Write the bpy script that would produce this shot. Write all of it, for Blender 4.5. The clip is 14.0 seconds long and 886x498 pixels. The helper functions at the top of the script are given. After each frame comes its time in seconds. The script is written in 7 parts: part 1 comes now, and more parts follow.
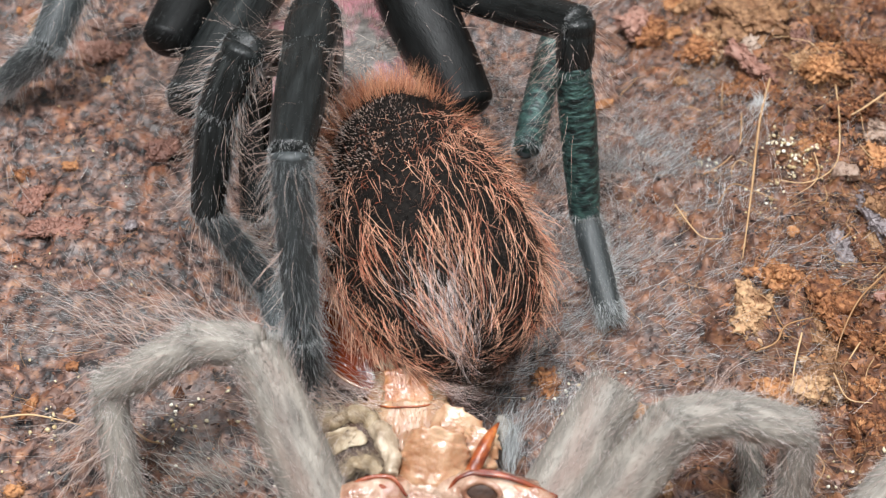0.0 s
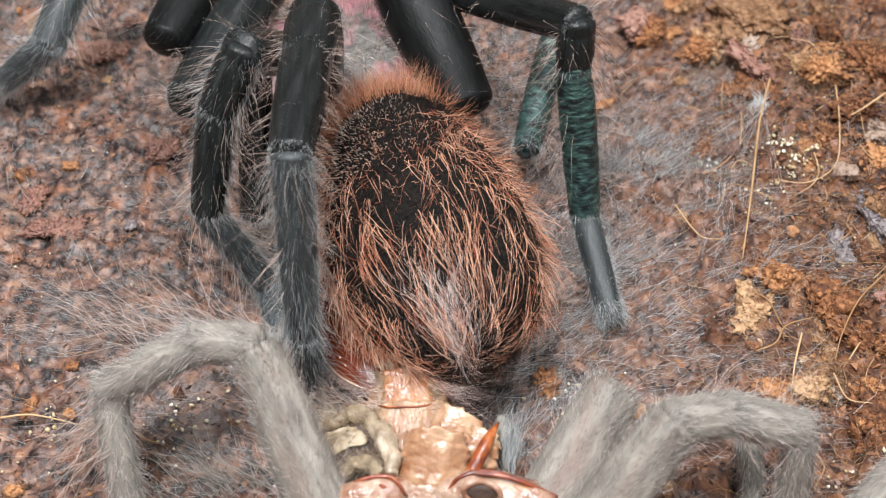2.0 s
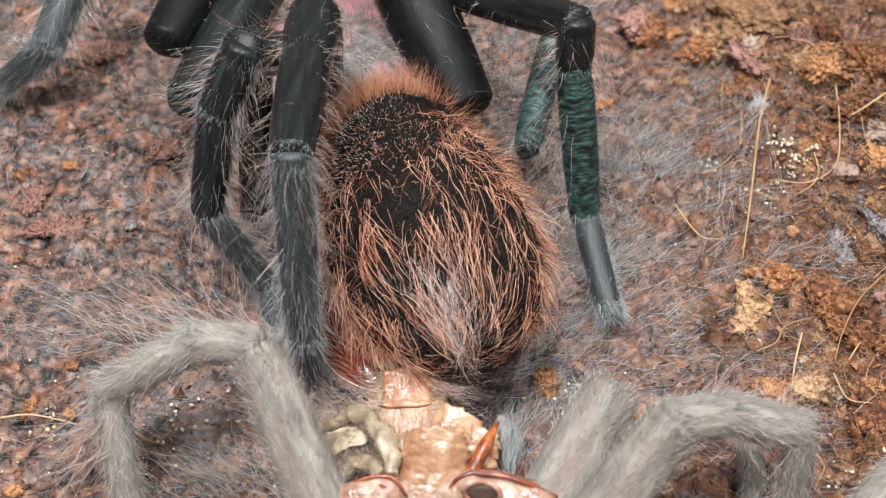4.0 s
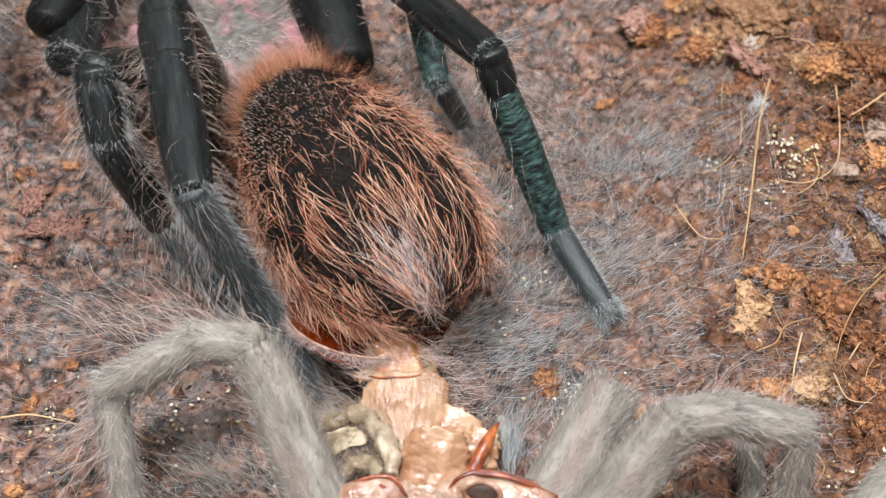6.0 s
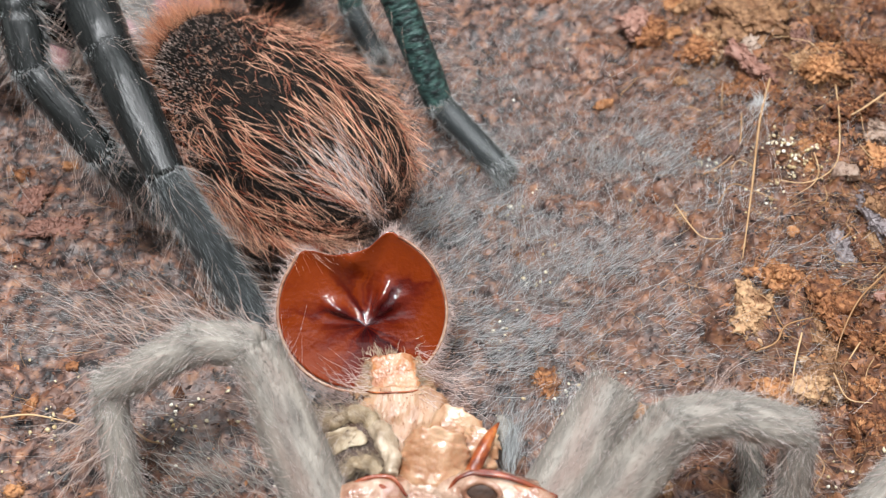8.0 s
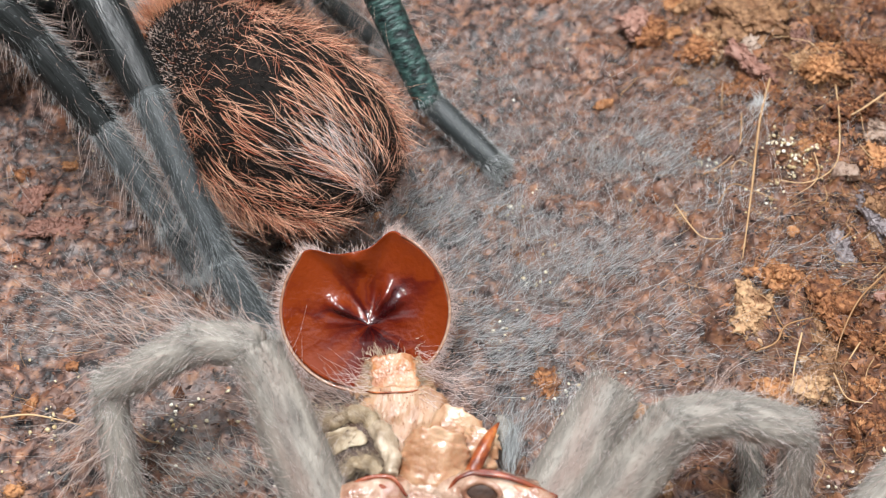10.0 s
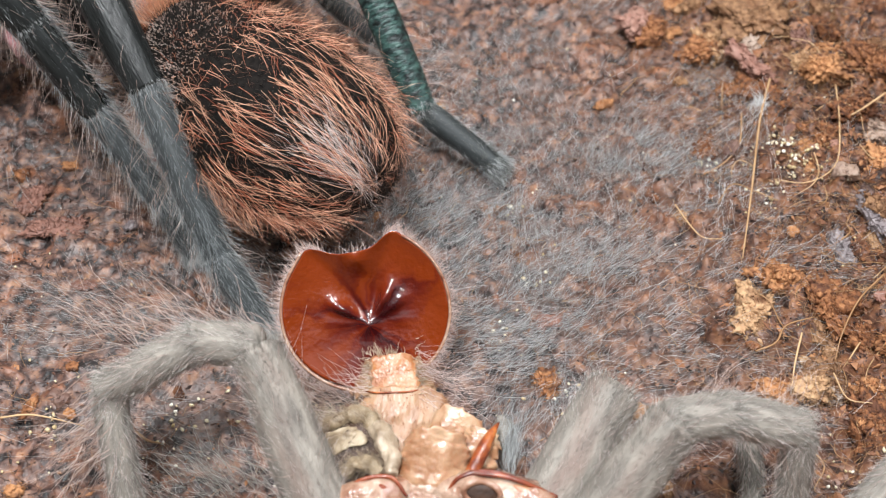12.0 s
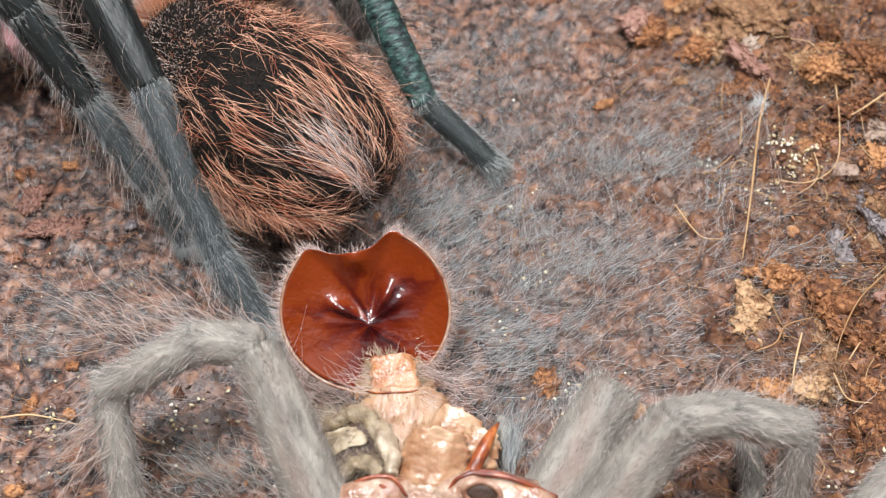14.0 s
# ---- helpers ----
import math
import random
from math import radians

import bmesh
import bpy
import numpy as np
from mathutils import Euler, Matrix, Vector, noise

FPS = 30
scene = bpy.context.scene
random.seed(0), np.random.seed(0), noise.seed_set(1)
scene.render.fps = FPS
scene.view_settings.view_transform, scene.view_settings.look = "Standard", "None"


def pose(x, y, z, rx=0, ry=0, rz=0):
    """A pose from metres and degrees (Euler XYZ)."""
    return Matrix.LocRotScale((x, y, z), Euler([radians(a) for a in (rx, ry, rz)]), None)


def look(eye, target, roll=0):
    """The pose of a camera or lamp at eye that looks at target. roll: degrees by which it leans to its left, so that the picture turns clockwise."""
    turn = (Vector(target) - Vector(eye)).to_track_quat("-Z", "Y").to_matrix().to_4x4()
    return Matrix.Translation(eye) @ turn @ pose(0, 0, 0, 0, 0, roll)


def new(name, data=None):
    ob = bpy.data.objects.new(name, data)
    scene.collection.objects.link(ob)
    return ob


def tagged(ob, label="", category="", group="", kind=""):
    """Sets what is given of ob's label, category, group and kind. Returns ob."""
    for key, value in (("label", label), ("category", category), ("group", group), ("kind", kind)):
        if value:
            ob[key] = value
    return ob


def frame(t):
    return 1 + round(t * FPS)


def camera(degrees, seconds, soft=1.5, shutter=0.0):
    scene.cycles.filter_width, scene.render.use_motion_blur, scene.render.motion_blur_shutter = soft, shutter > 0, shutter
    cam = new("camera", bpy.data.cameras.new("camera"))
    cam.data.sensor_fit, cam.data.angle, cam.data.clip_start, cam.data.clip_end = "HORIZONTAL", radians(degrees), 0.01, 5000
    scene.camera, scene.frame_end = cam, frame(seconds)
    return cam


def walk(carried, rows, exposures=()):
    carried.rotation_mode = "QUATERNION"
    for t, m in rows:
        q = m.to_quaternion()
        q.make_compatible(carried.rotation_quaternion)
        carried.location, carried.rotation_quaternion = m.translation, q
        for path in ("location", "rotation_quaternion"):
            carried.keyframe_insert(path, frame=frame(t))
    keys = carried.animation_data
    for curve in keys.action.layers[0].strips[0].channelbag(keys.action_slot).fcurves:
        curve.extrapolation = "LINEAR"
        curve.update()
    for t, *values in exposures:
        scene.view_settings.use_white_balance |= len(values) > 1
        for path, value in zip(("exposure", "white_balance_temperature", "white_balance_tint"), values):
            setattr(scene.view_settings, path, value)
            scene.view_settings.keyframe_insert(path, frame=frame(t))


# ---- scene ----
# A tarantula steps away from its shed skin over matted soil in an enclosure. Lengths below are in millimetres.
cam = camera(40, 14.0, soft=1.15, shutter=0.5)
cam.data.dof.use_dof, cam.data.dof.focus_distance, cam.data.dof.aperture_fstop = True, 0.1, 54
VIEW = look((0, -0.0707, 0.0843), (0, 0, 0))
walk(cam, [(0, VIEW), (14.0, VIEW)])

MM = 0.001
rng = np.random.default_rng(7)

# world: soft room light from above, and the lamp of the enclosure
world = bpy.data.worlds.new("room_light")
scene.world = world
world.use_nodes = True
world.node_tree.nodes["Background"].inputs["Color"].default_value = (0.9, 0.97, 1.0, 1)
world.node_tree.nodes["Background"].inputs["Strength"].default_value = 1.1
scene.view_settings.exposure = 0.0


def lamp(name, eye, target, size, watts, color):
    data = bpy.data.lights.new(name, "AREA")
    data.shape, data.size, data.energy, data.color = "DISK", size, watts, color
    ob = new(name, data)
    ob.matrix_world = look(eye, target)
    return ob


lamp("enclosure_lamp", (-0.05, -0.06, 0.32), (0, 0, 0), 0.055, 1.4, (0.97, 0.98, 1.0))
lamp("enclosure_lamp", (0.1, 0.03, 0.31), (0, 0, 0), 0.055, 0.6, (0.97, 0.98, 1.0))


# ---------------------------------------------------------------- helpers
def mm(x, y, z, rx=0, ry=0, rz=0):
    """A pose from millimetres and degrees."""
    return pose(x * MM, y * MM, z * MM, rx, ry, rz)


def unit(v):
    v = np.asarray(v, float)
    return v / np.maximum(np.linalg.norm(v, axis=-1, keepdims=True), 1e-9)


def mesh_np(name, verts, faces, material, smooth=True):
    """A mesh from an (n, 3) array in millimetres and an (m, 3) or (m, 4) array of corners."""
    verts, faces = np.asarray(verts, float) * MM, np.asarray(faces, int)
    me = bpy.data.meshes.new(name)
    n, k = faces.shape
    me.vertices.add(len(verts))
    me.vertices.foreach_set("co", verts.astype(np.float32).ravel())
    me.loops.add(n * k)
    me.loops.foreach_set("vertex_index", faces.astype(np.int32).ravel())
    me.polygons.add(n)
    me.polygons.foreach_set("loop_start", np.arange(0, n * k, k, dtype=np.int32))
    me.polygons.foreach_set("use_smooth", np.full(n, smooth, dtype=bool))
    me.update(calc_edges=True)
    me.materials.append(material)
    return me


def part(name, verts, faces, material, parent=None, label="", smooth=True, kind=""):
    """One mesh object, under its thing where one is given."""
    ob = new(name, mesh_np(name, verts, faces, material, smooth))
    ob.parent = parent
    return tagged(ob, label, kind=kind)


def thing(name, at, label, category, group="", kind=""):
    ob = new(name)
    ob.empty_display_size = 0.004
    ob.matrix_basis = at
    return tagged(ob, label, category, group, kind)


def lattice(x, y, seed):
    h = np.sin(x * 127.1 + y * 311.7 + seed * 74.7) * 43758.5453
    return h - np.floor(h)


def value_noise(x, y, seed):
    xi, yi = np.floor(x), np.floor(y)
    fx, fy = x - xi, y - yi
    fx, fy = fx * fx * (3 - 2 * fx), fy * fy * (3 - 2 * fy)
    a, b = lattice(xi, yi, seed), lattice(xi + 1, yi, seed)
    c, d = lattice(xi, yi + 1, seed), lattice(xi + 1, yi + 1, seed)
    return (a + (b - a) * fx) * (1 - fy) + (c + (d - c) * fx) * fy


def fbm(x, y, size, octaves=4, seed=1):
    """Rough noise about zero, within about one."""
    total, gain = 0, 1.0
    for k in range(octaves):
        total = total + (value_noise(x / size * 2 ** k + 31.3 * k, y / size * 2 ** k + 17.9 * k, seed + k) - 0.5) * gain
        gain *= 0.5
    return total


def ground_z(x, y):
    """The height of the soil: nearly flat, heaped with husk on the east side, with a hollow under the shed skin."""
    x, y = np.asarray(x, float), np.asarray(y, float)
    heap = 1 / (1 + np.exp(-(x - 24 - 0.15 * y) / 3.5))
    far = 1 / (1 + np.exp(-(y - 30) / 4))
    z = 0.7 * fbm(x, y, 14, 3, 3) + (0.55 + 0.5 * heap) * fbm(x, y, 2.6, 4, 9) + 0.35 * fbm(x, y, 0.8, 2, 21)
    clod = np.abs(fbm(x + 0.6 * fbm(x, y, 1.5, 2, 33), y, 3.4, 3, 27)) * (1.9 + 2.4 * heap)
    z = z + 0.55 * np.abs(fbm(x, y, 1.1, 2, 41))
    return z + clod - 0.65 + heap * (0.9 + 2.2 * fbm(x, y, 7, 3, 5)) + far * 1.2 * fbm(x, y, 9, 2, 8)


def hair_mesh(roots, dirs, lengths, radius, bend, wave=0.0, segs=4, sides=3):
    """Tapered hairs: each starts at its root and leans from dirs towards bend. Vertices and faces of all of them."""
    roots, dirs, bend = np.asarray(roots, float), unit(dirs), np.asarray(bend, float)
    n = len(roots)
    lengths = np.broadcast_to(np.asarray(lengths, float), (n,))
    radius = np.broadcast_to(np.asarray(radius, float), (n,))
    helper = np.where(np.abs(dirs[:, 2:3]) < 0.8, [[0, 0, 1.0]], [[1.0, 0, 0]])
    u = unit(np.cross(dirs, helper))
    v = np.cross(dirs, u)
    s = np.linspace(0, 1, segs + 1)
    spin, pitch = rng.uniform(0, 6.28, (n, 1)), rng.uniform(3.0, 7.5, (n, 1))
    sway = wave * lengths[:, None] * (np.sin(spin + pitch * s) - np.sin(spin)) * 0.25
    axis = roots[:, None] + lengths[:, None, None] * (s[None, :, None] * dirs[:, None] + (s ** 2)[None, :, None] * bend[:, None])
    axis = axis + sway[..., None] * u[:, None]
    thick = radius[:, None] * (1 - 0.85 * s ** 1.6)
    ring = np.arange(sides) * 2 * np.pi / sides
    around = np.cos(ring)[None, None, :, None] * u[:, None, None] + np.sin(ring)[None, None, :, None] * v[:, None, None]
    verts = (axis[:, :, None] + thick[..., None, None] * around).reshape(-1, 3)
    i, j, k = np.meshgrid(np.arange(n), np.arange(segs), np.arange(sides), indexing="ij")
    base, nxt = (i * (segs + 1) + j) * sides, (k + 1) % sides
    faces = np.stack([base + k, base + nxt, base + sides + nxt, base + sides + k], -1).reshape(-1, 4)
    return verts, faces


def spline(points, n):
    """n points on a smooth line through the given ones."""
    p = np.asarray(points, float)
    p = np.vstack([2 * p[0] - p[1], p, 2 * p[-1] - p[-2]])
    out = []
    for t in np.linspace(0, len(p) - 3 - 1e-6, n):
        i = int(t)
        f = t - i
        a, b, c, d = p[i:i + 4]
        out.append(0.5 * (2 * b + (c - a) * f + (2 * a - 5 * b + 4 * c - d) * f * f + (3 * b - a - 3 * c + d) * f ** 3))
    return np.array(out)


def tube_mesh(points, radii, sides=8, n=14):
    """A closed round bar along a smooth line."""
    line = spline(points, n)
    r = np.interp(np.linspace(0, 1, n), np.linspace(0, 1, len(radii)), radii)
    along = unit(np.gradient(line, axis=0))
    helper = np.array([0.3, 0.2, 1.0]) if abs(along[0, 2]) < 0.9 else np.array([1.0, 0, 0])
    u = unit(np.cross(along, helper))
    v = np.cross(along, u)
    ring = np.arange(sides) * 2 * np.pi / sides
    verts = line[:, None] + r[:, None, None] * (np.cos(ring)[None, :, None] * u[:, None] + np.sin(ring)[None, :, None] * v[:, None])
    j, k = np.meshgrid(np.arange(n - 1), np.arange(sides), indexing="ij")
    faces = np.stack([j * sides + k, j * sides + (k + 1) % sides, (j + 1) * sides + (k + 1) % sides, (j + 1) * sides + k], -1).reshape(-1, 4)
    verts = np.vstack([verts.reshape(-1, 3), line[0], line[-1]])
    a, b, last = n * sides, n * sides + 1, (n - 1) * sides
    k = np.arange(sides)
    caps = np.vstack([np.stack([(k + 1) % sides, k, k * 0 + a], -1), np.stack([last + k, last + (k + 1) % sides, k * 0 + b], -1)])
    return verts, np.vstack([faces[:, [0, 1, 2]], faces[:, [0, 2, 3]], caps])


def lump_mesh(size, seed, rough=0.35, rings=12, around=16, grain=0.0):
    """A worn lump: an uneven round body of the given full width, depth and height."""
    lat = np.linspace(0, np.pi, rings + 1)
    lon = np.arange(around) * 2 * np.pi / around
    a, b = np.meshgrid(lat, lon, indexing="ij")
    d = np.stack([np.sin(a) * np.cos(b), np.sin(a) * np.sin(b), np.cos(a)], -1)
    form = np.asarray(size, float) / 2
    n = np.zeros(a.shape)
    for j in range(rings + 1):
        for k in range(around):
            q = Vector(d[j, k] * form) * 1.1 + Vector((seed * 7.3, seed * 3.1, 0))
            n[j, k] = 0.6 * noise.fractal(q * 0.55, 0.8, 2.0, 2) + 0.5 * noise.turbulence(q * 1.5, 4, True) - 0.25 + grain * 4 * noise.fractal(q * 2.6, 0.6, 2.0, 3)
    n = n + grain * rng.uniform(-1, 1, n.shape)
    n[0], n[-1] = n[0].mean(), n[-1].mean()
    box = np.sign(d) * np.abs(d) ** 0.85
    verts = (box * (1 + rough * 1.9 * n[..., None]) * np.asarray(size) / 2).reshape(-1, 3)
    j, k = np.meshgrid(np.arange(rings), np.arange(around), indexing="ij")
    faces = np.stack([j * around + k, (j + 1) * around + k, (j + 1) * around + (k + 1) % around, j * around + (k + 1) % around], -1).reshape(-1, 4)
    return verts, faces


def crumbs(at, sizes, flat=0.7):
    """Many small angular crumbs in one mesh: eight-sided, each of its own shape."""
    n = len(at)
    form = np.array([[1, 0, 0], [0, 1, 0], [-1, 0, 0], [0, -1, 0], [0, 0, 1], [0, 0, -1]], float)
    verts = form[None] * rng.uniform(0.55, 1.25, (n, 6, 1)) * sizes[:, None, None] * np.stack([rng.uniform(0.6, 2.3, n), rng.uniform(0.4, 1.1, n), np.full(n, flat)], -1)[:, None]
    verts += rng.normal(0, 0.16, verts.shape) * sizes[:, None, None]
    turn, tip = rng.uniform(0, 6.28, n), rng.normal(0, 0.5, n)
    x, y, z = verts[..., 0], verts[..., 1], verts[..., 2]
    y, z = y * np.cos(tip)[:, None] - z * np.sin(tip)[:, None], y * np.sin(tip)[:, None] + z * np.cos(tip)[:, None]
    x, y = x * np.cos(turn)[:, None] - y * np.sin(turn)[:, None], x * np.sin(turn)[:, None] + y * np.cos(turn)[:, None]
    verts = np.stack([x, y, z], -1) + np.asarray(at)[:, None]
    tri = np.array([[0, 1, 4], [1, 2, 4], [2, 3, 4], [3, 0, 4], [1, 0, 5], [2, 1, 5], [3, 2, 5], [0, 3, 5]])
    return verts.reshape(-1, 3), (np.arange(n)[:, None, None] * 6 + tri[None]).reshape(-1, 3)


def clods(at, sizes, flat=0.7):
    """Many rough little clods in one mesh, rounder and finer than crumbs."""
    n, rings, around = len(at), 5, 7
    a, b = np.meshgrid(np.linspace(0, np.pi, rings), np.arange(around) * 2 * np.pi / around, indexing="ij")
    d = np.stack([np.sin(a) * np.cos(b), np.sin(a) * np.sin(b), np.cos(a)], -1).reshape(-1, 3)
    bumps = 1 + rng.normal(0, 0.2, (n, len(d), 1))
    bumps[:, :around], bumps[:, -around:] = bumps[:, :1], bumps[:, -1:]
    form = np.stack([rng.uniform(0.7, 1.4, n), rng.uniform(0.6, 1.1, n), np.full(n, flat)], -1)[:, None]
    verts = d[None] * bumps * form * np.asarray(sizes)[:, None, None]
    turn, tip = rng.uniform(0, 6.28, (n, 1)), rng.normal(0, 0.4, (n, 1))
    x, y, z = verts[..., 0], verts[..., 1], verts[..., 2]
    y, z = y * np.cos(tip) - z * np.sin(tip), y * np.sin(tip) + z * np.cos(tip)
    x, y = x * np.cos(turn) - y * np.sin(turn), x * np.sin(turn) + y * np.cos(turn)
    verts = np.stack([x, y, z], -1) + np.asarray(at)[:, None]
    j, k = np.meshgrid(np.arange(rings - 1), np.arange(around), indexing="ij")
    q = np.stack([j * around + k, (j + 1) * around + k, (j + 1) * around + (k + 1) % around, j * around + (k + 1) % around], -1).reshape(-1, 4)
    tri = np.vstack([q[:, [0, 1, 2]], q[:, [0, 2, 3]]])
    return verts.reshape(-1, 3), (np.arange(n)[:, None, None] * len(d) + tri[None]).reshape(-1, 3)


def strewn(x, y, s, flat):
    """Small crumbs and larger clods at the given places on the soil, in one mesh."""
    at = np.stack([x, y, ground_z(x, y) + 0.15 * s], -1)
    big = s > 0.42
    return merged([crumbs(at[~big], s[~big], flat), clods(at[big], s[big] * 0.95, flat)])


def merged(pieces):
    verts, faces, base = [], [], 0
    for v, f in pieces:
        verts.append(v)
        faces.append(np.asarray(f) + base)
        base += len(v)
    return np.vstack(verts), np.vstack(faces)


# ---------------------------------------------------------------- materials
def material(name, stops, size=1.0, rough=0.6, bump=0.3, bump_size=0.25, random="", share=0.5, patch=(), patch_size=6.0, patch_cut=0.55, veil=(), veil_size=9.0,
             coat=0.0, sheen=0.0, metal=0.0, specular=0.5, stretch=(1, 1, 1), through_light=0.0):
    """A surface with grain at one scale and patches at another; sizes in millimetres."""
    m = bpy.data.materials.new(name)
    m.use_nodes = True
    nodes, links = m.node_tree.nodes, m.node_tree.links
    skin = nodes["Principled BSDF"]
    place = nodes.new("ShaderNodeTexCoord")
    scaled = nodes.new("ShaderNodeMapping")
    scaled.inputs["Scale"].default_value = stretch
    links.new(place.outputs["Object"], scaled.inputs["Vector"])

    def grain(width, detail=5.0):
        node = nodes.new("ShaderNodeTexNoise")
        node.inputs["Scale"].default_value = 1000 / width
        node.inputs["Detail"].default_value = detail
        links.new(scaled.outputs["Vector"], node.inputs["Vector"])
        return node.outputs["Fac"]

    def ramp(values, source):
        node = nodes.new("ShaderNodeValToRGB")
        while len(node.color_ramp.elements) < len(values):
            node.color_ramp.elements.new(0.5)
        for e, (p, c) in zip(node.color_ramp.elements, values):
            e.position, e.color = p, (*c, 1)
        links.new(source, node.inputs["Fac"])
        return node.outputs["Color"]

    tone = grain(size)
    if random:
        chance = nodes.new("ShaderNodeNewGeometry").outputs["Random Per Island"] if random == "island" else nodes.new("ShaderNodeObjectInfo").outputs["Random"]
        mix = nodes.new("ShaderNodeMix")
        mix.inputs["Factor"].default_value = share
        links.new(tone, mix.inputs["A"])
        links.new(chance, mix.inputs["B"])
        tone = mix.outputs["Result"]
    color = ramp(stops, tone)
    if patch:
        blend = nodes.new("ShaderNodeMix")
        blend.data_type = "RGBA"
        where = ramp(((patch_cut - 0.06, (0, 0, 0)), (patch_cut + 0.08, (1, 1, 1))), grain(patch_size, 7.0))
        links.new(where, blend.inputs["Factor"])
        links.new(color, blend.inputs["A"])
        blend.inputs["B"].default_value = (*patch, 1)
        color = blend.outputs["Result"]
    if veil:
        blend = nodes.new("ShaderNodeMix")
        blend.data_type = "RGBA"
        where = ramp(((0.45, (0, 0, 0)), (0.7, (0.58, 0.58, 0.58))), grain(veil_size, 6.0))
        links.new(where, blend.inputs["Factor"])
        links.new(color, blend.inputs["A"])
        blend.inputs["B"].default_value = (*veil, 1)
        color = blend.outputs["Result"]
    links.new(color, skin.inputs["Base Color"])
    worn = nodes.new("ShaderNodeMapRange")
    worn.inputs["To Min"].default_value, worn.inputs["To Max"].default_value = max(rough - 0.15, 0.03), min(rough + 0.15, 1)
    links.new(grain(size * 1.7), worn.inputs["Value"])
    links.new(worn.outputs["Result"], skin.inputs["Roughness"])
    skin.inputs["Metallic"].default_value = metal
    skin.inputs["Specular IOR Level"].default_value = specular
    skin.inputs["Coat Weight"].default_value = coat
    skin.inputs["Coat Roughness"].default_value = 0.06
    skin.inputs["Sheen Weight"].default_value = sheen
    if through_light:
        skin.inputs["Subsurface Weight"].default_value = through_light
        skin.inputs["Subsurface Radius"].default_value = (0.8 * MM, 0.3 * MM, 0.15 * MM)
        skin.inputs["Subsurface Scale"].default_value = 1.0
    if bump:
        relief = nodes.new("ShaderNodeBump")
        relief.inputs["Strength"].default_value = bump
        relief.inputs["Distance"].default_value = bump_size * 0.4 * MM
        links.new(grain(bump_size, 4.0), relief.inputs["Height"])
        links.new(relief.outputs["Normal"], skin.inputs["Normal"])
        links.new(relief.outputs["Normal"], skin.inputs["Coat Normal"])
    return m


def hair_material(name, dark, light, rough=0.45, specular=0.4):
    """Hair whose tone differs from hair to hair."""
    return material(name, ((0.2, dark), (0.8, light)), 2.0, rough, 0, random="island", share=0.8, specular=specular)


# the near-black lowest stop paints shaded gaps into the soil's colour
SOIL = material("damp_soil_shaded_gaps", ((0.4, (0.006, 0.004, 0.004)), (0.47, (0.06, 0.033, 0.028)), (0.56, (0.16, 0.09, 0.07)), (0.7, (0.33, 0.175, 0.105))), 1.2, 0.45, 1.0, 0.45, patch=(0.26, 0.105, 0.055), patch_size=2.2, patch_cut=0.6, veil=(0.18, 0.155, 0.147), veil_size=7.0)
CRUMB = material("soil_crumb", ((0.2, (0.018, 0.011, 0.01)), (0.4, (0.066, 0.039, 0.035)), (0.6, (0.15, 0.092, 0.077)), (0.75, (0.25, 0.12, 0.075)), (0.92, (0.38, 0.21, 0.12))), 0.6, 0.65, 0.5, 0.2, "island", 0.7)
HUSK_CRUMB = material("husk_crumb", ((0.2, (0.016, 0.007, 0.005)), (0.42, (0.085, 0.033, 0.018)), (0.64, (0.22, 0.09, 0.042)), (0.9, (0.46, 0.22, 0.1))), 0.6, 0.7, 0.6, 0.2, "island", 0.7)
HUSK = material("coconut_husk", ((0.3, (0.05, 0.017, 0.008)), (0.46, (0.25, 0.095, 0.035)), (0.7, (0.52, 0.255, 0.11))), 0.5, 0.8, 1.0, 0.35, "object", 0.3, patch=(0.1, 0.036, 0.017), patch_size=1.3, patch_cut=0.58)
TAN_HUSK = material("pale_husk", ((0.3, (0.15, 0.07, 0.032)), (0.5, (0.38, 0.21, 0.105)), (0.75, (0.56, 0.36, 0.2))), 0.6, 0.75, 1.0, 0.3, "object", 0.35, patch=(0.17, 0.075, 0.033), patch_size=1.5, patch_cut=0.58)
PALE_CHIP = material("pale_pink_wood", ((0.3, (0.17, 0.1, 0.075)), (0.55, (0.33, 0.23, 0.175)), (0.8, (0.47, 0.37, 0.3))), 0.9, 0.6, 0.9, 0.25, "object", 0.3)
RED_BARK = material("red_bark", ((0.25, (0.14, 0.068, 0.052)), (0.5, (0.27, 0.13, 0.095)), (0.75, (0.38, 0.22, 0.17))), 0.8, 0.6, 0.8, 0.3, "object", 0.4)
DARK_BARK = material("dark_bark", ((0.25, (0.05, 0.028, 0.022)), (0.5, (0.13, 0.07, 0.055)), (0.75, (0.22, 0.13, 0.1))), 0.8, 0.55, 0.9, 0.3, "object", 0.4)
GREY_STONE = material("grey_stone", ((0.3, (0.12, 0.1, 0.105)), (0.7, (0.3, 0.25, 0.25))), 1.2, 0.45, 0.5, 0.4)
GRAIN = material("pale_grain", ((0.2, (0.55, 0.42, 0.22)), (0.6, (0.78, 0.7, 0.5)), (0.9, (0.85, 0.82, 0.74))), 0.5, 0.3, 0, random="island", share=0.8, coat=0.4)
FIBRE = material("root_fibre", ((0.3, (0.3, 0.16, 0.07)), (0.7, (0.56, 0.37, 0.2))), 1.5, 0.5, 0.4, 0.2, "object", 0.5)
SILK = hair_material("grey_silk", (0.12, 0.118, 0.117), (0.56, 0.555, 0.55), 0.4, 0.5)
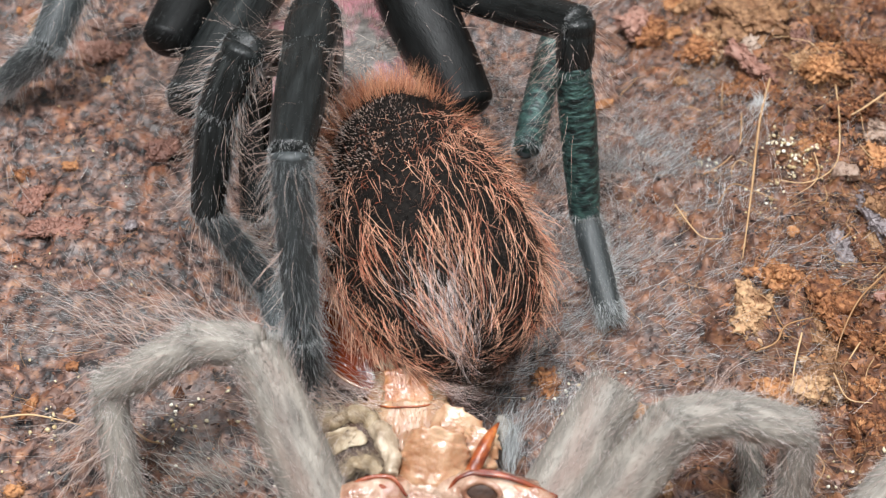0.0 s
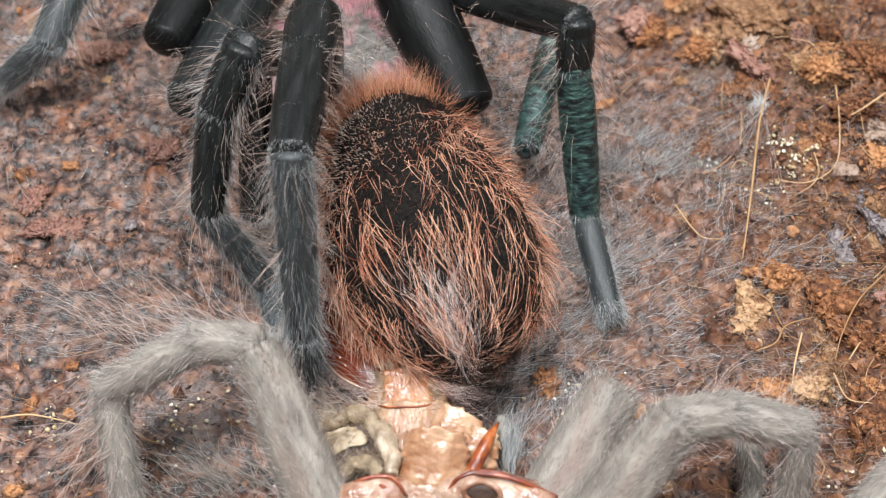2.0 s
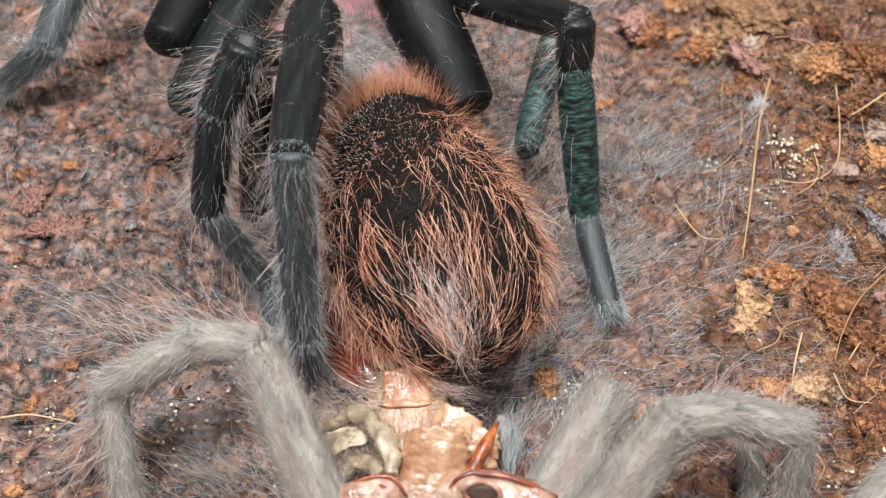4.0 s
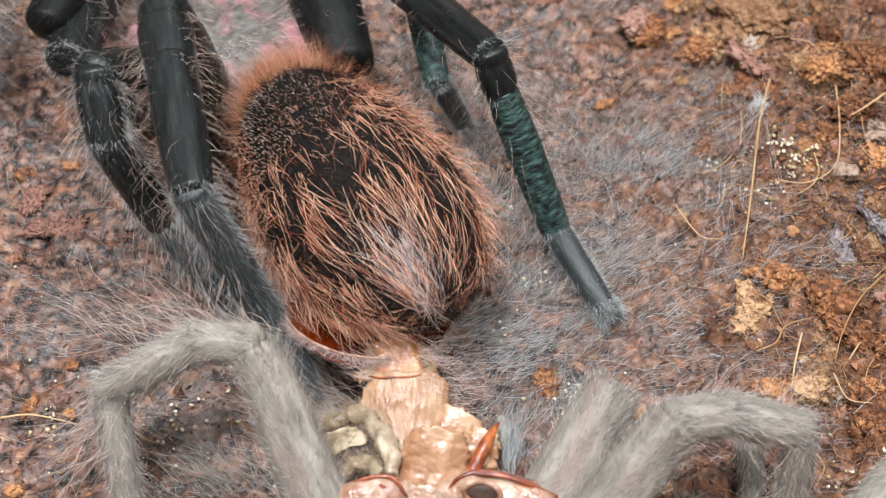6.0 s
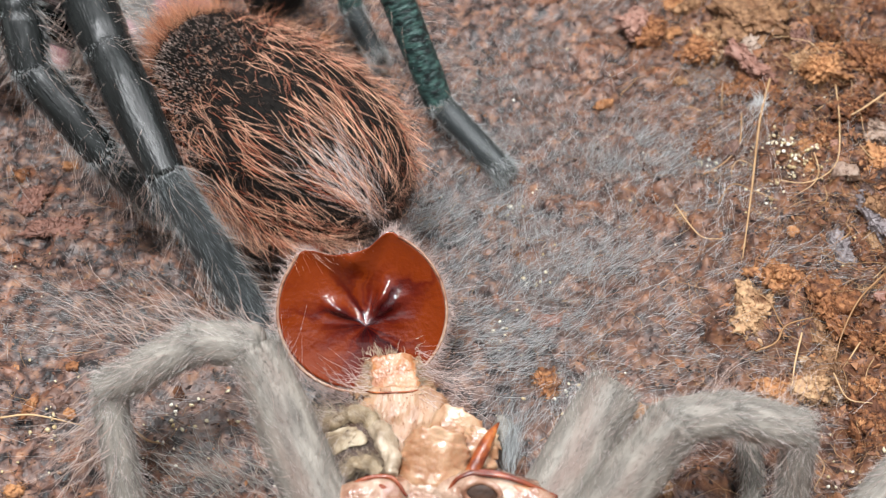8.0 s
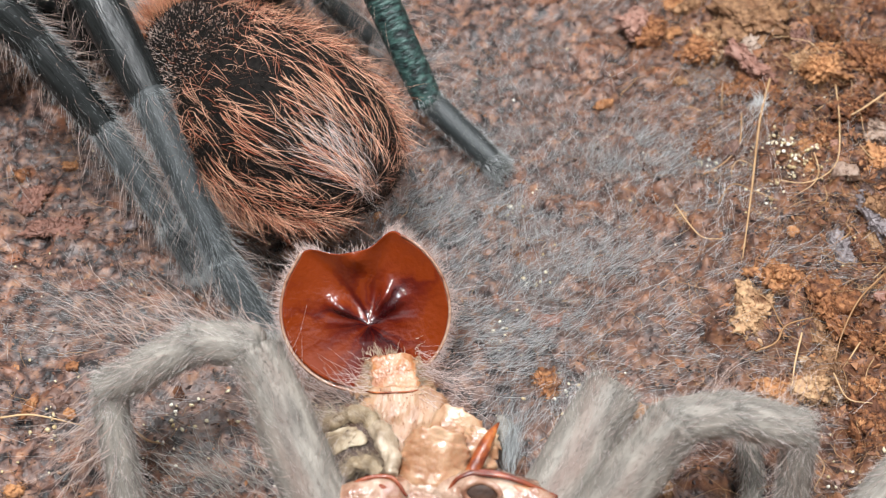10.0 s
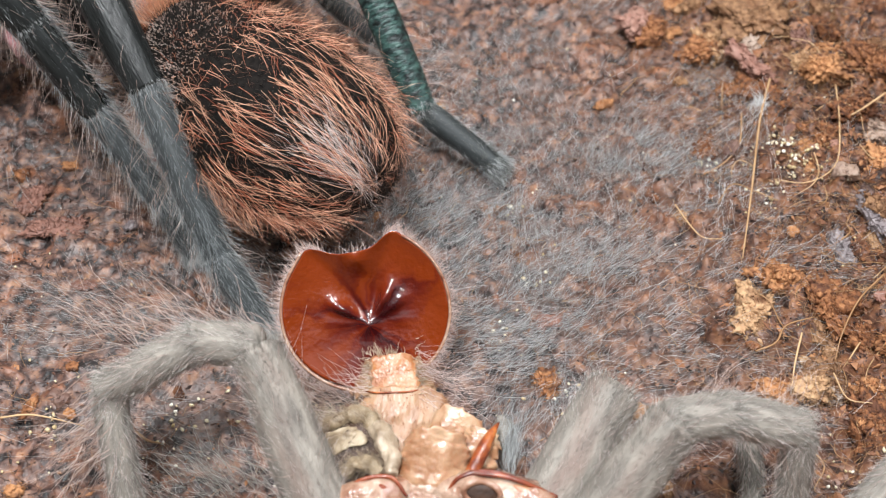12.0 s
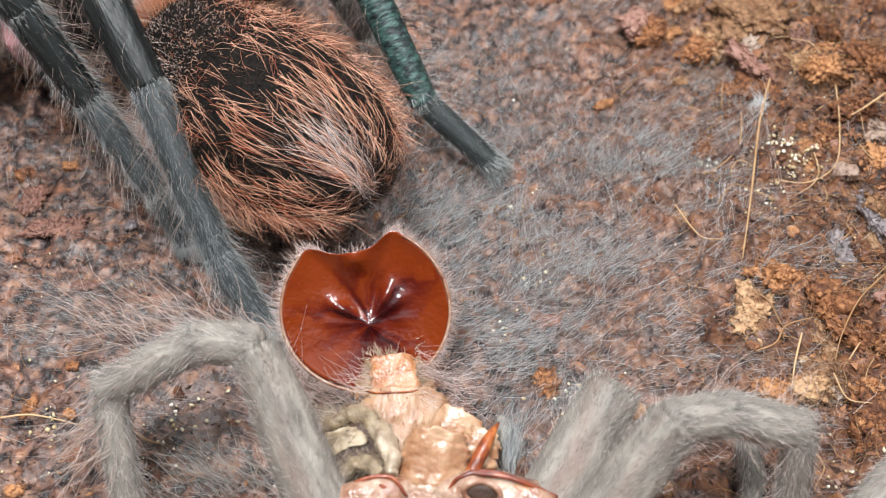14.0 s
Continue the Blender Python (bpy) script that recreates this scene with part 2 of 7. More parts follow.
FINE_FIBRE = hair_material("fine_fibre", (0.16, 0.07, 0.03), (0.5, 0.3, 0.15), 0.5)
SOIL_FIBRE = hair_material("soil_fibre", (0.035, 0.022, 0.02), (0.26, 0.145, 0.105), 0.5)
WHITE_SILK = hair_material("white_silk", (0.6, 0.6, 0.6), (0.85, 0.85, 0.85), 0.4, 0.5)
PANEL = material("enclosure_panel", ((0.3, (0.1, 0.075, 0.06)), (0.7, (0.2, 0.15, 0.12))), 12, 0.6, 0.3, 2.0)
BLACK = material("black_chitin", ((0.3, (0.005, 0.006, 0.006)), (0.6, (0.015, 0.017, 0.017)), (0.8, (0.036, 0.04, 0.039))), 0.6, 0.28, 0.9, 0.2, specular=0.26, stretch=(1, 1, 0.14))
VELVET = material("black_velvet", ((0.3, (0.003, 0.0026, 0.0024)), (0.7, (0.013, 0.0105, 0.009))), 0.4, 0.8, 1.0, 0.3, specular=0.12)
SLATE = material("slate_cuticle", ((0.3, (0.014, 0.018, 0.019)), (0.7, (0.05, 0.058, 0.06))), 0.5, 0.5, 0.8, 0.15, stretch=(1, 1, 0.12))
GREEN = material("green_scales", ((0.36, (0.006, 0.011, 0.011)), (0.46, (0.02, 0.045, 0.042)), (0.66, (0.055, 0.115, 0.1))), 0.7, 0.45, 1.0, 0.6, specular=0.5, stretch=(0.8, 0.8, 1.7), metal=0.1, patch=(0.012, 0.02, 0.02), patch_size=1.3, patch_cut=0.6)
PINK_GREY = material("pink_grey_cuticle", ((0.3, (0.05, 0.045, 0.042)), (0.6, (0.14, 0.128, 0.116)), (0.85, (0.28, 0.25, 0.225))), 0.7, 0.4, 0.9, 0.3, patch=(0.36, 0.16, 0.18), patch_size=4.5, patch_cut=0.56)
PINK_SKIN = material("pink_joint_skin", ((0.3, (0.07, 0.055, 0.052)), (0.5, (0.26, 0.12, 0.125)), (0.7, (0.42, 0.2, 0.22))), 2.2, 0.4, 0.9, 0.4)
ORANGE_HAIR = hair_material("orange_hair", (0.34, 0.068, 0.026), (0.97, 0.58, 0.4), 0.36, 0.5)
PALE_HAIR = hair_material("pale_hair", (0.42, 0.3, 0.27), (0.78, 0.69, 0.66))
RUST_HAIR = hair_material("rust_hair", (0.42, 0.12, 0.055), (0.85, 0.46, 0.28))
BRISTLE = hair_material("pinkish_bristle", (0.38, 0.25, 0.2), (0.68, 0.56, 0.5))
SHEEN_HAIR = hair_material("dark_silvery_hair", (0.006, 0.007, 0.007), (0.11, 0.118, 0.117), 0.35)
BLACK_HAIR = hair_material("black_hair", (0.003, 0.003, 0.003), (0.032, 0.024, 0.02), 0.6, 0.2)
BROWN_HAIR = hair_material("fine_brown_hair", (0.03, 0.014, 0.01), (0.22, 0.1, 0.062), 0.5)
SLATE_HAIR = hair_material("slate_hair", (0.032, 0.041, 0.044), (0.36, 0.39, 0.4), 0.45)
RING_HAIR = hair_material("pale_ring_hair", (0.28, 0.29, 0.29), (0.62, 0.64, 0.64), 0.5)
OLIVE_HAIR = hair_material("olive_grey_hair", (0.03, 0.032, 0.028), (0.26, 0.27, 0.245), 0.5)
RIM_HAIR = hair_material("pinkish_rim_hair", (0.5, 0.34, 0.3), (0.78, 0.65, 0.6))
TAN_HAIR = hair_material("tan_hair", (0.32, 0.24, 0.16), (0.68, 0.57, 0.43), 0.5)
DULL_BLACK = material("dull_black_chitin", ((0.3, (0.003, 0.003, 0.003)), (0.7, (0.01, 0.011, 0.011))), 0.5, 0.45, 0.8, 0.12, specular=0.16, stretch=(1, 1, 0.25))
GREY_HAIR = hair_material("grey_hair", (0.15, 0.141, 0.126), (0.52, 0.5, 0.455), 0.5)
SHED_GREY = material("shed_cuticle", ((0.3, (0.13, 0.115, 0.1)), (0.7, (0.33, 0.3, 0.26))), 0.8, 0.65, 0.9, 0.2, stretch=(1, 1, 0.3), patch=(0.2, 0.14, 0.115), patch_size=4, patch_cut=0.56)


def amber_material():
    """Tanned shell: paler towards the rim, with dark streaks that run out from the pit in its middle."""
    m = material("amber_shell", ((0.3, (0.5, 0.5, 0.5)), (0.7, (1, 1, 1))), 2.2, 0.13, 0.42, 0.4, specular=0.42, coat=0.3)
    nodes, links = m.node_tree.nodes, m.node_tree.links
    skin = nodes["Principled BSDF"]
    place = nodes.new("ShaderNodeTexCoord")
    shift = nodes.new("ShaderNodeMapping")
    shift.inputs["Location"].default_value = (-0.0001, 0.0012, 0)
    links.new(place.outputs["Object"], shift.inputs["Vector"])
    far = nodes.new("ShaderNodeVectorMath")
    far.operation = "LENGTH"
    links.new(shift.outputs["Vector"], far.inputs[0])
    angle = nodes.new("ShaderNodeTexGradient")
    angle.gradient_type = "RADIAL"
    links.new(shift.outputs["Vector"], angle.inputs["Vector"])
    streak = nodes.new("ShaderNodeTexNoise")
    streak.noise_dimensions = "1D"
    streak.inputs["Scale"].default_value, streak.inputs["Detail"].default_value = 8.0, 3.5
    wander = nodes.new("ShaderNodeTexNoise")
    wander.inputs["Scale"].default_value, wander.inputs["Detail"].default_value = 420.0, 3.0
    links.new(shift.outputs["Vector"], wander.inputs["Vector"])
    turned = nodes.new("ShaderNodeMath")
    turned.operation = "MULTIPLY_ADD"
    turned.inputs[1].default_value = 0.2
    links.new(wander.outputs["Fac"], turned.inputs[0])
    links.new(angle.outputs["Fac"], turned.inputs[2])
    links.new(turned.outputs["Value"], streak.inputs["W"])
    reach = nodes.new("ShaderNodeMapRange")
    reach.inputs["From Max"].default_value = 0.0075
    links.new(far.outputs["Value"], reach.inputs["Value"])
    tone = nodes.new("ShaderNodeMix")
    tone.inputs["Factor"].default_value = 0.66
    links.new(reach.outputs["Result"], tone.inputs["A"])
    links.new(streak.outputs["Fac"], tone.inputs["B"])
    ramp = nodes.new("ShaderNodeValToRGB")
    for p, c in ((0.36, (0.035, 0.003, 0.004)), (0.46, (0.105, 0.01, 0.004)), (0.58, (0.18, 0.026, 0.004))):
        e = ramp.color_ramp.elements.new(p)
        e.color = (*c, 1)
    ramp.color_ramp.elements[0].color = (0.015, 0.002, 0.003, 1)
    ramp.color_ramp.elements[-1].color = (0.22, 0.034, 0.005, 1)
    links.new(tone.outputs["Result"], ramp.inputs["Fac"])
    links.new(ramp.outputs["Color"], skin.inputs["Base Color"])
    return m


AMBER = amber_material()
MEMBRANE = material("tan_membrane", ((0.3, (0.24, 0.11, 0.052)), (0.5, (0.35, 0.19, 0.1)), (0.75, (0.44, 0.285, 0.17))), 1.5, 0.42, 0.8, 0.45, coat=0.12, through_light=0.1, stretch=(1, 0.4, 1))
WET_MEMBRANE = material("wet_membrane", ((0.3, (0.26, 0.11, 0.05)), (0.5, (0.4, 0.215, 0.12)), (0.75, (0.52, 0.35, 0.22))), 1.8, 0.28, 0.7, 0.5, coat=0.8, through_light=0.1)
PALE_ROLL = material("pale_roll", ((0.3, (0.27, 0.19, 0.125)), (0.7, (0.58, 0.48, 0.36))), 1.2, 0.35, 0.9, 0.4, coat=0.4)
ORANGE_EDGE = material("orange_blade", ((0.3, (0.1, 0.014, 0.005)), (0.55, (0.3, 0.07, 0.018)), (0.75, (0.5, 0.17, 0.045))), 0.9, 0.3, 0.6, 0.4, coat=0.3)
NECK = material("orange_membrane", ((0.3, (0.27, 0.09, 0.028)), (0.7, (0.43, 0.195, 0.078))), 1.0, 0.34, 0.7, 0.6, coat=0.3, through_light=0.1)
OLIVE = material("olive_cuticle", ((0.3, (0.13, 0.085, 0.05)), (0.52, (0.32, 0.24, 0.15)), (0.78, (0.52, 0.43, 0.31))), 1.1, 0.5, 0.9, 0.35, coat=0.1)
# near-black brown that paints the shade of hollows onto solid lumps
HOLLOW_SHADE = material("brown_hollow_shade", ((0.3, (0.018, 0.007, 0.004)), (0.7, (0.075, 0.032, 0.016))), 1.2, 0.6, 0.4, 0.4, coat=0.1)
PINK_FOLD = material("pinkish_fold", ((0.32, (0.17, 0.055, 0.03)), (0.47, (0.32, 0.17, 0.11)), (0.7, (0.5, 0.36, 0.27))), 1.6, 0.25, 1.0, 0.5, coat=0.8)
RED_FOLD = material("red_brown_fold", ((0.3, (0.09, 0.012, 0.005)), (0.6, (0.24, 0.05, 0.018)), (0.85, (0.46, 0.16, 0.05))), 1.6, 0.2, 0.4, 0.5, coat=0.7)


def husk_side(m):
    """Mixes crumbled orange-brown husk into the soil on the enclosure's east side."""
    nodes, links = m.node_tree.nodes, m.node_tree.links
    base = nodes["Principled BSDF"].inputs["Base Color"]
    soil = base.links[0].from_socket
    place = nodes.new("ShaderNodeTexCoord")
    axes = nodes.new("ShaderNodeSeparateXYZ")
    links.new(place.outputs["Object"], axes.inputs["Vector"])
    drift = nodes.new("ShaderNodeTexNoise")
    drift.inputs["Scale"].default_value, drift.inputs["Detail"].default_value = 150, 6
    links.new(place.outputs["Object"], drift.inputs["Vector"])
    shifted = nodes.new("ShaderNodeMath")
    shifted.operation = "MULTIPLY_ADD"
    shifted.inputs[1].default_value = 0.04
    links.new(drift.outputs["Fac"], shifted.inputs[0])
    links.new(axes.outputs["X"], shifted.inputs[2])
    share = nodes.new("ShaderNodeMapRange")
    share.inputs["From Min"].default_value, share.inputs["From Max"].default_value, share.inputs["To Max"].default_value = 0.026, 0.056, 0.85
    links.new(shifted.outputs["Value"], share.inputs["Value"])
    grit = nodes.new("ShaderNodeTexNoise")
    grit.inputs["Scale"].default_value, grit.inputs["Detail"].default_value = 700, 6
    links.new(place.outputs["Object"], grit.inputs["Vector"])
    ramp = nodes.new("ShaderNodeValToRGB")
    ramp.color_ramp.elements.new(0.5)
    for e, (p, c) in zip(ramp.color_ramp.elements, ((0.36, (0.018, 0.007, 0.005)), (0.5, (0.14, 0.054, 0.026)), (0.68, (0.34, 0.15, 0.068)))):
        e.position, e.color = p, (*c, 1)
    links.new(grit.outputs["Fac"], ramp.inputs["Fac"])
    mix = nodes.new("ShaderNodeMix")
    mix.data_type = "RGBA"
    links.new(share.outputs["Result"], mix.inputs["Factor"])
    links.new(soil, mix.inputs["A"])
    links.new(ramp.outputs["Color"], mix.inputs["B"])
    links.new(mix.outputs["Result"], base)


husk_side(SOIL)


# ---------------------------------------------------------------- ground and enclosure
def build_ground():
    xs = np.concatenate([np.linspace(-250, -54, 12)[:-1], np.arange(-54, 54.01, 0.27), np.linspace(54, 250, 12)[1:]])
    ys = np.concatenate([np.linspace(-250, -30, 12)[:-1], np.arange(-30, 48.01, 0.27), np.linspace(48, 250, 12)[1:]])
    x, y = np.meshgrid(xs, ys, indexing="ij")
    verts = np.stack([x, y, ground_z(x, y)], -1).reshape(-1, 3)
    n, m = len(xs), len(ys)
    i, j = np.meshgrid(np.arange(n - 1), np.arange(m - 1), indexing="ij")
    faces = np.stack([i * m + j, (i + 1) * m + j, (i + 1) * m + j + 1, i * m + j + 1], -1).reshape(-1, 4)
    ground = part("ground", verts, faces, SOIL)
    tagged(ground, "damp purplish-brown soil packed with bark and husk bits", "ground", kind="structure")


def build_walls():
    for name, x, y, wide, deep in (("wall_north", 0, 252, 508, 4), ("wall_south", 0, -252, 508, 4), ("wall_east", 252, 0, 4, 500), ("wall_west", -252, 0, 4, 500)):
        c = np.array([[a, b, d] for d in (-8, 260) for a, b in ((-1, -1), (1, -1), (1, 1), (-1, 1))], float)
        verts = c * [wide / 2, deep / 2, 1] + [x, y, 0]
        faces = [[3, 2, 1, 0], [4, 5, 6, 7], [0, 1, 5, 4], [1, 2, 6, 5], [2, 3, 7, 6], [3, 0, 4, 7]]
        tagged(part(name, verts, faces, PANEL, smooth=False), "plain brown side panel of the enclosure", "wall", kind="structure")


def build_litter():
    """Loose crumbs, hairs and silk that nobody could count."""
    n = 46000
    x, y = rng.uniform(-54, 50, n), rng.uniform(-30, 47, n)
    s = 0.04 + 0.17 * rng.random(n) ** 2.2
    v, f = strewn(x, y, s, 0.75)
    tagged(part("soil_crumbs", v, f, CRUMB, smooth=False), "scattered brown soil and bark crumbs", "soil", kind="stuff")
    n = 8000
    x, y, a = rng.uniform(-54, 50, n), rng.uniform(-30, 47, n), rng.uniform(0, 6.28, n)
    lie = np.stack([np.cos(a), np.sin(a), rng.normal(0.05, 0.2, n)], -1)
    v, f = hair_mesh(np.stack([x, y, ground_z(x, y) + rng.uniform(0, 0.3, n)], -1), lie, rng.uniform(0.4, 2.2, n), rng.uniform(0.02, 0.055, n), rng.normal(0, 0.3, (n, 3)) * [1, 1, 0.3], 0.5, 3)
    tagged(part("soil_fibres", v, f, SOIL_FIBRE), "short dark fibres and peat threads in the soil", "soil", kind="stuff")
    n = 15000
    x = np.concatenate([rng.normal(40, 8, n), rng.uniform(-52, 40, 2200)])
    y = rng.uniform(-29, 47, len(x))
    s = 0.05 + 0.36 * rng.random(len(x)) ** 2.8
    s[n:] *= 0.6
    v, f = strewn(x, y, s, 0.7)
    tagged(part("husk_crumbs", v, f, HUSK_CRUMB, smooth=False), "brown coconut husk crumbs strewn over the soil", "husk", kind="stuff")
    # the matted silk: fine grey strands that lie on the soil, combed outward from the shed skin
    cx = np.concatenate([rng.normal(10, 14, 620), rng.uniform(-52, 30, 330)])
    cy = np.concatenate([rng.normal(3, 13, 620), rng.uniform(-29, 45, 330)])
    head = np.arctan2(cy + 19, cx + 3) + 0.9 * fbm(cx, cy, 12, 2, 15) + rng.normal(0, 0.28, len(cx))
    wisp = rng.integers(0, len(cx), 9500)
    # thicker patches of silk beside the shed skin
    for (px, py), turned, count in (((3.9, -9.8), 0.25, 480), ((-1.2, 2.3), 0.9, 600), ((10.8, -2.3), 0.6, 430), ((18.1, 9.5), 0.8, 450), ((-23.5, -8.0), 2.6, 260), ((-31.3, -8.0), 2.9, 140), ((7.0, -19.2), 1.2, 280)):
        cx, cy, head = np.append(cx, px), np.append(cy, py), np.append(head, turned)
        wisp = np.append(wisp, np.full(count, len(cx) - 1))
    n = len(wisp)
    wide = np.where(wisp >= 950, 3.2, 1.5)
    x, y = cx[wisp] + rng.normal(0, 1, n) * wide, cy[wisp] + rng.normal(0, 1, n) * wide * 0.7
    heading = head[wisp] + rng.normal(0, 0.17, n)
    loose = rng.random(n) < 0.18
    heading[loose] = rng.uniform(0, 6.28, loose.sum())
    lie = np.stack([np.cos(heading), np.sin(heading), rng.normal(0.02, 0.07, n)], -1)
    bend = np.stack([rng.normal(0, 0.2, n), rng.normal(0, 0.2, n), rng.normal(-0.04, 0.07, n)], -1)
    n = 260
    tx, ty = rng.normal(14, 15, n), rng.normal(4, 15, n)
    head_t = np.arctan2(ty + 16, tx + 2) + rng.normal(0, 0.35, n)
    far = np.stack([np.cos(head_t), np.sin(head_t), rng.normal(0.0, 0.02, n)], -1)
    threads = hair_mesh(np.stack([tx, ty, ground_z(tx, ty) + rng.uniform(0.3, 0.9, n)], -1), far, rng.uniform(5, 20, n), rng.uniform(0.006, 0.011, n), rng.normal(0, 0.07, (n, 3)) * [1, 1, 0.2], 0.03, 8)
    tagged(part("silk_threads", *threads, SILK), "long straight threads of silk across the soil", "silk", kind="stuff")
    n = len(wisp)
    v, f = hair_mesh(np.stack([x, y, ground_z(x, y) + rng.uniform(0.05, 0.5, n)], -1), lie, np.where(loose, rng.uniform(0.6, 2.2, n), rng.uniform(2.5, 10.0, n)), rng.uniform(0.008, 0.017, n), bend, 0.3, 5)
    tagged(part("silk_mat", v, f, SILK), "thin mat of grey silk and loose hairs on the soil", "silk", kind="stuff")
    # pale grains; some clusters are solid stand-ins for white glints on the soil
    n = 240
    x, y = rng.uniform(-46, 46, n), rng.uniform(-27, 42, n)
    s = rng.uniform(0.07, 0.17, n)
    spots = [((33.3, 10.6), 1.5, 120), ((30.1, 5.8), 0.9, 22), ((25.1, 10.2), 0.8, 13), ((6.4, 5.5), 0.5, 8), ((8.3, -3.3), 0.9, 10), ((5.6, -9.9), 1.3, 9), ((9.3, -15.5), 1.4, 12), ((-21.1, -17.9), 2.2, 22), ((31.3, -24.0), 1.8, 20), ((-32.2, -19.5), 1.5, 9)]
    for (cx, cy), spread, count in spots:
        x, y = np.append(x, rng.normal(cx, spread, count)), np.append(y, rng.normal(cy, spread, count))
        s = np.append(s, rng.uniform(0.13, 0.27, count))
    v, f = clods(np.stack([x, y, ground_z(x, y) + 0.25 * s + 0.28], -1), s * 0.72, 0.9)
    tagged(part("pale_grains", v, f, GRAIN), "tiny pale grains and painted white glints in clusters on the soil", "grain", kind="stuff")


def build_fine_fibres():
    n = 4200
    x = np.concatenate([rng.normal(38, 8, 3000), rng.uniform(-52, 40, n - 3000)])
    y = rng.uniform(-28, 46, n)
    a = rng.uniform(0, 6.28, n)
    lie = np.stack([np.cos(a), np.sin(a), rng.normal(0.05, 0.15, n)], -1)
    v, f = hair_mesh(np.stack([x, y, ground_z(x, y) + rng.uniform(0.1, 0.7, n)], -1), lie, rng.uniform(1.0, 5.0, n), rng.uniform(0.012, 0.034, n), rng.normal(0, 0.25, (n, 3)) * [1, 1, 0.3], 0.5, 6)
    tagged(part("fine_fibres", v, f, FINE_FIBRE), "loose fine brown husk fibres over the soil", "fibre", kind="stuff")


PIECES = 0


def lump(name, xy, size, turn, surface, label, category="husk", rough=0.5, sink=0.3, tilt=0.0):
    """A single bit of husk, bark or stone that lies on the soil."""
    global PIECES
    PIECES += 1
    big = max(size) > 2.5
    v, f = lump_mesh(size, PIECES, rough, 34 if big else 14, 46 if big else 20, 0.07 if big else 0.05)
    grit = int(min(700, 46 * size[0] * size[1]) + 35)
    on = v[rng.integers(0, len(v), grit)] * rng.uniform(0.94, 1.03, (grit, 1))
    bits = crumbs(on, (0.04 + 0.13 * rng.random(grit) ** 2.2) * (1.9 if big else 1.0), 0.8)
    pieces = [(v, np.vstack([f[:, [0, 1, 2]], f[:, [0, 2, 3]]])), bits]
    if category == "husk" and max(size) > 1.6:
        tufts = int(min(260, 34 * size[0] * size[1]))
        on = v[rng.integers(0, len(v), tufts)]
        hv, hf = hair_mesh(on * 0.97, unit(on) + rng.normal(0, 0.8, (tufts, 3)), rng.uniform(0.25, 1.0, tufts), rng.uniform(0.012, 0.03, tufts), rng.normal(0, 0.5, (tufts, 3)), 0.6, 3)
        pieces.append((hv, np.vstack([hf[:, [0, 1, 2]], hf[:, [0, 2, 3]]])))
    v, f = merged(pieces)
    ob = part(name, v, f, surface)
    x, y = xy
    ob.matrix_basis = mm(x, y, float(ground_z(x, y)) + size[2] * (0.5 - sink), tilt, tilt * 0.6, turn)
    return tagged(ob, label, category, "loose bits on the soil")


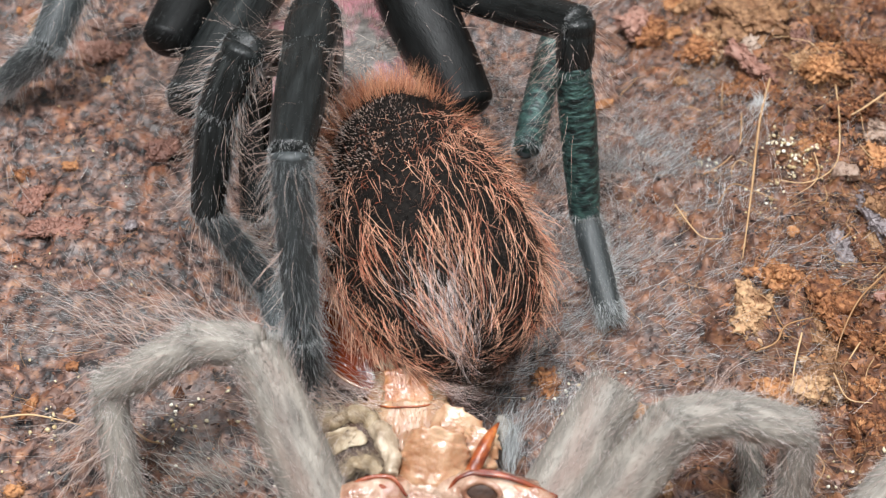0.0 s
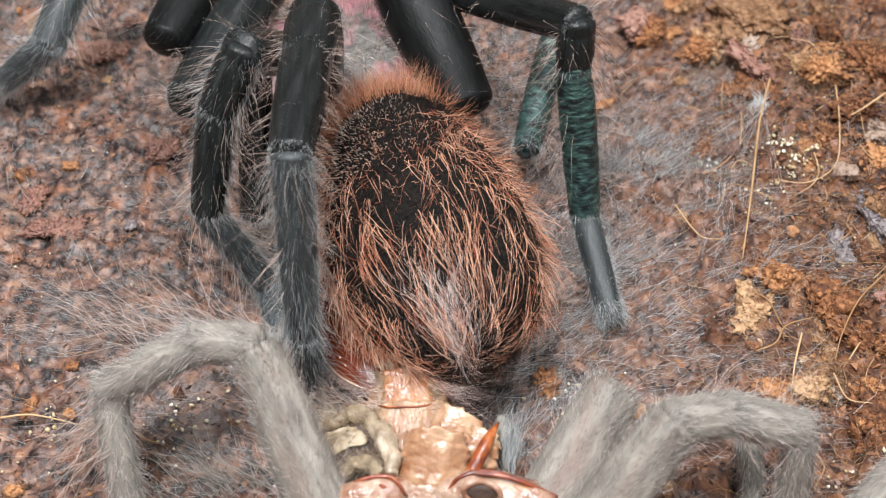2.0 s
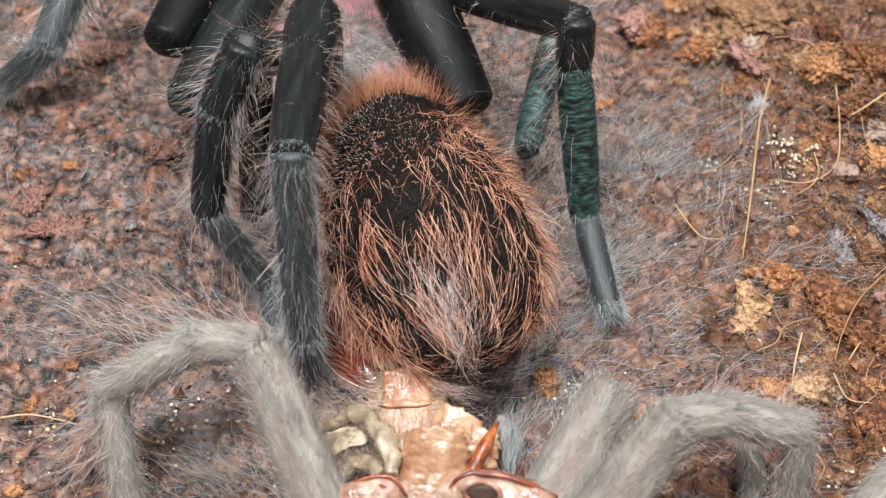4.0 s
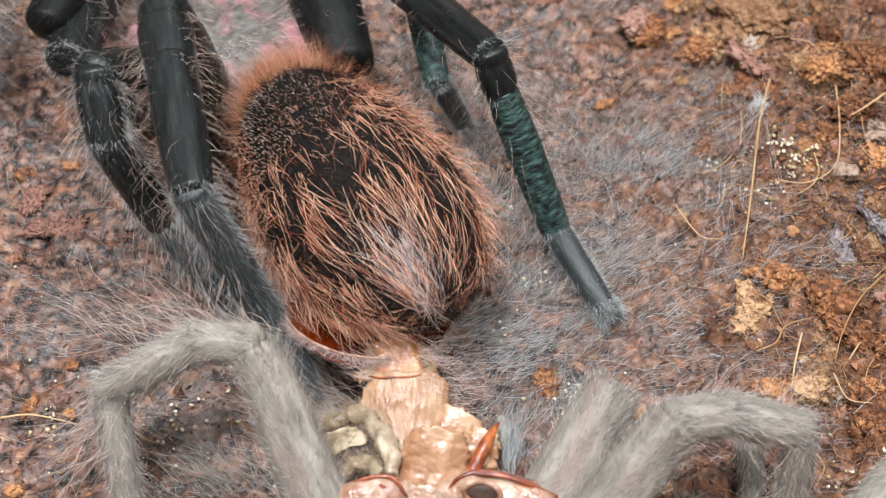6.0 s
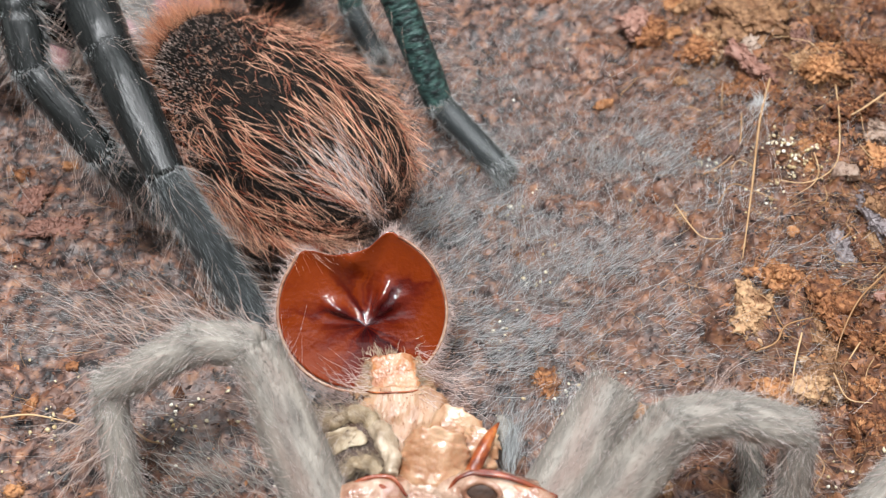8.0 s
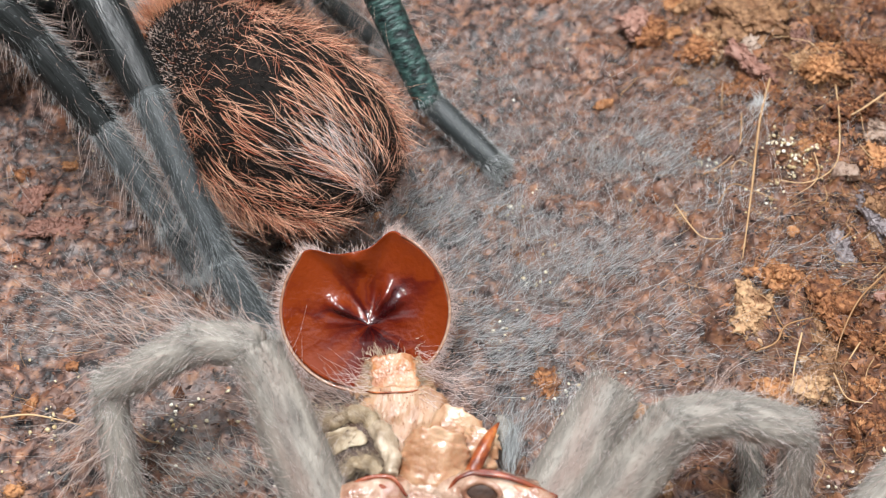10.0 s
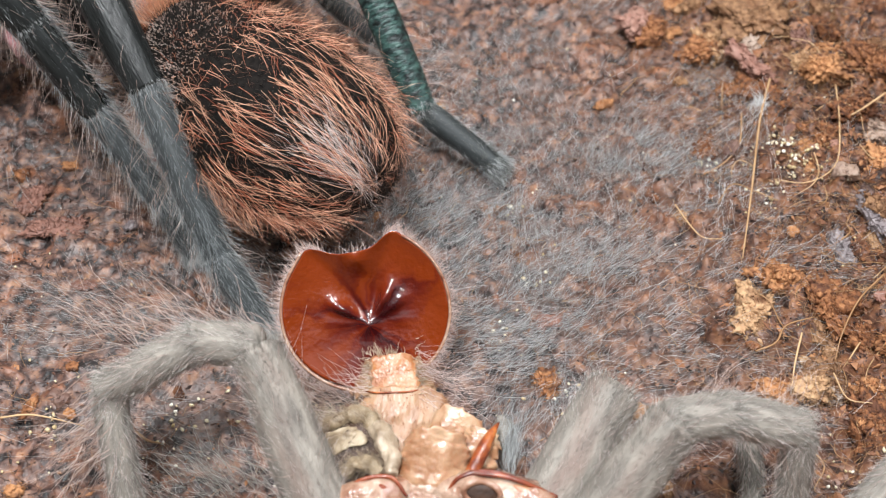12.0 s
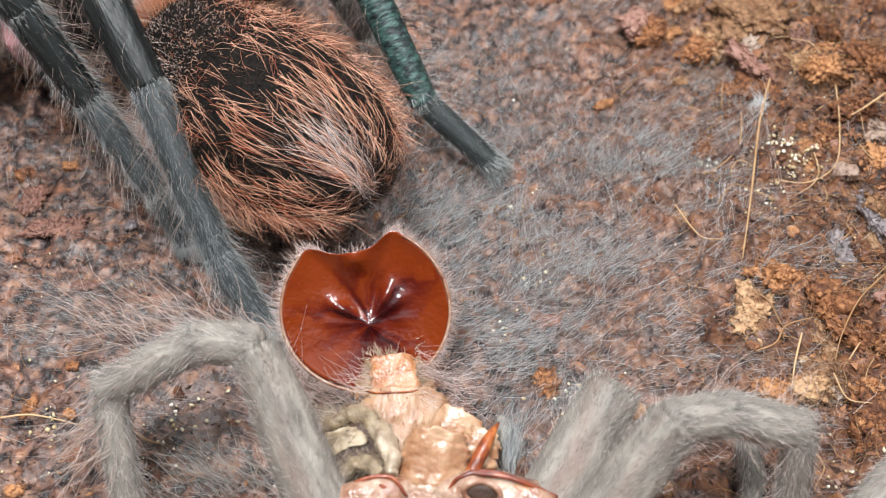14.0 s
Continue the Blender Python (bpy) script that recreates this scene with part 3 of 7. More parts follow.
def build_bits():
    for xy, size, turn, tilt in (
            ((29.7, -4.7), (6.2, 2.6, 1.8), -28, 8), ((34.3, -19.5), (3.4, 7.0, 1.8), 12, 4), ((32.8, -8.0), (2.4, 5.2, 1.6), 25, 10),
            ((21.7, 28.3), (2.6, 3.6, 1.8), -20, 10), ((24.5, 30.3), (2.0, 1.8, 1.4), 10, 5), ((26.8, 26.1), (4.6, 2.6, 1.8), 35, 6),
            ((34.3, -7.6), (2.4, 2.2, 1.9), 0, 5), ((32.9, -5.6), (3.2, 2.2, 1.6), 15, 5), ((35.4, -10.4), (2.8, 2.2, 1.5), -20, 5), ((28.2, -15.6), (4.4, 3.2, 1.0), 10, 3), ((31.6, 1.2), (1.3, 1.2, 0.9), 0, 0),
            ((38.0, 21.0), (4.4, 3.2, 1.8), 20, 6), ((41.5, 8.5), (3.6, 4.4, 1.8), -10, 6), ((37.2, -12.6), (3.0, 2.6, 1.6), 30, 6), ((36.6, 13.0), (3.6, 2.4, 1.3), -20, 6), ((29.6, 20.4), (3.8, 2.0, 1.2), -15, 5),
            ((32.4, -12.4), (3.2, 1.7, 1.3), 10, 6), ((8.4, -14.6), (1.9, 2.6, 0.8), 10, 0), ((32.0, 20.5), (5.0, 2.2, 1.6), -40, 10),
            ((39.9, 16.0), (4.6, 3.0, 2.2), 20, 8), ((43.7, 23.0), (5.0, 3.4, 2.4), -15, 8), ((29.4, -15.5), (2.0, 1.7, 1.2), 0, 0),
            ((21.0, -19.7), (2.0, 1.4, 0.9), 40, 0), ((-33.7, -16.8), (1.1, 2.5, 0.7), -15, 6), ((-33.0, -24.7), (1.7, 1.2, 0.9), 10, 0),
            ((-30.7, -13.3), (1.1, 0.9, 0.7), 0, 0), ((16.2, 19.1), (2.3, 1.1, 0.6), 25, 5), ((4.1, 5.1), (2.7, 1.1, 0.6), 8, 4),
            ((6.7, -0.4), (1.9, 1.3, 0.6), -30, 4), ((19.8, 5.8), (1.0, 1.2, 0.7), 0, 0), ((-35.6, 10.6), (2.0, 1.2, 0.7), -15, 0)):
        lump("husk_piece", xy, size, turn, HUSK, "rough orange-brown piece of coconut husk on the soil", tilt=tilt)
    for xy, size, turn, tilt in (
            ((26.4, -8.3), (3.0, 5.0, 1.2), -10, 12), ((32.7, 30.1), (8.0, 6.5, 2.6), 15, 5), 
            ((32.0, -9.9), (1.7, 5.0, 1.5), 18, 8), ((32.3, -13.3), (3.6, 2.4, 1.5), -8, 5), ((29.9, -16.1), (2.8, 2.2, 1.4), 10, 5), ((27.9, 27.0), (3.0, 4.0, 1.8), 25, 8), ((30.0, -3.6), (1.8, 1.4, 0.9), 0, 4),
            ((22.3, 3.9), (3.0, 1.5, 0.5), -35, 10), ((30.5, -14.8), (2.6, 1.9, 1.2), 20, 5),
            ((12.6, -11.2), (1.1, 1.1, 0.7), 0, 0), ((16.1, -17.2), (1.4, 1.5, 1.0), 0, 0), ((17.4, -24.6), (0.7, 1.8, 0.7), 0, 0),
            ((31.6, -12.7), (3.0, 1.8, 1.3), -20, 5), ((-34.6, 22.9), (1.2, 1.4, 0.7), 0, 0), ((-43.1, 31.1), (2.4, 3.2, 1.4), 10, 0),
            ((37.1, 24.8), (4.0, 3.0, 1.8), 30, 6)):
        lump("husk_flake", xy, size, turn, TAN_HUSK, "pale tan flake of coconut husk on the soil", tilt=tilt)
    for xy, size, turn, tilt in (
            ((-35.3, 2.5), (5.4, 2.5, 0.5), -4, 3), ((-38.1, 6.0), (2.2, 3.6, 0.5), -12, 3), ((-26.9, 11.7), (3.4, 2.2, 0.8), 30, 3), ((9.0, -8.0), (2.4, 1.9, 0.5), 10, 2),
            ((-31.4, -4.6), (2.4, 1.2, 0.5), -5, 2), ((31.2, 22.6), (1.9, 5.6, 1.2), 35, 10), ((20.2, 29.4), (3.4, 3.6, 1.4), 20, 6), ((-36.1, 26.5), (6.0, 2.6, 0.9), 10, 3)):
        lump("bark_flake", xy, size, turn, RED_BARK, "flat reddish bark flake on the soil", "bark", sink=-0.35, tilt=tilt)
    for xy, size, turn, tilt in (
            ((39.0, 2.3), (1.5, 4.6, 1.1), 15, 5), ((36.0, -0.7), (2.4, 4.8, 1.3), 8, 6), ((-28.6, 2.3), (1.3, 1.1, 0.6), 0, 0)):
        lump("stone", xy, size, turn, GREY_STONE, "smooth grey-pink stone chip among husk", "stone", tilt=tilt)
    for xy, size, turn, tilt in (((41.8, 14.7), (2.8, 3.4, 1.8), 20, 8), ((37.6, 7.8), (2.4, 1.8, 1.3), 0, 5), ((31.5, 25.6), (1.5, 2.6, 1.1), -25, 10), ((25.7, -15.5), (0.5, 1.7, 0.4), -20, 5), ((31.9, -16.0), (2.0, 1.6, 1.1), 15, 4)):
        lump("wood_chip", xy, size, turn, PALE_CHIP, "pale pinkish chip of soft wood among husk", "wood", tilt=tilt)
    for k in range(150):
        east = k < 95
        x, y = (rng.normal(39, 6), rng.uniform(-27, 44)) if east else (rng.uniform(-48, 26), rng.uniform(-26, 44))
        if abs(x) < 14 and y < -5:
            continue
        s = rng.uniform(0.9, 3.4) if east else rng.uniform(0.6, 1.7)
        size = (s, s * rng.uniform(0.45, 0.9), s * rng.uniform(0.3, 0.6))
        pick = rng.random()
        if pick < 0.5:
            lump("husk_piece", (x, y), size, rng.uniform(0, 180), HUSK, "rough orange-brown piece of coconut husk on the soil", tilt=rng.uniform(-15, 15))
        elif pick < 0.62:
            lump("husk_flake", (x, y), size, rng.uniform(0, 180), TAN_HUSK, "pale tan flake of coconut husk on the soil", tilt=rng.uniform(-15, 15))
        else:
            lump("bark_chip", (x, y), size, rng.uniform(0, 180), DARK_BARK if pick < 0.9 else RED_BARK, "dark brown bark chip half sunk in the soil", "bark", tilt=rng.uniform(-15, 15))


def strand(name, points, radius, surface, label, category="fibre"):
    v, f = tube_mesh(points, [radius * 0.75, radius * 0.7, radius * 0.4], 6, 20)
    return tagged(part(name, v, f, surface), label, category, "fibres on the soil")


def build_fibres():
    root = "thin tan root fibre lying on husk"
    strand("straw", [(31.8, 18.1, 4.2), (30.2, 13.2, 3.2), (28.2, 4.8, 2.4), (26.4, -2.4, 1.6)], 0.17, FIBRE, "straight dry yellowish straw leaning on the soil", "straw")
    strand("root_fibre", [(29.0, 15.4, 2.2), (28.2, 11.4, 2.0), (26.4, 9.2, 1.6), (23.5, 7.5, 1.2)], 0.11, FIBRE, root)
    strand("root_fibre", [(21.4, 4.5, 1.0), (22.5, 2.0, 0.9), (23.5, 0.6, 0.9), (25.4, 0.5, 0.8)], 0.1, FIBRE, root)
    strand("root_fibre", [(25.9, -12.4, 1.6), (27.6, -11.8, 2.0), (28.7, -10.2, 2.2), (31.2, -9.3, 2.2)], 0.13, FIBRE, root)
    strand("root_fibre", [(38.6, 18.6, 3.0), (37.8, 13.2, 3.2), (36.7, 8.4, 2.4), (33.8, 6.4, 2.0), (30.9, 7.2, 1.5)], 0.1, FIBRE, root)
    strand("root_fibre", [(42.7, 16.3, 4.0), (40.4, 14.7, 3.6), (39.0, 14.0, 3.2)], 0.16, FIBRE, root)
    strand("root_fibre", [(37.6, -5.7, 3.5), (35.0, -8.2, 3.2), (33.0, -11.4, 2.8), (32.1, -13.7, 2.0)], 0.11, FIBRE, root)
    strand("root_fibre", [(29.8, -11.1, 2.4), (28.8, -13.8, 2.2), (28.1, -16.3, 1.8)], 0.13, FIBRE, root)
    strand("root_fibre", [(31.6, -15.1, 2.4), (32.3, -17.4, 2.2), (34.1, -18.0, 2.4)], 0.1, FIBRE, root)
    strand("root_fibre", [(-35.5, -18.4, 0.9), (-32.8, -18.2, 1.0), (-28.6, -19.1, 0.8)], 0.12, FIBRE, root)
    strand("root_fibre", [(-24.4, -19.7, 0.9), (-23.3, -20.5, 0.9), (-22.3, -20.7, 0.8)], 0.15, FIBRE, root)
    for k in range(34):
        x, y, a, s = rng.normal(39, 6), rng.uniform(-26, 43), rng.uniform(0, 6.28), rng.uniform(2.0, 5.5)
        pts = []
        for step in range(4):
            pts.append((x, y, float(ground_z(x, y)) + rng.uniform(0.3, 1.6)))
            x, y, a = x + s * 0.5 * math.cos(a), y + s * 0.5 * math.sin(a), a + rng.normal(0, 0.6)
        strand("root_fibre", pts, rng.uniform(0.05, 0.11), FIBRE, root)
    # a knot of white silk with strands drawn from it
    c = np.array((30.7, 15.5, 3.4))
    n = 120
    roots = c + rng.normal(0, 1, (n, 3)) * [0.35, 0.3, 0.2]
    d = rng.normal(0, 1, (n, 3))
    a = hair_mesh(roots, d, rng.uniform(0.2, 0.7, n), 0.026, rng.normal(0, 0.5, (n, 3)), 0.5)
    n = 26
    d2 = np.array([(21.7, 0.6, 0.9)]) - c + rng.normal(0, 1, (n, 3)) * [6.5, 5.0, 0.6]
    far = hair_mesh(c + rng.normal(0, 0.5, (n, 3)), d2, np.linalg.norm(d2, axis=1) * rng.uniform(0.3, 0.8, n), 0.009, rng.normal(0, 0.04, (n, 3)))
    d3 = np.array([(29.8, 17.2, 5.0)]) - c + rng.normal(0, 0.3, (18, 3))
    up = hair_mesh(c + rng.normal(0, 0.2, (18, 3)), d3, rng.uniform(1.0, 2.4, 18), 0.025, rng.normal(0, 0.2, (18, 3)), 0.6)
    v, f = merged([a, far, up])
    tagged(part("silk_knot", v, f, WHITE_SILK), "small white knot of silk caught on a straw", "silk")
    n = 60
    s0 = np.array((26.4, 6.6, 1.2)) + rng.normal(0, 1, (n, 3)) * [1.6, 1.8, 0.2]
    v, f = hair_mesh(s0, np.array([[-0.25, -1, -0.05]]) + rng.normal(0, 0.12, (n, 3)), rng.uniform(1.5, 4.5, n), 0.012, rng.normal(0, 0.06, (n, 3)))
    tagged(part("silk_sheet", v, f, WHITE_SILK), "thin whitish sheet of silk strands over the soil", "silk")


# ---------------------------------------------------------------- legs
def segment_mesh(length, r0, r1, seed, waist=0.08, rings=26, around=18):
    """One tapered, slightly swollen leg piece along its own z, with rounded ends."""
    dome = np.sin(np.linspace(0, 1, 6)[:-1] * np.pi / 2)
    z = np.concatenate([-0.5 * r0 * (1 - dome), np.linspace(0, length, rings - 9), length + 0.5 * r1 * (1 - dome[::-1])])
    s = np.clip(z / length, 0, 1)
    r = (r0 + (r1 - r0) * s) * (1 + waist * np.sin(np.pi * s))
    r[:5] *= np.sqrt(np.clip(1 - (1 - dome) ** 2, 0.02, 1))
    r[-5:] *= np.sqrt(np.clip(1 - (1 - dome[::-1]) ** 2, 0.02, 1))
    r = r * (1 - 0.07 * np.exp(-((z - 0.5 * r0) / (0.16 * r0)) ** 2))
    a = np.arange(around) * 2 * np.pi / around
    wob = 1 + 0.06 * fbm(np.cos(a)[None] * 2 + s[:, None] * 5, np.sin(a)[None] * 2 + seed, 1.0, 2, seed)
    x = r[:, None] * np.cos(a)[None] * wob
    y = r[:, None] * np.sin(a)[None] * wob * 0.94
    verts = np.stack([x, y, np.broadcast_to(z[:, None], x.shape)], -1).reshape(-1, 3)
    verts = np.vstack([verts, [0, 0, -0.5 * r0], [0, 0, length + 0.5 * r1]])
    rings = len(z) - 1
    j, k = np.meshgrid(np.arange(rings), np.arange(around), indexing="ij")
    faces = np.stack([j * around + k, j * around + (k + 1) % around, (j + 1) * around + (k + 1) % around, (j + 1) * around + k], -1).reshape(-1, 4)
    k, top = np.arange(around), rings * around
    n = len(verts)
    ends = np.vstack([np.stack([(k + 1) % around, k, k * 0 + n - 2], -1), np.stack([top + k, top + (k + 1) % around, k * 0 + n - 1], -1)])
    ends = np.column_stack([ends, ends[:, 2]])
    return verts, faces, ends


def triangles(faces, ends):
    return np.vstack([faces[:, [0, 1, 2]], faces[:, [0, 2, 3]], ends[:, :3]])


def coat_of(length, r0, r1, count, hair, thick, lean, droop=0.15, low=0.02, high=0.98, wave=0.2, segs=3, sides=False):
    """Hairs all round a leg piece, leaning towards its far end."""
    reach, spread = 0.4 * r0 / length, 0.25 if lean < 1.12 else 0.13
    s = rng.uniform(low if low > 0.03 else -reach, high if high < 0.97 else 1 + reach, count)
    a = rng.uniform(0, 2 * np.pi, count) if not sides else rng.integers(0, 2, count) * np.pi + rng.normal(0, 0.4, count)
    over = np.maximum(np.maximum(-s, s - 1), 0) / reach
    r = (r0 + (r1 - r0) * np.clip(s, 0, 1)) * 0.97 * np.sqrt(1 - 0.75 * over ** 2)
    out = np.stack([np.cos(a), np.sin(a) * 0.94, np.zeros(count)], -1)
    roots = out * r[:, None] + np.stack([np.zeros(count), np.zeros(count), s * length], -1)
    d = out * math.cos(lean) + np.array([0, 0, math.sin(lean)]) + rng.normal(0, spread, (count, 3))
    return hair_mesh(roots, d, hair * rng.uniform(0.5, 1.25, count), thick * rng.uniform(0.7, 1.2, count), np.array([[0, 0, droop]]) + rng.normal(0, 0.1, (count, 3)), wave, segs)


SEED = 3


def leg_piece(name, length, r0, r1, skin, parent, at, coats, label=""):
    """A leg piece with its coats of hair: rows of count, length, thickness, lean, material, part name."""
    global SEED
    SEED += 1
    v, f, e = segment_mesh(length, r0, r1, SEED % 15)
    ob = part(name, v, triangles(f, e), skin, parent, label)
    ob.matrix_basis = at
    for coat, count, hair, thick, lean, surface, low, high in coats:
        long = coat.endswith("bristle")
        hv, hf = coat_of(length, r0, r1, count, hair, thick, lean, 0.4 if long else 0.15, low, high, 0.2, 6 if long else 3, coat in ("edge_hair", "side_bristle"))
        part(coat, hv, hf, surface, ob, kind="stuff")
    return ob


# ---------------------------------------------------------------- tarantula
HALF = np.array([8.5, 13.7, 7.9])


def belly_point(u, a):
    """A point of the abdomen's skin and its outward direction: u runs from the front (0) to the rear (1), a round the axis."""
    t = np.pi * u
    y = np.cos(t)
    wide = np.sin(t) ** np.where(y < 0, 1.14, 0.86) * (1 - 0.13 * y)
    lift = np.where(np.sin(a) < 0, 0.8 - 0.58 * np.clip(-y * 1.5, 0, 1), 1 + 0.2 * np.clip(y, 0, 1))
    p = np.stack([HALF[0] * wide * np.cos(a), HALF[1] * y * np.where(y > 0, 1.14, 1.0) - 0.6, HALF[2] * wide * np.sin(a) * (1 - 0.04 * y) * lift], -1)
    n = unit(p / HALF ** 2)
    return p, n


def build_abdomen(spider):
    rings, around = 44, 60
    u, a = np.meshgrid(np.linspace(0.004, 0.996, rings + 1), np.arange(around) * 2 * np.pi / around, indexing="ij")
    p, n = belly_point(u, a)
    p = p + n * (0.3 * fbm(p[..., 0] + p[..., 2], p[..., 1], 2.2, 3, 4) + 0.12 * fbm(p[..., 0] * 1.3 - p[..., 2], p[..., 1], 0.7, 2, 6))[..., None]
    j, k = np.meshgrid(np.arange(rings), np.arange(around), indexing="ij")
    faces = np.stack([j * around + k, (j + 1) * around + k, (j + 1) * around + (k + 1) % around, j * around + (k + 1) % around], -1).reshape(-1, 4)
    abdomen = part("abdomen", p.reshape(-1, 3), faces, VELVET, spider, "velvet-black abdomen with long orange hairs")
    abdomen.matrix_basis = mm(0, 0, 7.6)
    tip = np.array([-0.7, -13.7, 1.9])

    def flow(p, n, lift):
        d = tip - p
        d = d - n * np.sum(d * n, -1, keepdims=True)
        return unit(d) * (1 - lift)[:, None] + n * lift[:, None]

    def rooted(count, u0, u1, power=1.0, a0=0.0, a1=6.2832):
        uu = u0 + (u1 - u0) * rng.random(count) ** power
        aa = rng.uniform(a0, a1, count)
        return uu, aa, *belly_point(uu, aa)

    # short black plush all over
    uu, aa, p, n = rooted(9000, 0.03, 0.97)
    v, f = hair_mesh(p, flow(p, n, np.full(9000, 0.55)) + rng.normal(0, 0.25, (9000, 3)), rng.uniform(0.5, 1.1, 9000), 0.03, rng.normal(0, 0.15, (9000, 3)), 0.2, 2)
    part("plush", v, f, BLACK_HAIR, abdomen, kind="stuff")
    # the bald front patch: a field of tiny grey spines with stiff curls round it
    uu, aa, p, n = rooted(330, 0.32, 0.52, 1.0, 0.6, 2.9)
    v, f = hair_mesh(p, flow(p, n, np.full(330, 0.55)) + rng.normal(0, 0.25, (330, 3)), rng.uniform(0.7, 1.7, 330), rng.uniform(0.016, 0.028, 330), rng.normal(0, 0.3, (330, 3)) - 0.3 * n, 0.7, 5)
    part("curl", v, f, ORANGE_HAIR, abdomen, kind="stuff")
    uu, aa, p, n = rooted(760, 0.22, 0.43, 1.0, 1.4, 2.65)
    v, f = hair_mesh(p, flow(p, n, np.full(760, 0.7)) + rng.normal(0, 0.15, (760, 3)), rng.uniform(0.25, 0.42, 760), rng.uniform(0.04, 0.066, 760), flow(p, n, np.full(760, 0.0)) * 0.4, 0.1, 3)
    part("grey_stubble", v, f, BRISTLE, abdomen, kind="stuff")
    # finer brown hairs between the long ones
    count = 2000
    uu, aa, p, n = rooted(count, 0.28, 0.94)
    v, f = hair_mesh(p, flow(p, n, np.full(count, 0.35)) + rng.normal(0, 0.2, (count, 3)), rng.uniform(1.0, 3.2, count), 0.012, -0.1 * n + rng.normal(0, 0.15, (count, 3)), 0.3, 4)
    part("under_hair", v, f, BROWN_HAIR, abdomen, kind="stuff")
    # long orange hairs in loose locks, combed to the rear tip
    count, clumps = 1650, 800
    gu, ga = rng.uniform(0.28, 0.92, 9000), rng.uniform(0, 6.2832, 9000)
    keep = np.flatnonzero((rng.random(9000) < np.sin(np.pi * gu)) & (np.sin(ga) > -0.45) & ~((gu < 0.42) & (ga > 1.4) & (ga < 2.65)))[:clumps]
    gu, ga = gu[keep], ga[keep]
    gp, gn = belly_point(gu, ga)
    clump = rng.integers(0, clumps, count)
    uu, n = gu[clump], gn[clump]
    off = rng.normal(0, 0.4, (count, 3))
    off = off - n * np.sum(off * n, -1, keepdims=True)
    p = gp[clump] + off - 0.08 * n
    lift = np.clip(0.25 + 0.1 * rng.normal(0, 1, clumps)[clump] + rng.normal(0, 0.03, count), 0.08, 0.6)
    size = np.interp(uu, [0.28, 0.36, 0.55, 0.75, 0.9], [1.6, 3.6, 6.0, 4.2, 2.0]) * rng.uniform(0.6, 1.25, count)
    stray = rng.normal(0, 0.13, (clumps, 3))[clump]
    bent = rng.normal(0, 0.06, (clumps, 3))[clump] - 0.24 * n - 0.6 * off / size[:, None] + rng.normal(0, 0.03, (count, 3))
    v, f = hair_mesh(p, flow(p, n, lift) + stray + rng.normal(0, 0.04, (count, 3)), size, rng.uniform(0.014, 0.033, count), bent, 0.09, 8)
    part("long_hair", v, f, ORANGE_HAIR, abdomen, kind="stuff")
    # hairs that hang from the lower flanks
    count = 620
    uu, aa, p, n = rooted(count, 0.42, 0.84, 1.0, 2.9, 4.9)
    v, f = hair_mesh(p, flow(p, n, np.full(count, 0.3)) + [0, 0, -0.25] + rng.normal(0, 0.14, (count, 3)), rng.uniform(1.7, 4.0, count), rng.uniform(0.014, 0.03, count), rng.normal(0, 0.06, (count, 3)) + [0, 0, -0.1], 0.09, 7)
    part("hanging_hair", v, f, ORANGE_HAIR, abdomen, kind="stuff")
    # fringe that stands out along the upper flanks and over the front
    count = 5200
    uu, aa, p, n = rooted(count, 0.05, 0.85)
    up = np.sin(aa)
    side = ((up > -0.15) & (up < 0.6) & (rng.random(count) < np.interp(uu, [0.3, 0.6, 0.85], [1, 0.4, 0.1]))) | (uu < 0.17)
    uu, p, n = uu[side], p[side], n[side]
    count = len(uu)
    v, f = hair_mesh(p, flow(p, n, np.full(count, 0.52)) + rng.normal(0, 0.13, (count, 3)), rng.uniform(1.4, 3.6, count), rng.uniform(0.01, 0.022, count), rng.normal(0, 0.1, (count, 3)) - 0.12 * n, 0.2, 5)
    part("fringe", v, f, RUST_HAIR, abdomen, kind="stuff")
    # the collar of hairs that stands up over the front
    count = 1500
    uu, aa, p, n = rooted(count, 0.03, 0.22, 1.0, 0.1, 3.04)
    v, f = hair_mesh(p, n + np.array([[0, 0.25, 0.8]]) + rng.normal(0, 0.2, (count, 3)), rng.uniform(1.4, 4.0, count), rng.uniform(0.01, 0.02, count), rng.normal(0, 0.12, (count, 3)) + [0, -0.25, 0], 0.2, 5)
    part("collar_hair", v, f, RUST_HAIR, abdomen, kind="stuff")
    # pale tuft above the spinnerets
    count = 270
    uu = np.clip(rng.normal(0.75, 0.06, count), 0.58, 0.88)
    aa = rng.normal(1.86, 0.25, count)
    p, n = belly_point(uu, aa)
    v, f = hair_mesh(p, flow(p, n, np.full(count, 0.2)) + rng.normal(0, 0.1, (count, 3)), rng.uniform(1.8, 4.2, count), rng.uniform(0.011, 0.024, count), -0.2 * n + rng.normal(0, 0.08, (count, 3)), 0.2, 6)
    part("pale_tuft", v, f, PALE_HAIR, abdomen, kind="stuff")
    for x in (-0.9, 0.9):
        v, f = tube_mesh([(x, -11.6, 0.2), (x * 1.1, -12.9, 0.1), (x * 1.2, -13.7, 0.3)], [0.7, 0.5, 0.25], 10, 10)
        part("spinneret", v, f, VELVET, abdomen)


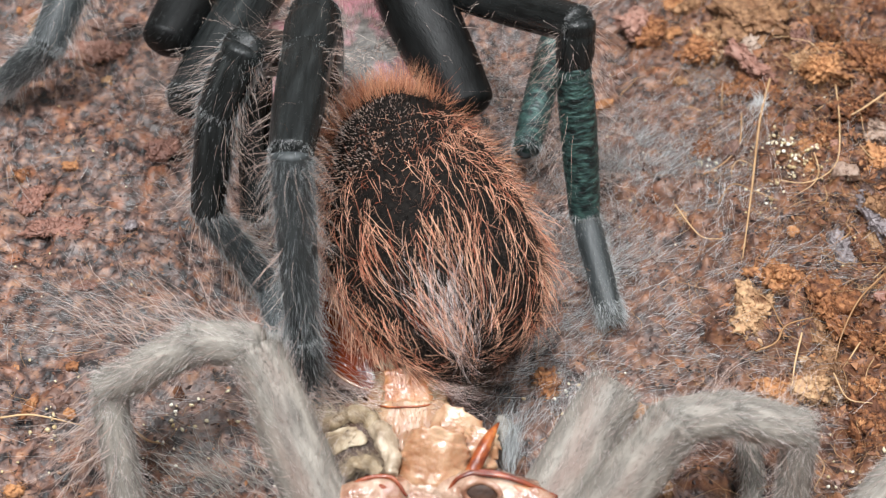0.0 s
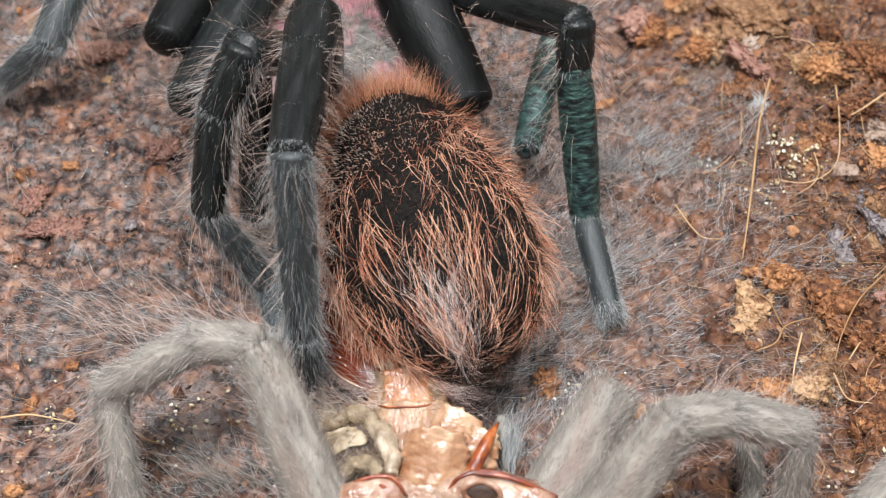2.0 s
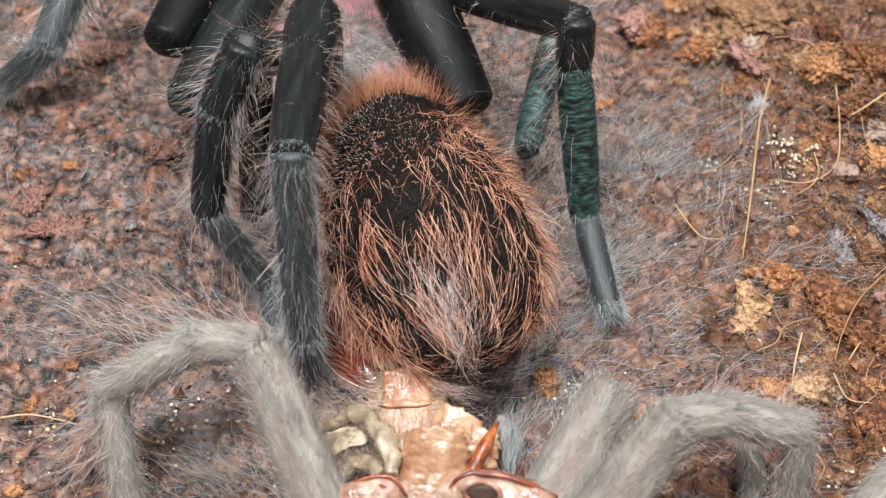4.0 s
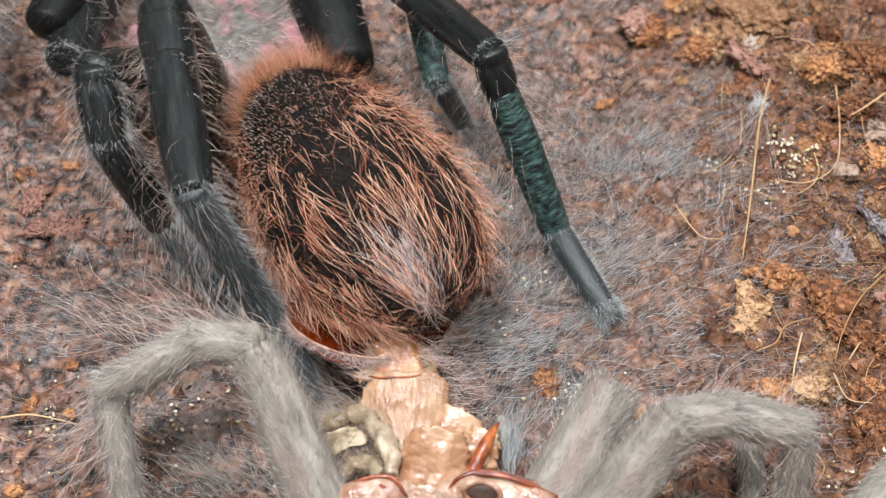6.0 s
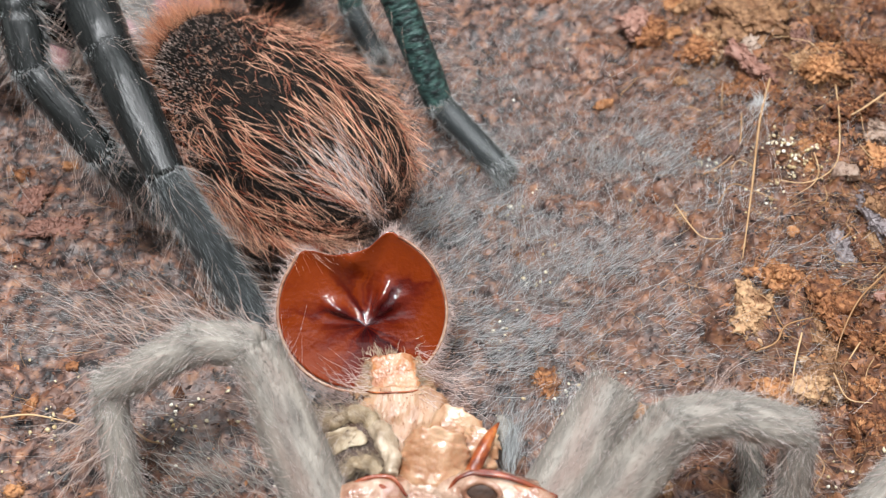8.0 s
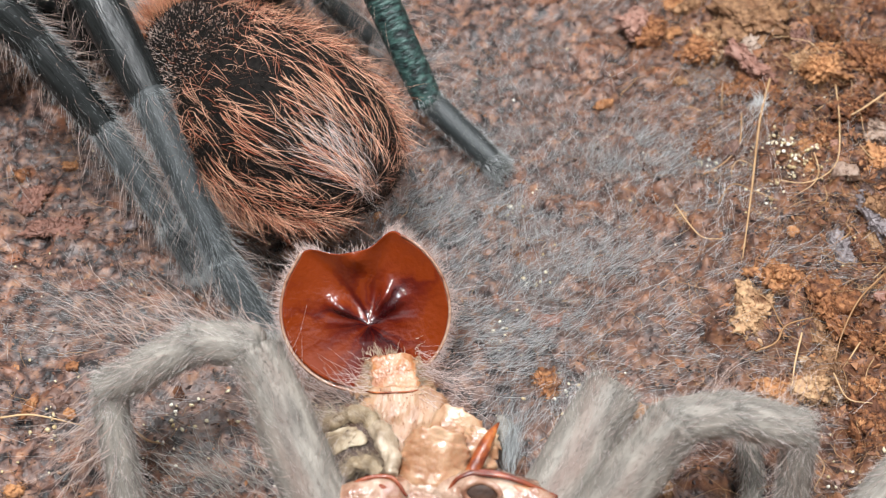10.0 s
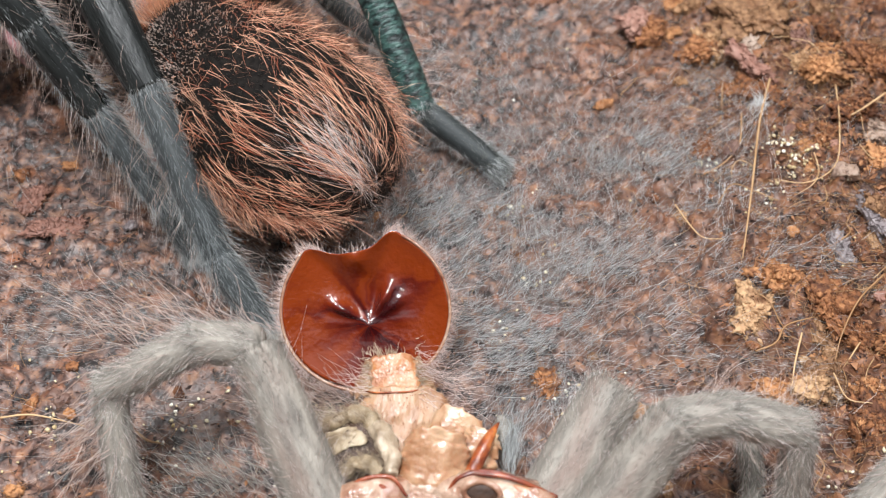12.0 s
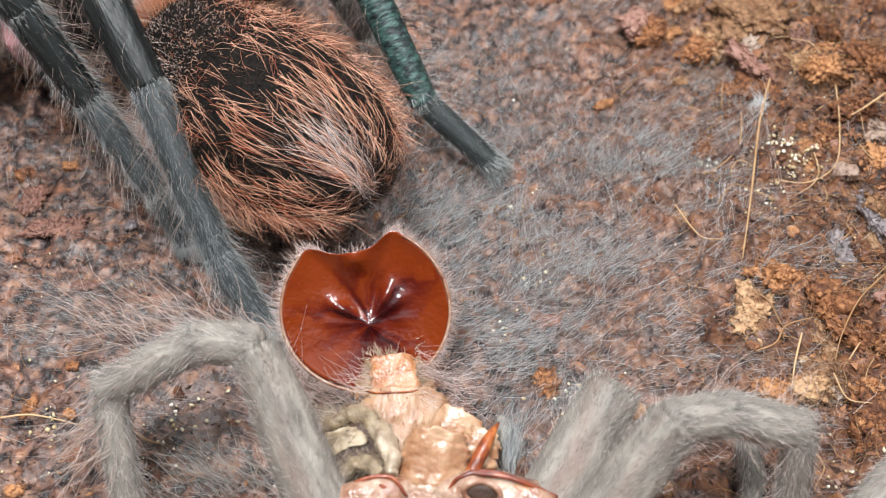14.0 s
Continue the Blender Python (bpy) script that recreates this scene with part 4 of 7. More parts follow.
def build_front(spider):
    """The front body: a grey carapace with pink skin, joined to the abdomen by a narrow waist."""
    rings, around = 26, 40
    u, a = np.meshgrid(np.linspace(0.0004, 0.9996, rings + 1), np.arange(around) * 2 * np.pi / around, indexing="ij")
    t = np.pi * u
    groove = 1 - 0.09 * np.cos(a * 8) ** 6
    p = np.stack([6.8 * np.sin(t) * np.cos(a) * groove, 9.4 * np.sin(t) * np.sin(a) * groove, 3.6 * np.cos(t)], -1)
    p[..., 2] += 0.25 * fbm(p[..., 0], p[..., 1], 2.0, 3, 7)
    j, k = np.meshgrid(np.arange(rings), np.arange(around), indexing="ij")
    faces = np.stack([j * around + k, (j + 1) * around + k, (j + 1) * around + (k + 1) % around, j * around + (k + 1) % around], -1).reshape(-1, 4)
    front = part("cephalothorax", p.reshape(-1, 3), faces, PINK_GREY, spider, "grey front body with pink skin between the leg bases")
    front.matrix_basis = mm(0, 22.5, 7.6, 6, 0, 0)
    count = 700
    uu, aa = rng.uniform(0.05, 0.6, count), rng.uniform(0, 6.283, count)
    q = np.stack([6.8 * np.sin(np.pi * uu) * np.cos(aa), 9.4 * np.sin(np.pi * uu) * np.sin(aa), 3.6 * np.cos(np.pi * uu)], -1)
    v, f = hair_mesh(q, unit(q) + [0, -0.7, 0.4] + rng.normal(0, 0.3, (count, 3)), rng.uniform(0.8, 3.0, count), 0.028, rng.normal(0, 0.2, (count, 3)), 0.3, 4)
    part("front_hair", v, f, BRISTLE, front, kind="stuff")
    for at, size, turn in (((-7.6, 27.6, 5.0), (4.6, 11.0, 4.6), -14), ((6.6, 30.6, 5.4), (4.4, 9.0, 4.4), 14)):
        v, f = lump_mesh(size, 5, 0.12, 20, 28)
        coxa = part("coxa", v, f, PINK_SKIN, spider, "pink and grey skin of a leg base")
        coxa.matrix_basis = mm(*at, 0, 0, turn)
    v, f = tube_mesh([(0, 10.5, 6.9), (0, 13.5, 6.8), (0, 17, 7.0)], [3.0, 2.0, 3.2], 16, 12)
    part("waist", v, f, PINK_GREY, spider)


def black_coat(length, long=34):
    return (("short_hair", int(70 * length), 0.7, 0.011, 1.3, SHEEN_HAIR, 0.02, 0.98), ("bristle", int(0.7 * long), 2.6, 0.014, 0.6, BRISTLE, 0.06, 0.98), ("side_bristle", int(1.5 * long), 3.2, 0.015, 0.5, BRISTLE, 0.06, 0.98), ("joint_hair", 240, 0.45, 0.014, 1.2, RING_HAIR, 0.985, 1.0))


def slate_coat(length, long=40):
    return (("short_hair", int(330 * length), 0.9, 0.011, 1.3, SLATE_HAIR, 0.0, 0.99), ("edge_hair", int(34 * length), 1.8, 0.012, 0.95, RING_HAIR, 0.0, 0.98), ("bristle", int(0.7 * long), 3.4, 0.015, 0.7, BRISTLE, 0.02, 0.95), ("side_bristle", int(2.0 * long), 3.8, 0.016, 0.6, BRISTLE, 0.02, 0.95), ("joint_hair", 260, 0.5, 0.016, 1.0, RING_HAIR, 0.97, 1.0))


def build_legs(spider):
    """Each leg piece in order from the body; the motion places them."""
    plan = {
        "hind_left": ((13.89, 2.2, 2.2, "femur", BLACK), (5.53, 2.1, 2.05, "patella", BLACK), (11.91, 2.05, 1.62, "tibia", BLACK), (15.52, 1.5, 1.2, "metatarsus", SLATE), (7.03, 1.3, 1.1, "tarsus", SLATE)),
        "third_left": ((17.49, 1.9, 1.9, "femur", BLACK), (5.27, 1.75, 1.65, "patella", BLACK), (8.84, 1.6, 1.38, "tibia", BLACK), (9.65, 1.25, 1.1, "metatarsus", SLATE), (5.60, 1.1, 0.9, "tarsus", SLATE)),
        "hind_right": ((20.23, 1.75, 1.6, "femur", BLACK), (3.65, 1.5, 1.45, "patella", BLACK), (14.02, 1.5, 1.4, "tibia", GREEN), (9.58, 1.2, 1.05, "tarsus", SLATE)),
        "third_right": ((12.78, 1.4, 1.25, "tibia", GREEN), (7.30, 1.0, 0.9, "tarsus", SLATE)),
        "inner_right": ((16.72, 3.4, 2.9, "femur", DULL_BLACK),),
        "middle_left": ((12.62, 2.4, 2.2, "femur", DULL_BLACK),),
        "second_left": ((19.11, 2.9, 2.2, "femur", BLACK), (5.89, 1.9, 1.7, "patella", BLACK)),
        "inner_left": ((14.61, 1.5, 1.2, "tibia", BLACK),),
        "fore_left": ((11.18, 1.7, 1.6, "tibia", SLATE), (7.97, 1.4, 1.2, "tarsus", SLATE)),
    }
    legs = {}
    for leg, pieces in plan.items():
        legs[leg] = []
        for length, r0, r1, name, skin in pieces:
            if skin is SLATE:
                coats = slate_coat(length, 14 if name == "tarsus" else 46)
                if name == "tarsus" and leg.endswith("right"):
                    coats = (("short_hair", 5200, 0.4, 0.013, 1.35, OLIVE_HAIR, 0.0, 0.99), ("edge_hair", 460, 0.9, 0.012, 0.85, RING_HAIR, 0.1, 0.98), ("joint_hair", 160, 0.6, 0.015, 0.9, RING_HAIR, 0.0, 0.05))
                if name == "tarsus" and leg.endswith("left"):
                    coats = coats + (("dust_hair", 900, 0.5, 0.012, 1.2, RING_HAIR, 0.0, 1.0),)
                if name == "tarsus":
                    coats = coats + (("pale_tip", 420, 1.1, 0.016, 1.05, RING_HAIR, 0.84, 1.0),)
                label = "slate-grey furry leg end" if name == "tarsus" else "blue-grey furry leg piece"
            elif skin is GREEN:
                coats = (("short_hair", 320, 0.5, 0.01, 0.9, SLATE_HAIR, 0.02, 0.98), ("side_bristle", 120, 4.8, 0.013, 0.3, BRISTLE, 0.05, 0.98), ("joint_hair", 220, 0.7, 0.015, 0.9, RING_HAIR, 0.95, 1.0))
                label = "wrinkled metallic green leg piece"
            else:
                coats, label = black_coat(length, 26 if name == "femur" else 44), "glossy black hairy leg piece"
                if skin is DULL_BLACK:
                    coats = coats[:3]
                if leg == "third_left" and name != "femur":
                    coats = coats + (("dust_hair", int(90 * length), 0.55, 0.012, 1.2, SLATE_HAIR, 0.0, 1.0), ("edge_hair", int(30 * length), 1.3, 0.013, 0.9, RING_HAIR, 0.0, 0.98))
                if leg == "inner_right":
                    coats = coats[1:]
            legs[leg].append(leg_piece(name, length, r0, r1, skin, spider, mm(0, 0, 9), coats, label))
    return legs


# ---------------------------------------------------------------- shed skin
def aim(at, to):
    """The pose of a leg piece that starts at one point and points to another, and its length."""
    a, b = np.asarray(at, float), np.asarray(to, float)
    z = unit(b - a)
    y = np.array([0, -0.64, 0.77])
    y = unit(y - z * (y @ z))
    x = np.cross(y, z)
    m = Matrix(((x[0], y[0], z[0], a[0] * MM), (x[1], y[1], z[1], a[1] * MM), (x[2], y[2], z[2], a[2] * MM), (0, 0, 0, 1)))
    return m, float(np.linalg.norm(b - a))


def shell_edge(a):
    """The carapace's outline, with the notch at its front edge."""
    notch = np.exp(-(np.abs(a - 1.66) / 0.5) ** 3)
    corner = np.exp(-((a - 1.14) / 0.13) ** 2) + 0.75 * np.exp(-((a - 2.22) / 0.14) ** 2)
    return 6.65 * (1 - 0.27 * notch + 0.11 * corner) * (1 - 0.06 * np.clip(-np.sin(a), 0, 1) ** 2)


def build_carapace(skin):
    rings, around = 34, 120
    r, a = np.meshgrid(np.linspace(0.0, 1.0, rings + 1), np.arange(around) * 2 * np.pi / around, indexing="ij")
    x, y = r * shell_edge(a) * np.cos(a), r * shell_edge(a) * np.sin(a)
    cx, cy = x - 0.1, y + 1.2
    d, g = np.hypot(cx, cy), np.arctan2(cy, cx)
    low = np.clip(-np.sin(a), 0, 1)
    z = 1.5 * (1 - 0.6 * low) * (r ** 2.4) - 1.3
    for way, deep in ((0.98, 0.8), (0.6, 0.55), (2.5, 0.75), (2.95, 0.2), (0.1, 0.15), (1.3, -0.35), (2.05, -0.35)):
        z = z + deep * np.exp(-((np.angle(np.exp(1j * (g - way)))) / 0.19) ** 2) * np.exp(-((d - 2.5) / 1.35) ** 2)
    z = z + 0.4 * np.exp(-(d / 0.7) ** 2)
    z = z + 0.75 * np.exp(-((x + 0.35) ** 2 + (y - 4.2) ** 2) / 0.8) + 0.1 * fbm(x, y, 1.6, 3, 5)
    inner = np.stack([x, y, z], -1)
    outer = inner - [0, 0, 0.22]
    n = (rings + 1) * around
    verts = np.vstack([inner.reshape(-1, 3), outer.reshape(-1, 3)])
    j, k = np.meshgrid(np.arange(rings), np.arange(around), indexing="ij")
    q = np.stack([j * around + k, (j + 1) * around + k, (j + 1) * around + (k + 1) % around, j * around + (k + 1) % around], -1).reshape(-1, 4)
    k, last = np.arange(around), rings * around
    rim = np.stack([last + k, last + n + k, last + n + (k + 1) % around, last + (k + 1) % around], -1)
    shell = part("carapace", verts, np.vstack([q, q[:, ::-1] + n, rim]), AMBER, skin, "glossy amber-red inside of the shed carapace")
    a = rng.uniform(0, 6.2832, 2200)
    a = a[(np.abs(a - 1.66) > 0.42) | (rng.random(2200) < 0.12)]
    count = len(a)
    e = shell_edge(a)
    roots = np.stack([e * np.cos(a), e * np.sin(a), 0.2 - 0.3 * rng.random(count)], -1)
    out = np.stack([np.cos(a), np.sin(a), rng.normal(0.0, 0.35, count)], -1)
    v, f = hair_mesh(roots, out + rng.normal(0, 0.3, (count, 3)), rng.uniform(0.3, 1.1, count), 0.022, rng.normal(0, 0.3, (count, 3)), 0.3, 3)
    part("rim_hair", v, f, RIM_HAIR, shell, "short pale pinkish hair", kind="stuff")
    ring = [(e * math.cos(t), e * math.sin(t), 0.2) for t in np.arange(2.3, 7.35, 0.1) for e in (float(shell_edge(np.array(t))) + 0.08,)]
    v, f = tube_mesh(ring, [0.14, 0.14], 6, 120)
    part("rim", v, f, PINK_FOLD, shell, "thin pale orange rim")
    return shell


def sheet_mesh(wide, tall, bulge, seed, taper=0.0, rough=0.5, n=26):
    """A creased, bulging piece of skin with thickness."""
    u, v = np.meshgrid(np.linspace(-1, 1, n), np.linspace(-1, 1, n), indexing="ij")
    w = wide / 2 * (1 - taper * v)
    x = u * w * np.sqrt(1 - 0.22 * v ** 2) + 0.5 * fbm(u * 2, v * 3, 0.8, 2, seed + 3)
    y = v * tall / 2 * np.sqrt(1 - 0.22 * u ** 2) + 0.5 * fbm(u * 2, v * 2, 0.8, 2, seed + 5)
    crease = 0.5 - np.abs(fbm(x + 0.4 * y, y - 0.3 * x, 2.6, 2, seed)) * 2
    z = bulge * np.sqrt(np.clip(1.06 - u ** 2, 0, 1)) + rough * (1.2 * crease + 0.35 * fbm(x - 0.3 * y, y + 0.5 * x, 1.1, 3, seed + 2))
    top = np.stack([x, y, z], -1)
    low = np.stack([x, y, z - 0.35], -1)
    m = n * n
    i, j = np.meshgrid(np.arange(n - 1), np.arange(n - 1), indexing="ij")
    q = np.stack([i * n + j, (i + 1) * n + j, (i + 1) * n + j + 1, i * n + j + 1], -1).reshape(-1, 4)
    edge = np.concatenate([np.arange(n) * n, (n - 1) * n + np.arange(1, n), (np.arange(n - 1)[::-1]) * n + n - 1, np.arange(1, n - 1)[::-1]])
    nxt = np.roll(edge, -1)
    rim = np.stack([edge, edge + m, nxt + m, nxt], -1)
    return np.vstack([top.reshape(-1, 3), low.reshape(-1, 3)]), np.vstack([q, q[:, ::-1] + m, rim])


def tuft(name, at, way, count, spread, length, surface, parent, thick=0.03, splay=0.3, wave=0.3):
    roots = np.array(at) + rng.normal(0, 1, (count, 3)) * spread
    v, f = hair_mesh(roots, unit(np.array(way, float)) + rng.normal(0, splay, (count, 3)), length * rng.uniform(0.5, 1.2, count), thick, rng.normal(0, 0.18, (count, 3)), wave, 4)
    return part(name, v, f, surface, parent, kind="stuff")


def build_shed_skin():
    skin = thing("shed_skin", mm(0, 0, 0), "empty shed tarantula skin, grey legs around an amber carapace", "moult")
    shell = build_carapace(skin)
    # the neck plate below the carapace, and the crumpled lining behind it
    v, f = sheet_mesh(4.1, 2.9, 0.4, 2, 0.16, 0.16)
    neck = part("neck_plate", v, f, NECK, skin, "wet orange-tan plate")
    v, f = tube_mesh([(-2.2, -1.3, 0.2), (-1.2, -1.55, 0.55), (1.2, -1.55, 0.58), (2.3, -1.2, 0.3)], [0.05, 0.09, 0.05], 8, 16)
    part("plate_edge", v, f, ORANGE_EDGE, neck, "dark orange lower edge")
    for x, roll, seed in ((2.2, 20, 31), (-2.2, -20, 35)):
        fv, ff = sheet_mesh(1.3, 3.0, 0.25, seed, 0.35, 0.16, 18)
        flap = part("neck_flap", fv, ff, MEMBRANE, neck, "fuzzy brownish flap of skin")
        flap.matrix_basis = mm(x, -0.3, -0.1, 0, 22 if x > 0 else -22, roll)
    tuft("neck_hair", (-0.6, 1.4, 0.3), (-0.2, 0.9, 0.5), 50, (0.8, 0.12, 0.1), 0.9, TAN_HAIR, neck, 0.03, 0.35)
    tuft("neck_hair", (1.75, 0.1, 0.25), (0.9, -0.1, 0.5), 60, (0.15, 0.8, 0.12), 1.0, TAN_HAIR, neck, 0.028, 0.4)
    tuft("neck_hair", (-1.8, 0.0, 0.25), (-0.9, 0.1, 0.5), 60, (0.15, 0.8, 0.12), 0.9, TAN_HAIR, neck, 0.028, 0.4)
    tuft("neck_hair", (2.0, 0.2, 0.5), (1.0, -0.4, 0.2), 60, (0.25, 0.9, 0.3), 4.4, RIM_HAIR, neck, 0.015, 0.2)
    tuft("neck_hair", (-2.1, -0.8, 0.5), (-1.0, 0.15, 0.2), 36, (0.25, 0.7, 0.3), 2.2, RIM_HAIR, neck, 0.022)
    # the lining: a dotted upper panel, glossy lower folds and fuzzy olive rolls beside them
    for at, wide, tall, bulge, seed, rough, surface, lean, roll, label in (
            ((0.6, -23.8, 6.9), 3.6, 4.4, 0.7, 9, 0.13, WET_MEMBRANE, -0.5, -28, "pale yellowish flap of the lining"),
            ((-0.6, -26.2, 7.8), 5.0, 4.4, 1.1, 14, 0.2, WET_MEMBRANE, -0.6, -8, "wet glossy tan lining"), 
            ((2.5, -25.1, 7.0), 3.2, 3.4, 0.7, 27, 0.25, WET_MEMBRANE, -0.5, -30, "pale orange leg socket")):
        v, f = sheet_mesh(wide, tall, bulge, seed, 0.08, rough, 34)
        piece = part("lining", v, f, surface, skin, label)
        piece.matrix_basis = aim_face(at, (0.0, lean, 0.84), roll)
    pv, pf = sheet_mesh(6.6, 6.4, 0.7, 5, -0.05, 0.14, 40)
    panel = part("panel", pv, pf, MEMBRANE, neck, "dry tan panel of the lining")
    panel.matrix_basis = mm(0.45, -4.3, -0.15, 0, 0, -5)
    n = 110
    top = pv[:len(pv) // 2]
    top = top[(np.abs(top[:, 0]) < 2.6) & (top[:, 1] > -0.6)]
    dots = top[rng.permutation(len(top))[:n]] + [0, 0, -0.05]
    v, f = hair_mesh(dots, np.array([[0.1, -0.7, 0.5]]) + rng.normal(0, 0.15, (n, 3)), 0.26, 0.032, np.zeros((n, 3)), 0, 2)
    pits = part("pits", v, f, RED_FOLD, neck, "tiny dark hair pits", kind="stuff")
    pits.matrix_basis = mm(0.45, -4.3, -0.15, 0, 0, -5)
    v, f = lump_mesh((1.7, 4.6, 1.8), 9, 0.2, 14, 18)
    piece = part("rolled_skin", v, f, SHED_GREY, skin)
    piece.matrix_basis = mm(*(4.6, -23.6, 5.6), 40, 0, 12)
    # fuzzy olive-tan rolls that arch over a solid lump, coloured dark like a shaded hollow
    v, f = lump_mesh((5.4, 4.6, 1.4), 11, 0.2, 16, 22)
    hollow = part("hollow", v, f, HOLLOW_SHADE, skin, "dark lump painted as the shaded hollow between rolls of skin")
    hollow.matrix_basis = mm(-6.5, -24.8, 6.1, 30, 0, 0)
    v, f = sheet_mesh(3.4, 1.5, 0.4, 33, 0.1, 0.25, 20)
    flap = part("lining", v, f, OLIVE, skin, "fuzzy olive-tan flap over the hollow")
    flap.matrix_basis = aim_face((-7.5, -24.1, 7.0), (-0.1, -0.5, 0.84), 14)
    for seed, surface, pts, radii, label in (
            (12, OLIVE, [(-9.3, -23.4, 5.6), (-8.3, -22.6, 6.8), (-6.9, -22.2, 7.3), (-5.6, -22.5, 7.5), (-4.9, -23.6, 7.5)], [0.4, 0.65, 0.6, 0.5, 0.4], "fuzzy olive-tan roll of skin"),
            (18, PALE_ROLL, [(-5.3, -22.6, 7.2), (-4.6, -24.0, 7.9), (-3.9, -25.8, 8.2), (-3.5, -27.6, 8.2)], [0.5, 0.75, 0.7, 0.5], "pale wet roll of skin"),
            (21, OLIVE, [(-7.6, -27.4, 6.8), (-6.6, -26.5, 7.2), (-5.4, -26.3, 7.4), (-4.4, -27.2, 7.5)], [0.4, 0.6, 0.6, 0.4], "fuzzy olive-tan roll of skin")):
        v, f = tube_mesh(pts, radii, 18, 40)
        v = v + unit(v - spline(pts, 40)[np.minimum(np.arange(len(v)) // 18, 39)]) * (0.6 * fbm(v[:, 0] + v[:, 2], v[:, 1], 1.1, 3, seed))[:, None]
        roll = part("rolled_skin", v, f, surface, skin, label)
        n = 800 if surface is OLIVE else 300
        roots = v[rng.integers(0, len(v), n)] + rng.normal(0, 0.06, (n, 3))
        hv, hf = hair_mesh(roots, np.array([[-0.2, 0.1, 0.7]]) + rng.normal(0, 0.6, (n, 3)), rng.uniform(0.3, 1.2, n), 0.011, rng.normal(0, 0.3, (n, 3)), 0.4, 3)
        part("fuzz", hv, hf, TAN_HAIR, roll, kind="stuff")
    v, f = tube_mesh([(2.0, -27.3, 7.6), (2.9, -25.6, 8.2), (3.5, -24.4, 8.3), (4.1, -23.3, 8.1)], [0.55, 0.5, 0.36, 0.05], 12, 22)
    part("coxa_spike", v, f, ORANGE_EDGE, skin, "pointed orange-brown leg base")
    tuft("grey_tuft", (4.9, -24.6, 6.2), (0.1, 0.75, 0.7), 260, (0.3, 0.9, 0.5), 2.2, RING_HAIR, skin, 0.02, 0.16)
    tuft("grey_tuft", (-8.4, -22.3, 6.0), (-0.6, 0.5, 0.5), 240, (1.3, 0.6, 0.5), 1.6, TAN_HAIR, skin, 0.014)
    tuft("loose_hair", (-8.8, -17.3, 2.0), (-0.9, 0.35, 0.3), 120, (2.4, 1.2, 0.5), 3.4, BRISTLE, skin, 0.024)
    tuft("loose_hair", (0.7, -17.2, 3.2), (1.0, -0.15, 0.3), 60, (0.8, 1.2, 0.5), 3.6, RIM_HAIR, skin, 0.014)
    # glossy folds of the underside, with two hollows
    for pts, r in (([(-7.3, -29.2, 7.0), (-5.9, -28.2, 8.2), (-3.7, -28.0, 8.4), (-2.5, -29.2, 7.8)], 0.18), ([(-6.1, -29.1, 7.6), (-4.6, -28.6, 8.2), (-3.7, -29.0, 8.0)], 0.2),
                   ([(0.2, -28.9, 7.6), (1.2, -28.1, 8.6), (3.4, -27.8, 8.8), (6.0, -28.5, 8.2), (8.6, -29.8, 7.2)], 0.18), ([(2.0, -27.9, 8.8), (4.6, -28.3, 8.9), (8.0, -29.2, 7.8)], 0.2)):
        v, f = tube_mesh(pts, [r * 0.6, r, r, r * 0.6], 8, 30)
        part("fold", v, f, RED_FOLD, skin, "glossy red-brown fold")
    for at, size, turn, surface in (((-5.1, -29.2, 7.0), (6.0, 3.6, 2.4), 15, PINK_FOLD), ((-1.5, -28.8, 6.2), (4.8, 4.6, 2.2), -10, PINK_FOLD), ((3.8, -29.4, 7.0), (8.6, 4.6, 2.6), -12, PINK_FOLD), ((-5.1, -28.8, 8.0), (2.0, 0.8, 0.6), 25, RED_FOLD), ((5.6, -29.1, 8.2), (2.2, 1.0, 0.7), -25, NECK)):
        v, f = lump_mesh(size, int(abs(at[0]) * 5) % 30 + 3, 0.16, 18, 24)
        piece = part("underside_fold", v, f, surface, skin)
        piece.matrix_basis = mm(*at, 35, 0, turn)
    # the open leg socket with its swollen rim
    turn = np.linspace(0, 6.2832, 15)
    v, f = tube_mesh(np.stack([1.3 * np.cos(turn), 0.8 * np.sin(turn), 0.12 * np.sin(3 * turn)], -1), [0.2, 0.3, 0.22, 0.2], 10, 40)
    socket = part("socket_rim", v, f, PINK_FOLD, skin, "swollen pinkish rim of an empty leg socket")
    socket.matrix_basis = aim_face((2.7, -29.6, 9.0), (0.1, -0.6, 0.78), -10)
    # a solid dark lump fills the socket; its colour stands for shade inside
    v, f = lump_mesh((2.5, 1.5, 0.5), 6, 0.08, 12, 20)
    part("socket_hole", v - [0, 0, 0.1], f, HOLLOW_SHADE, socket, "dark brown lump painted as the shade inside the socket")
    v, f = lump_mesh((17, 8, 5), 8, 0.2, 20, 30)
    under = part("underside", v, f, PINK_FOLD, skin, "wet pinkish-brown underside")
    under.matrix_basis = mm(*(0.2, -30.6, 3.6), 20, 0, 0)
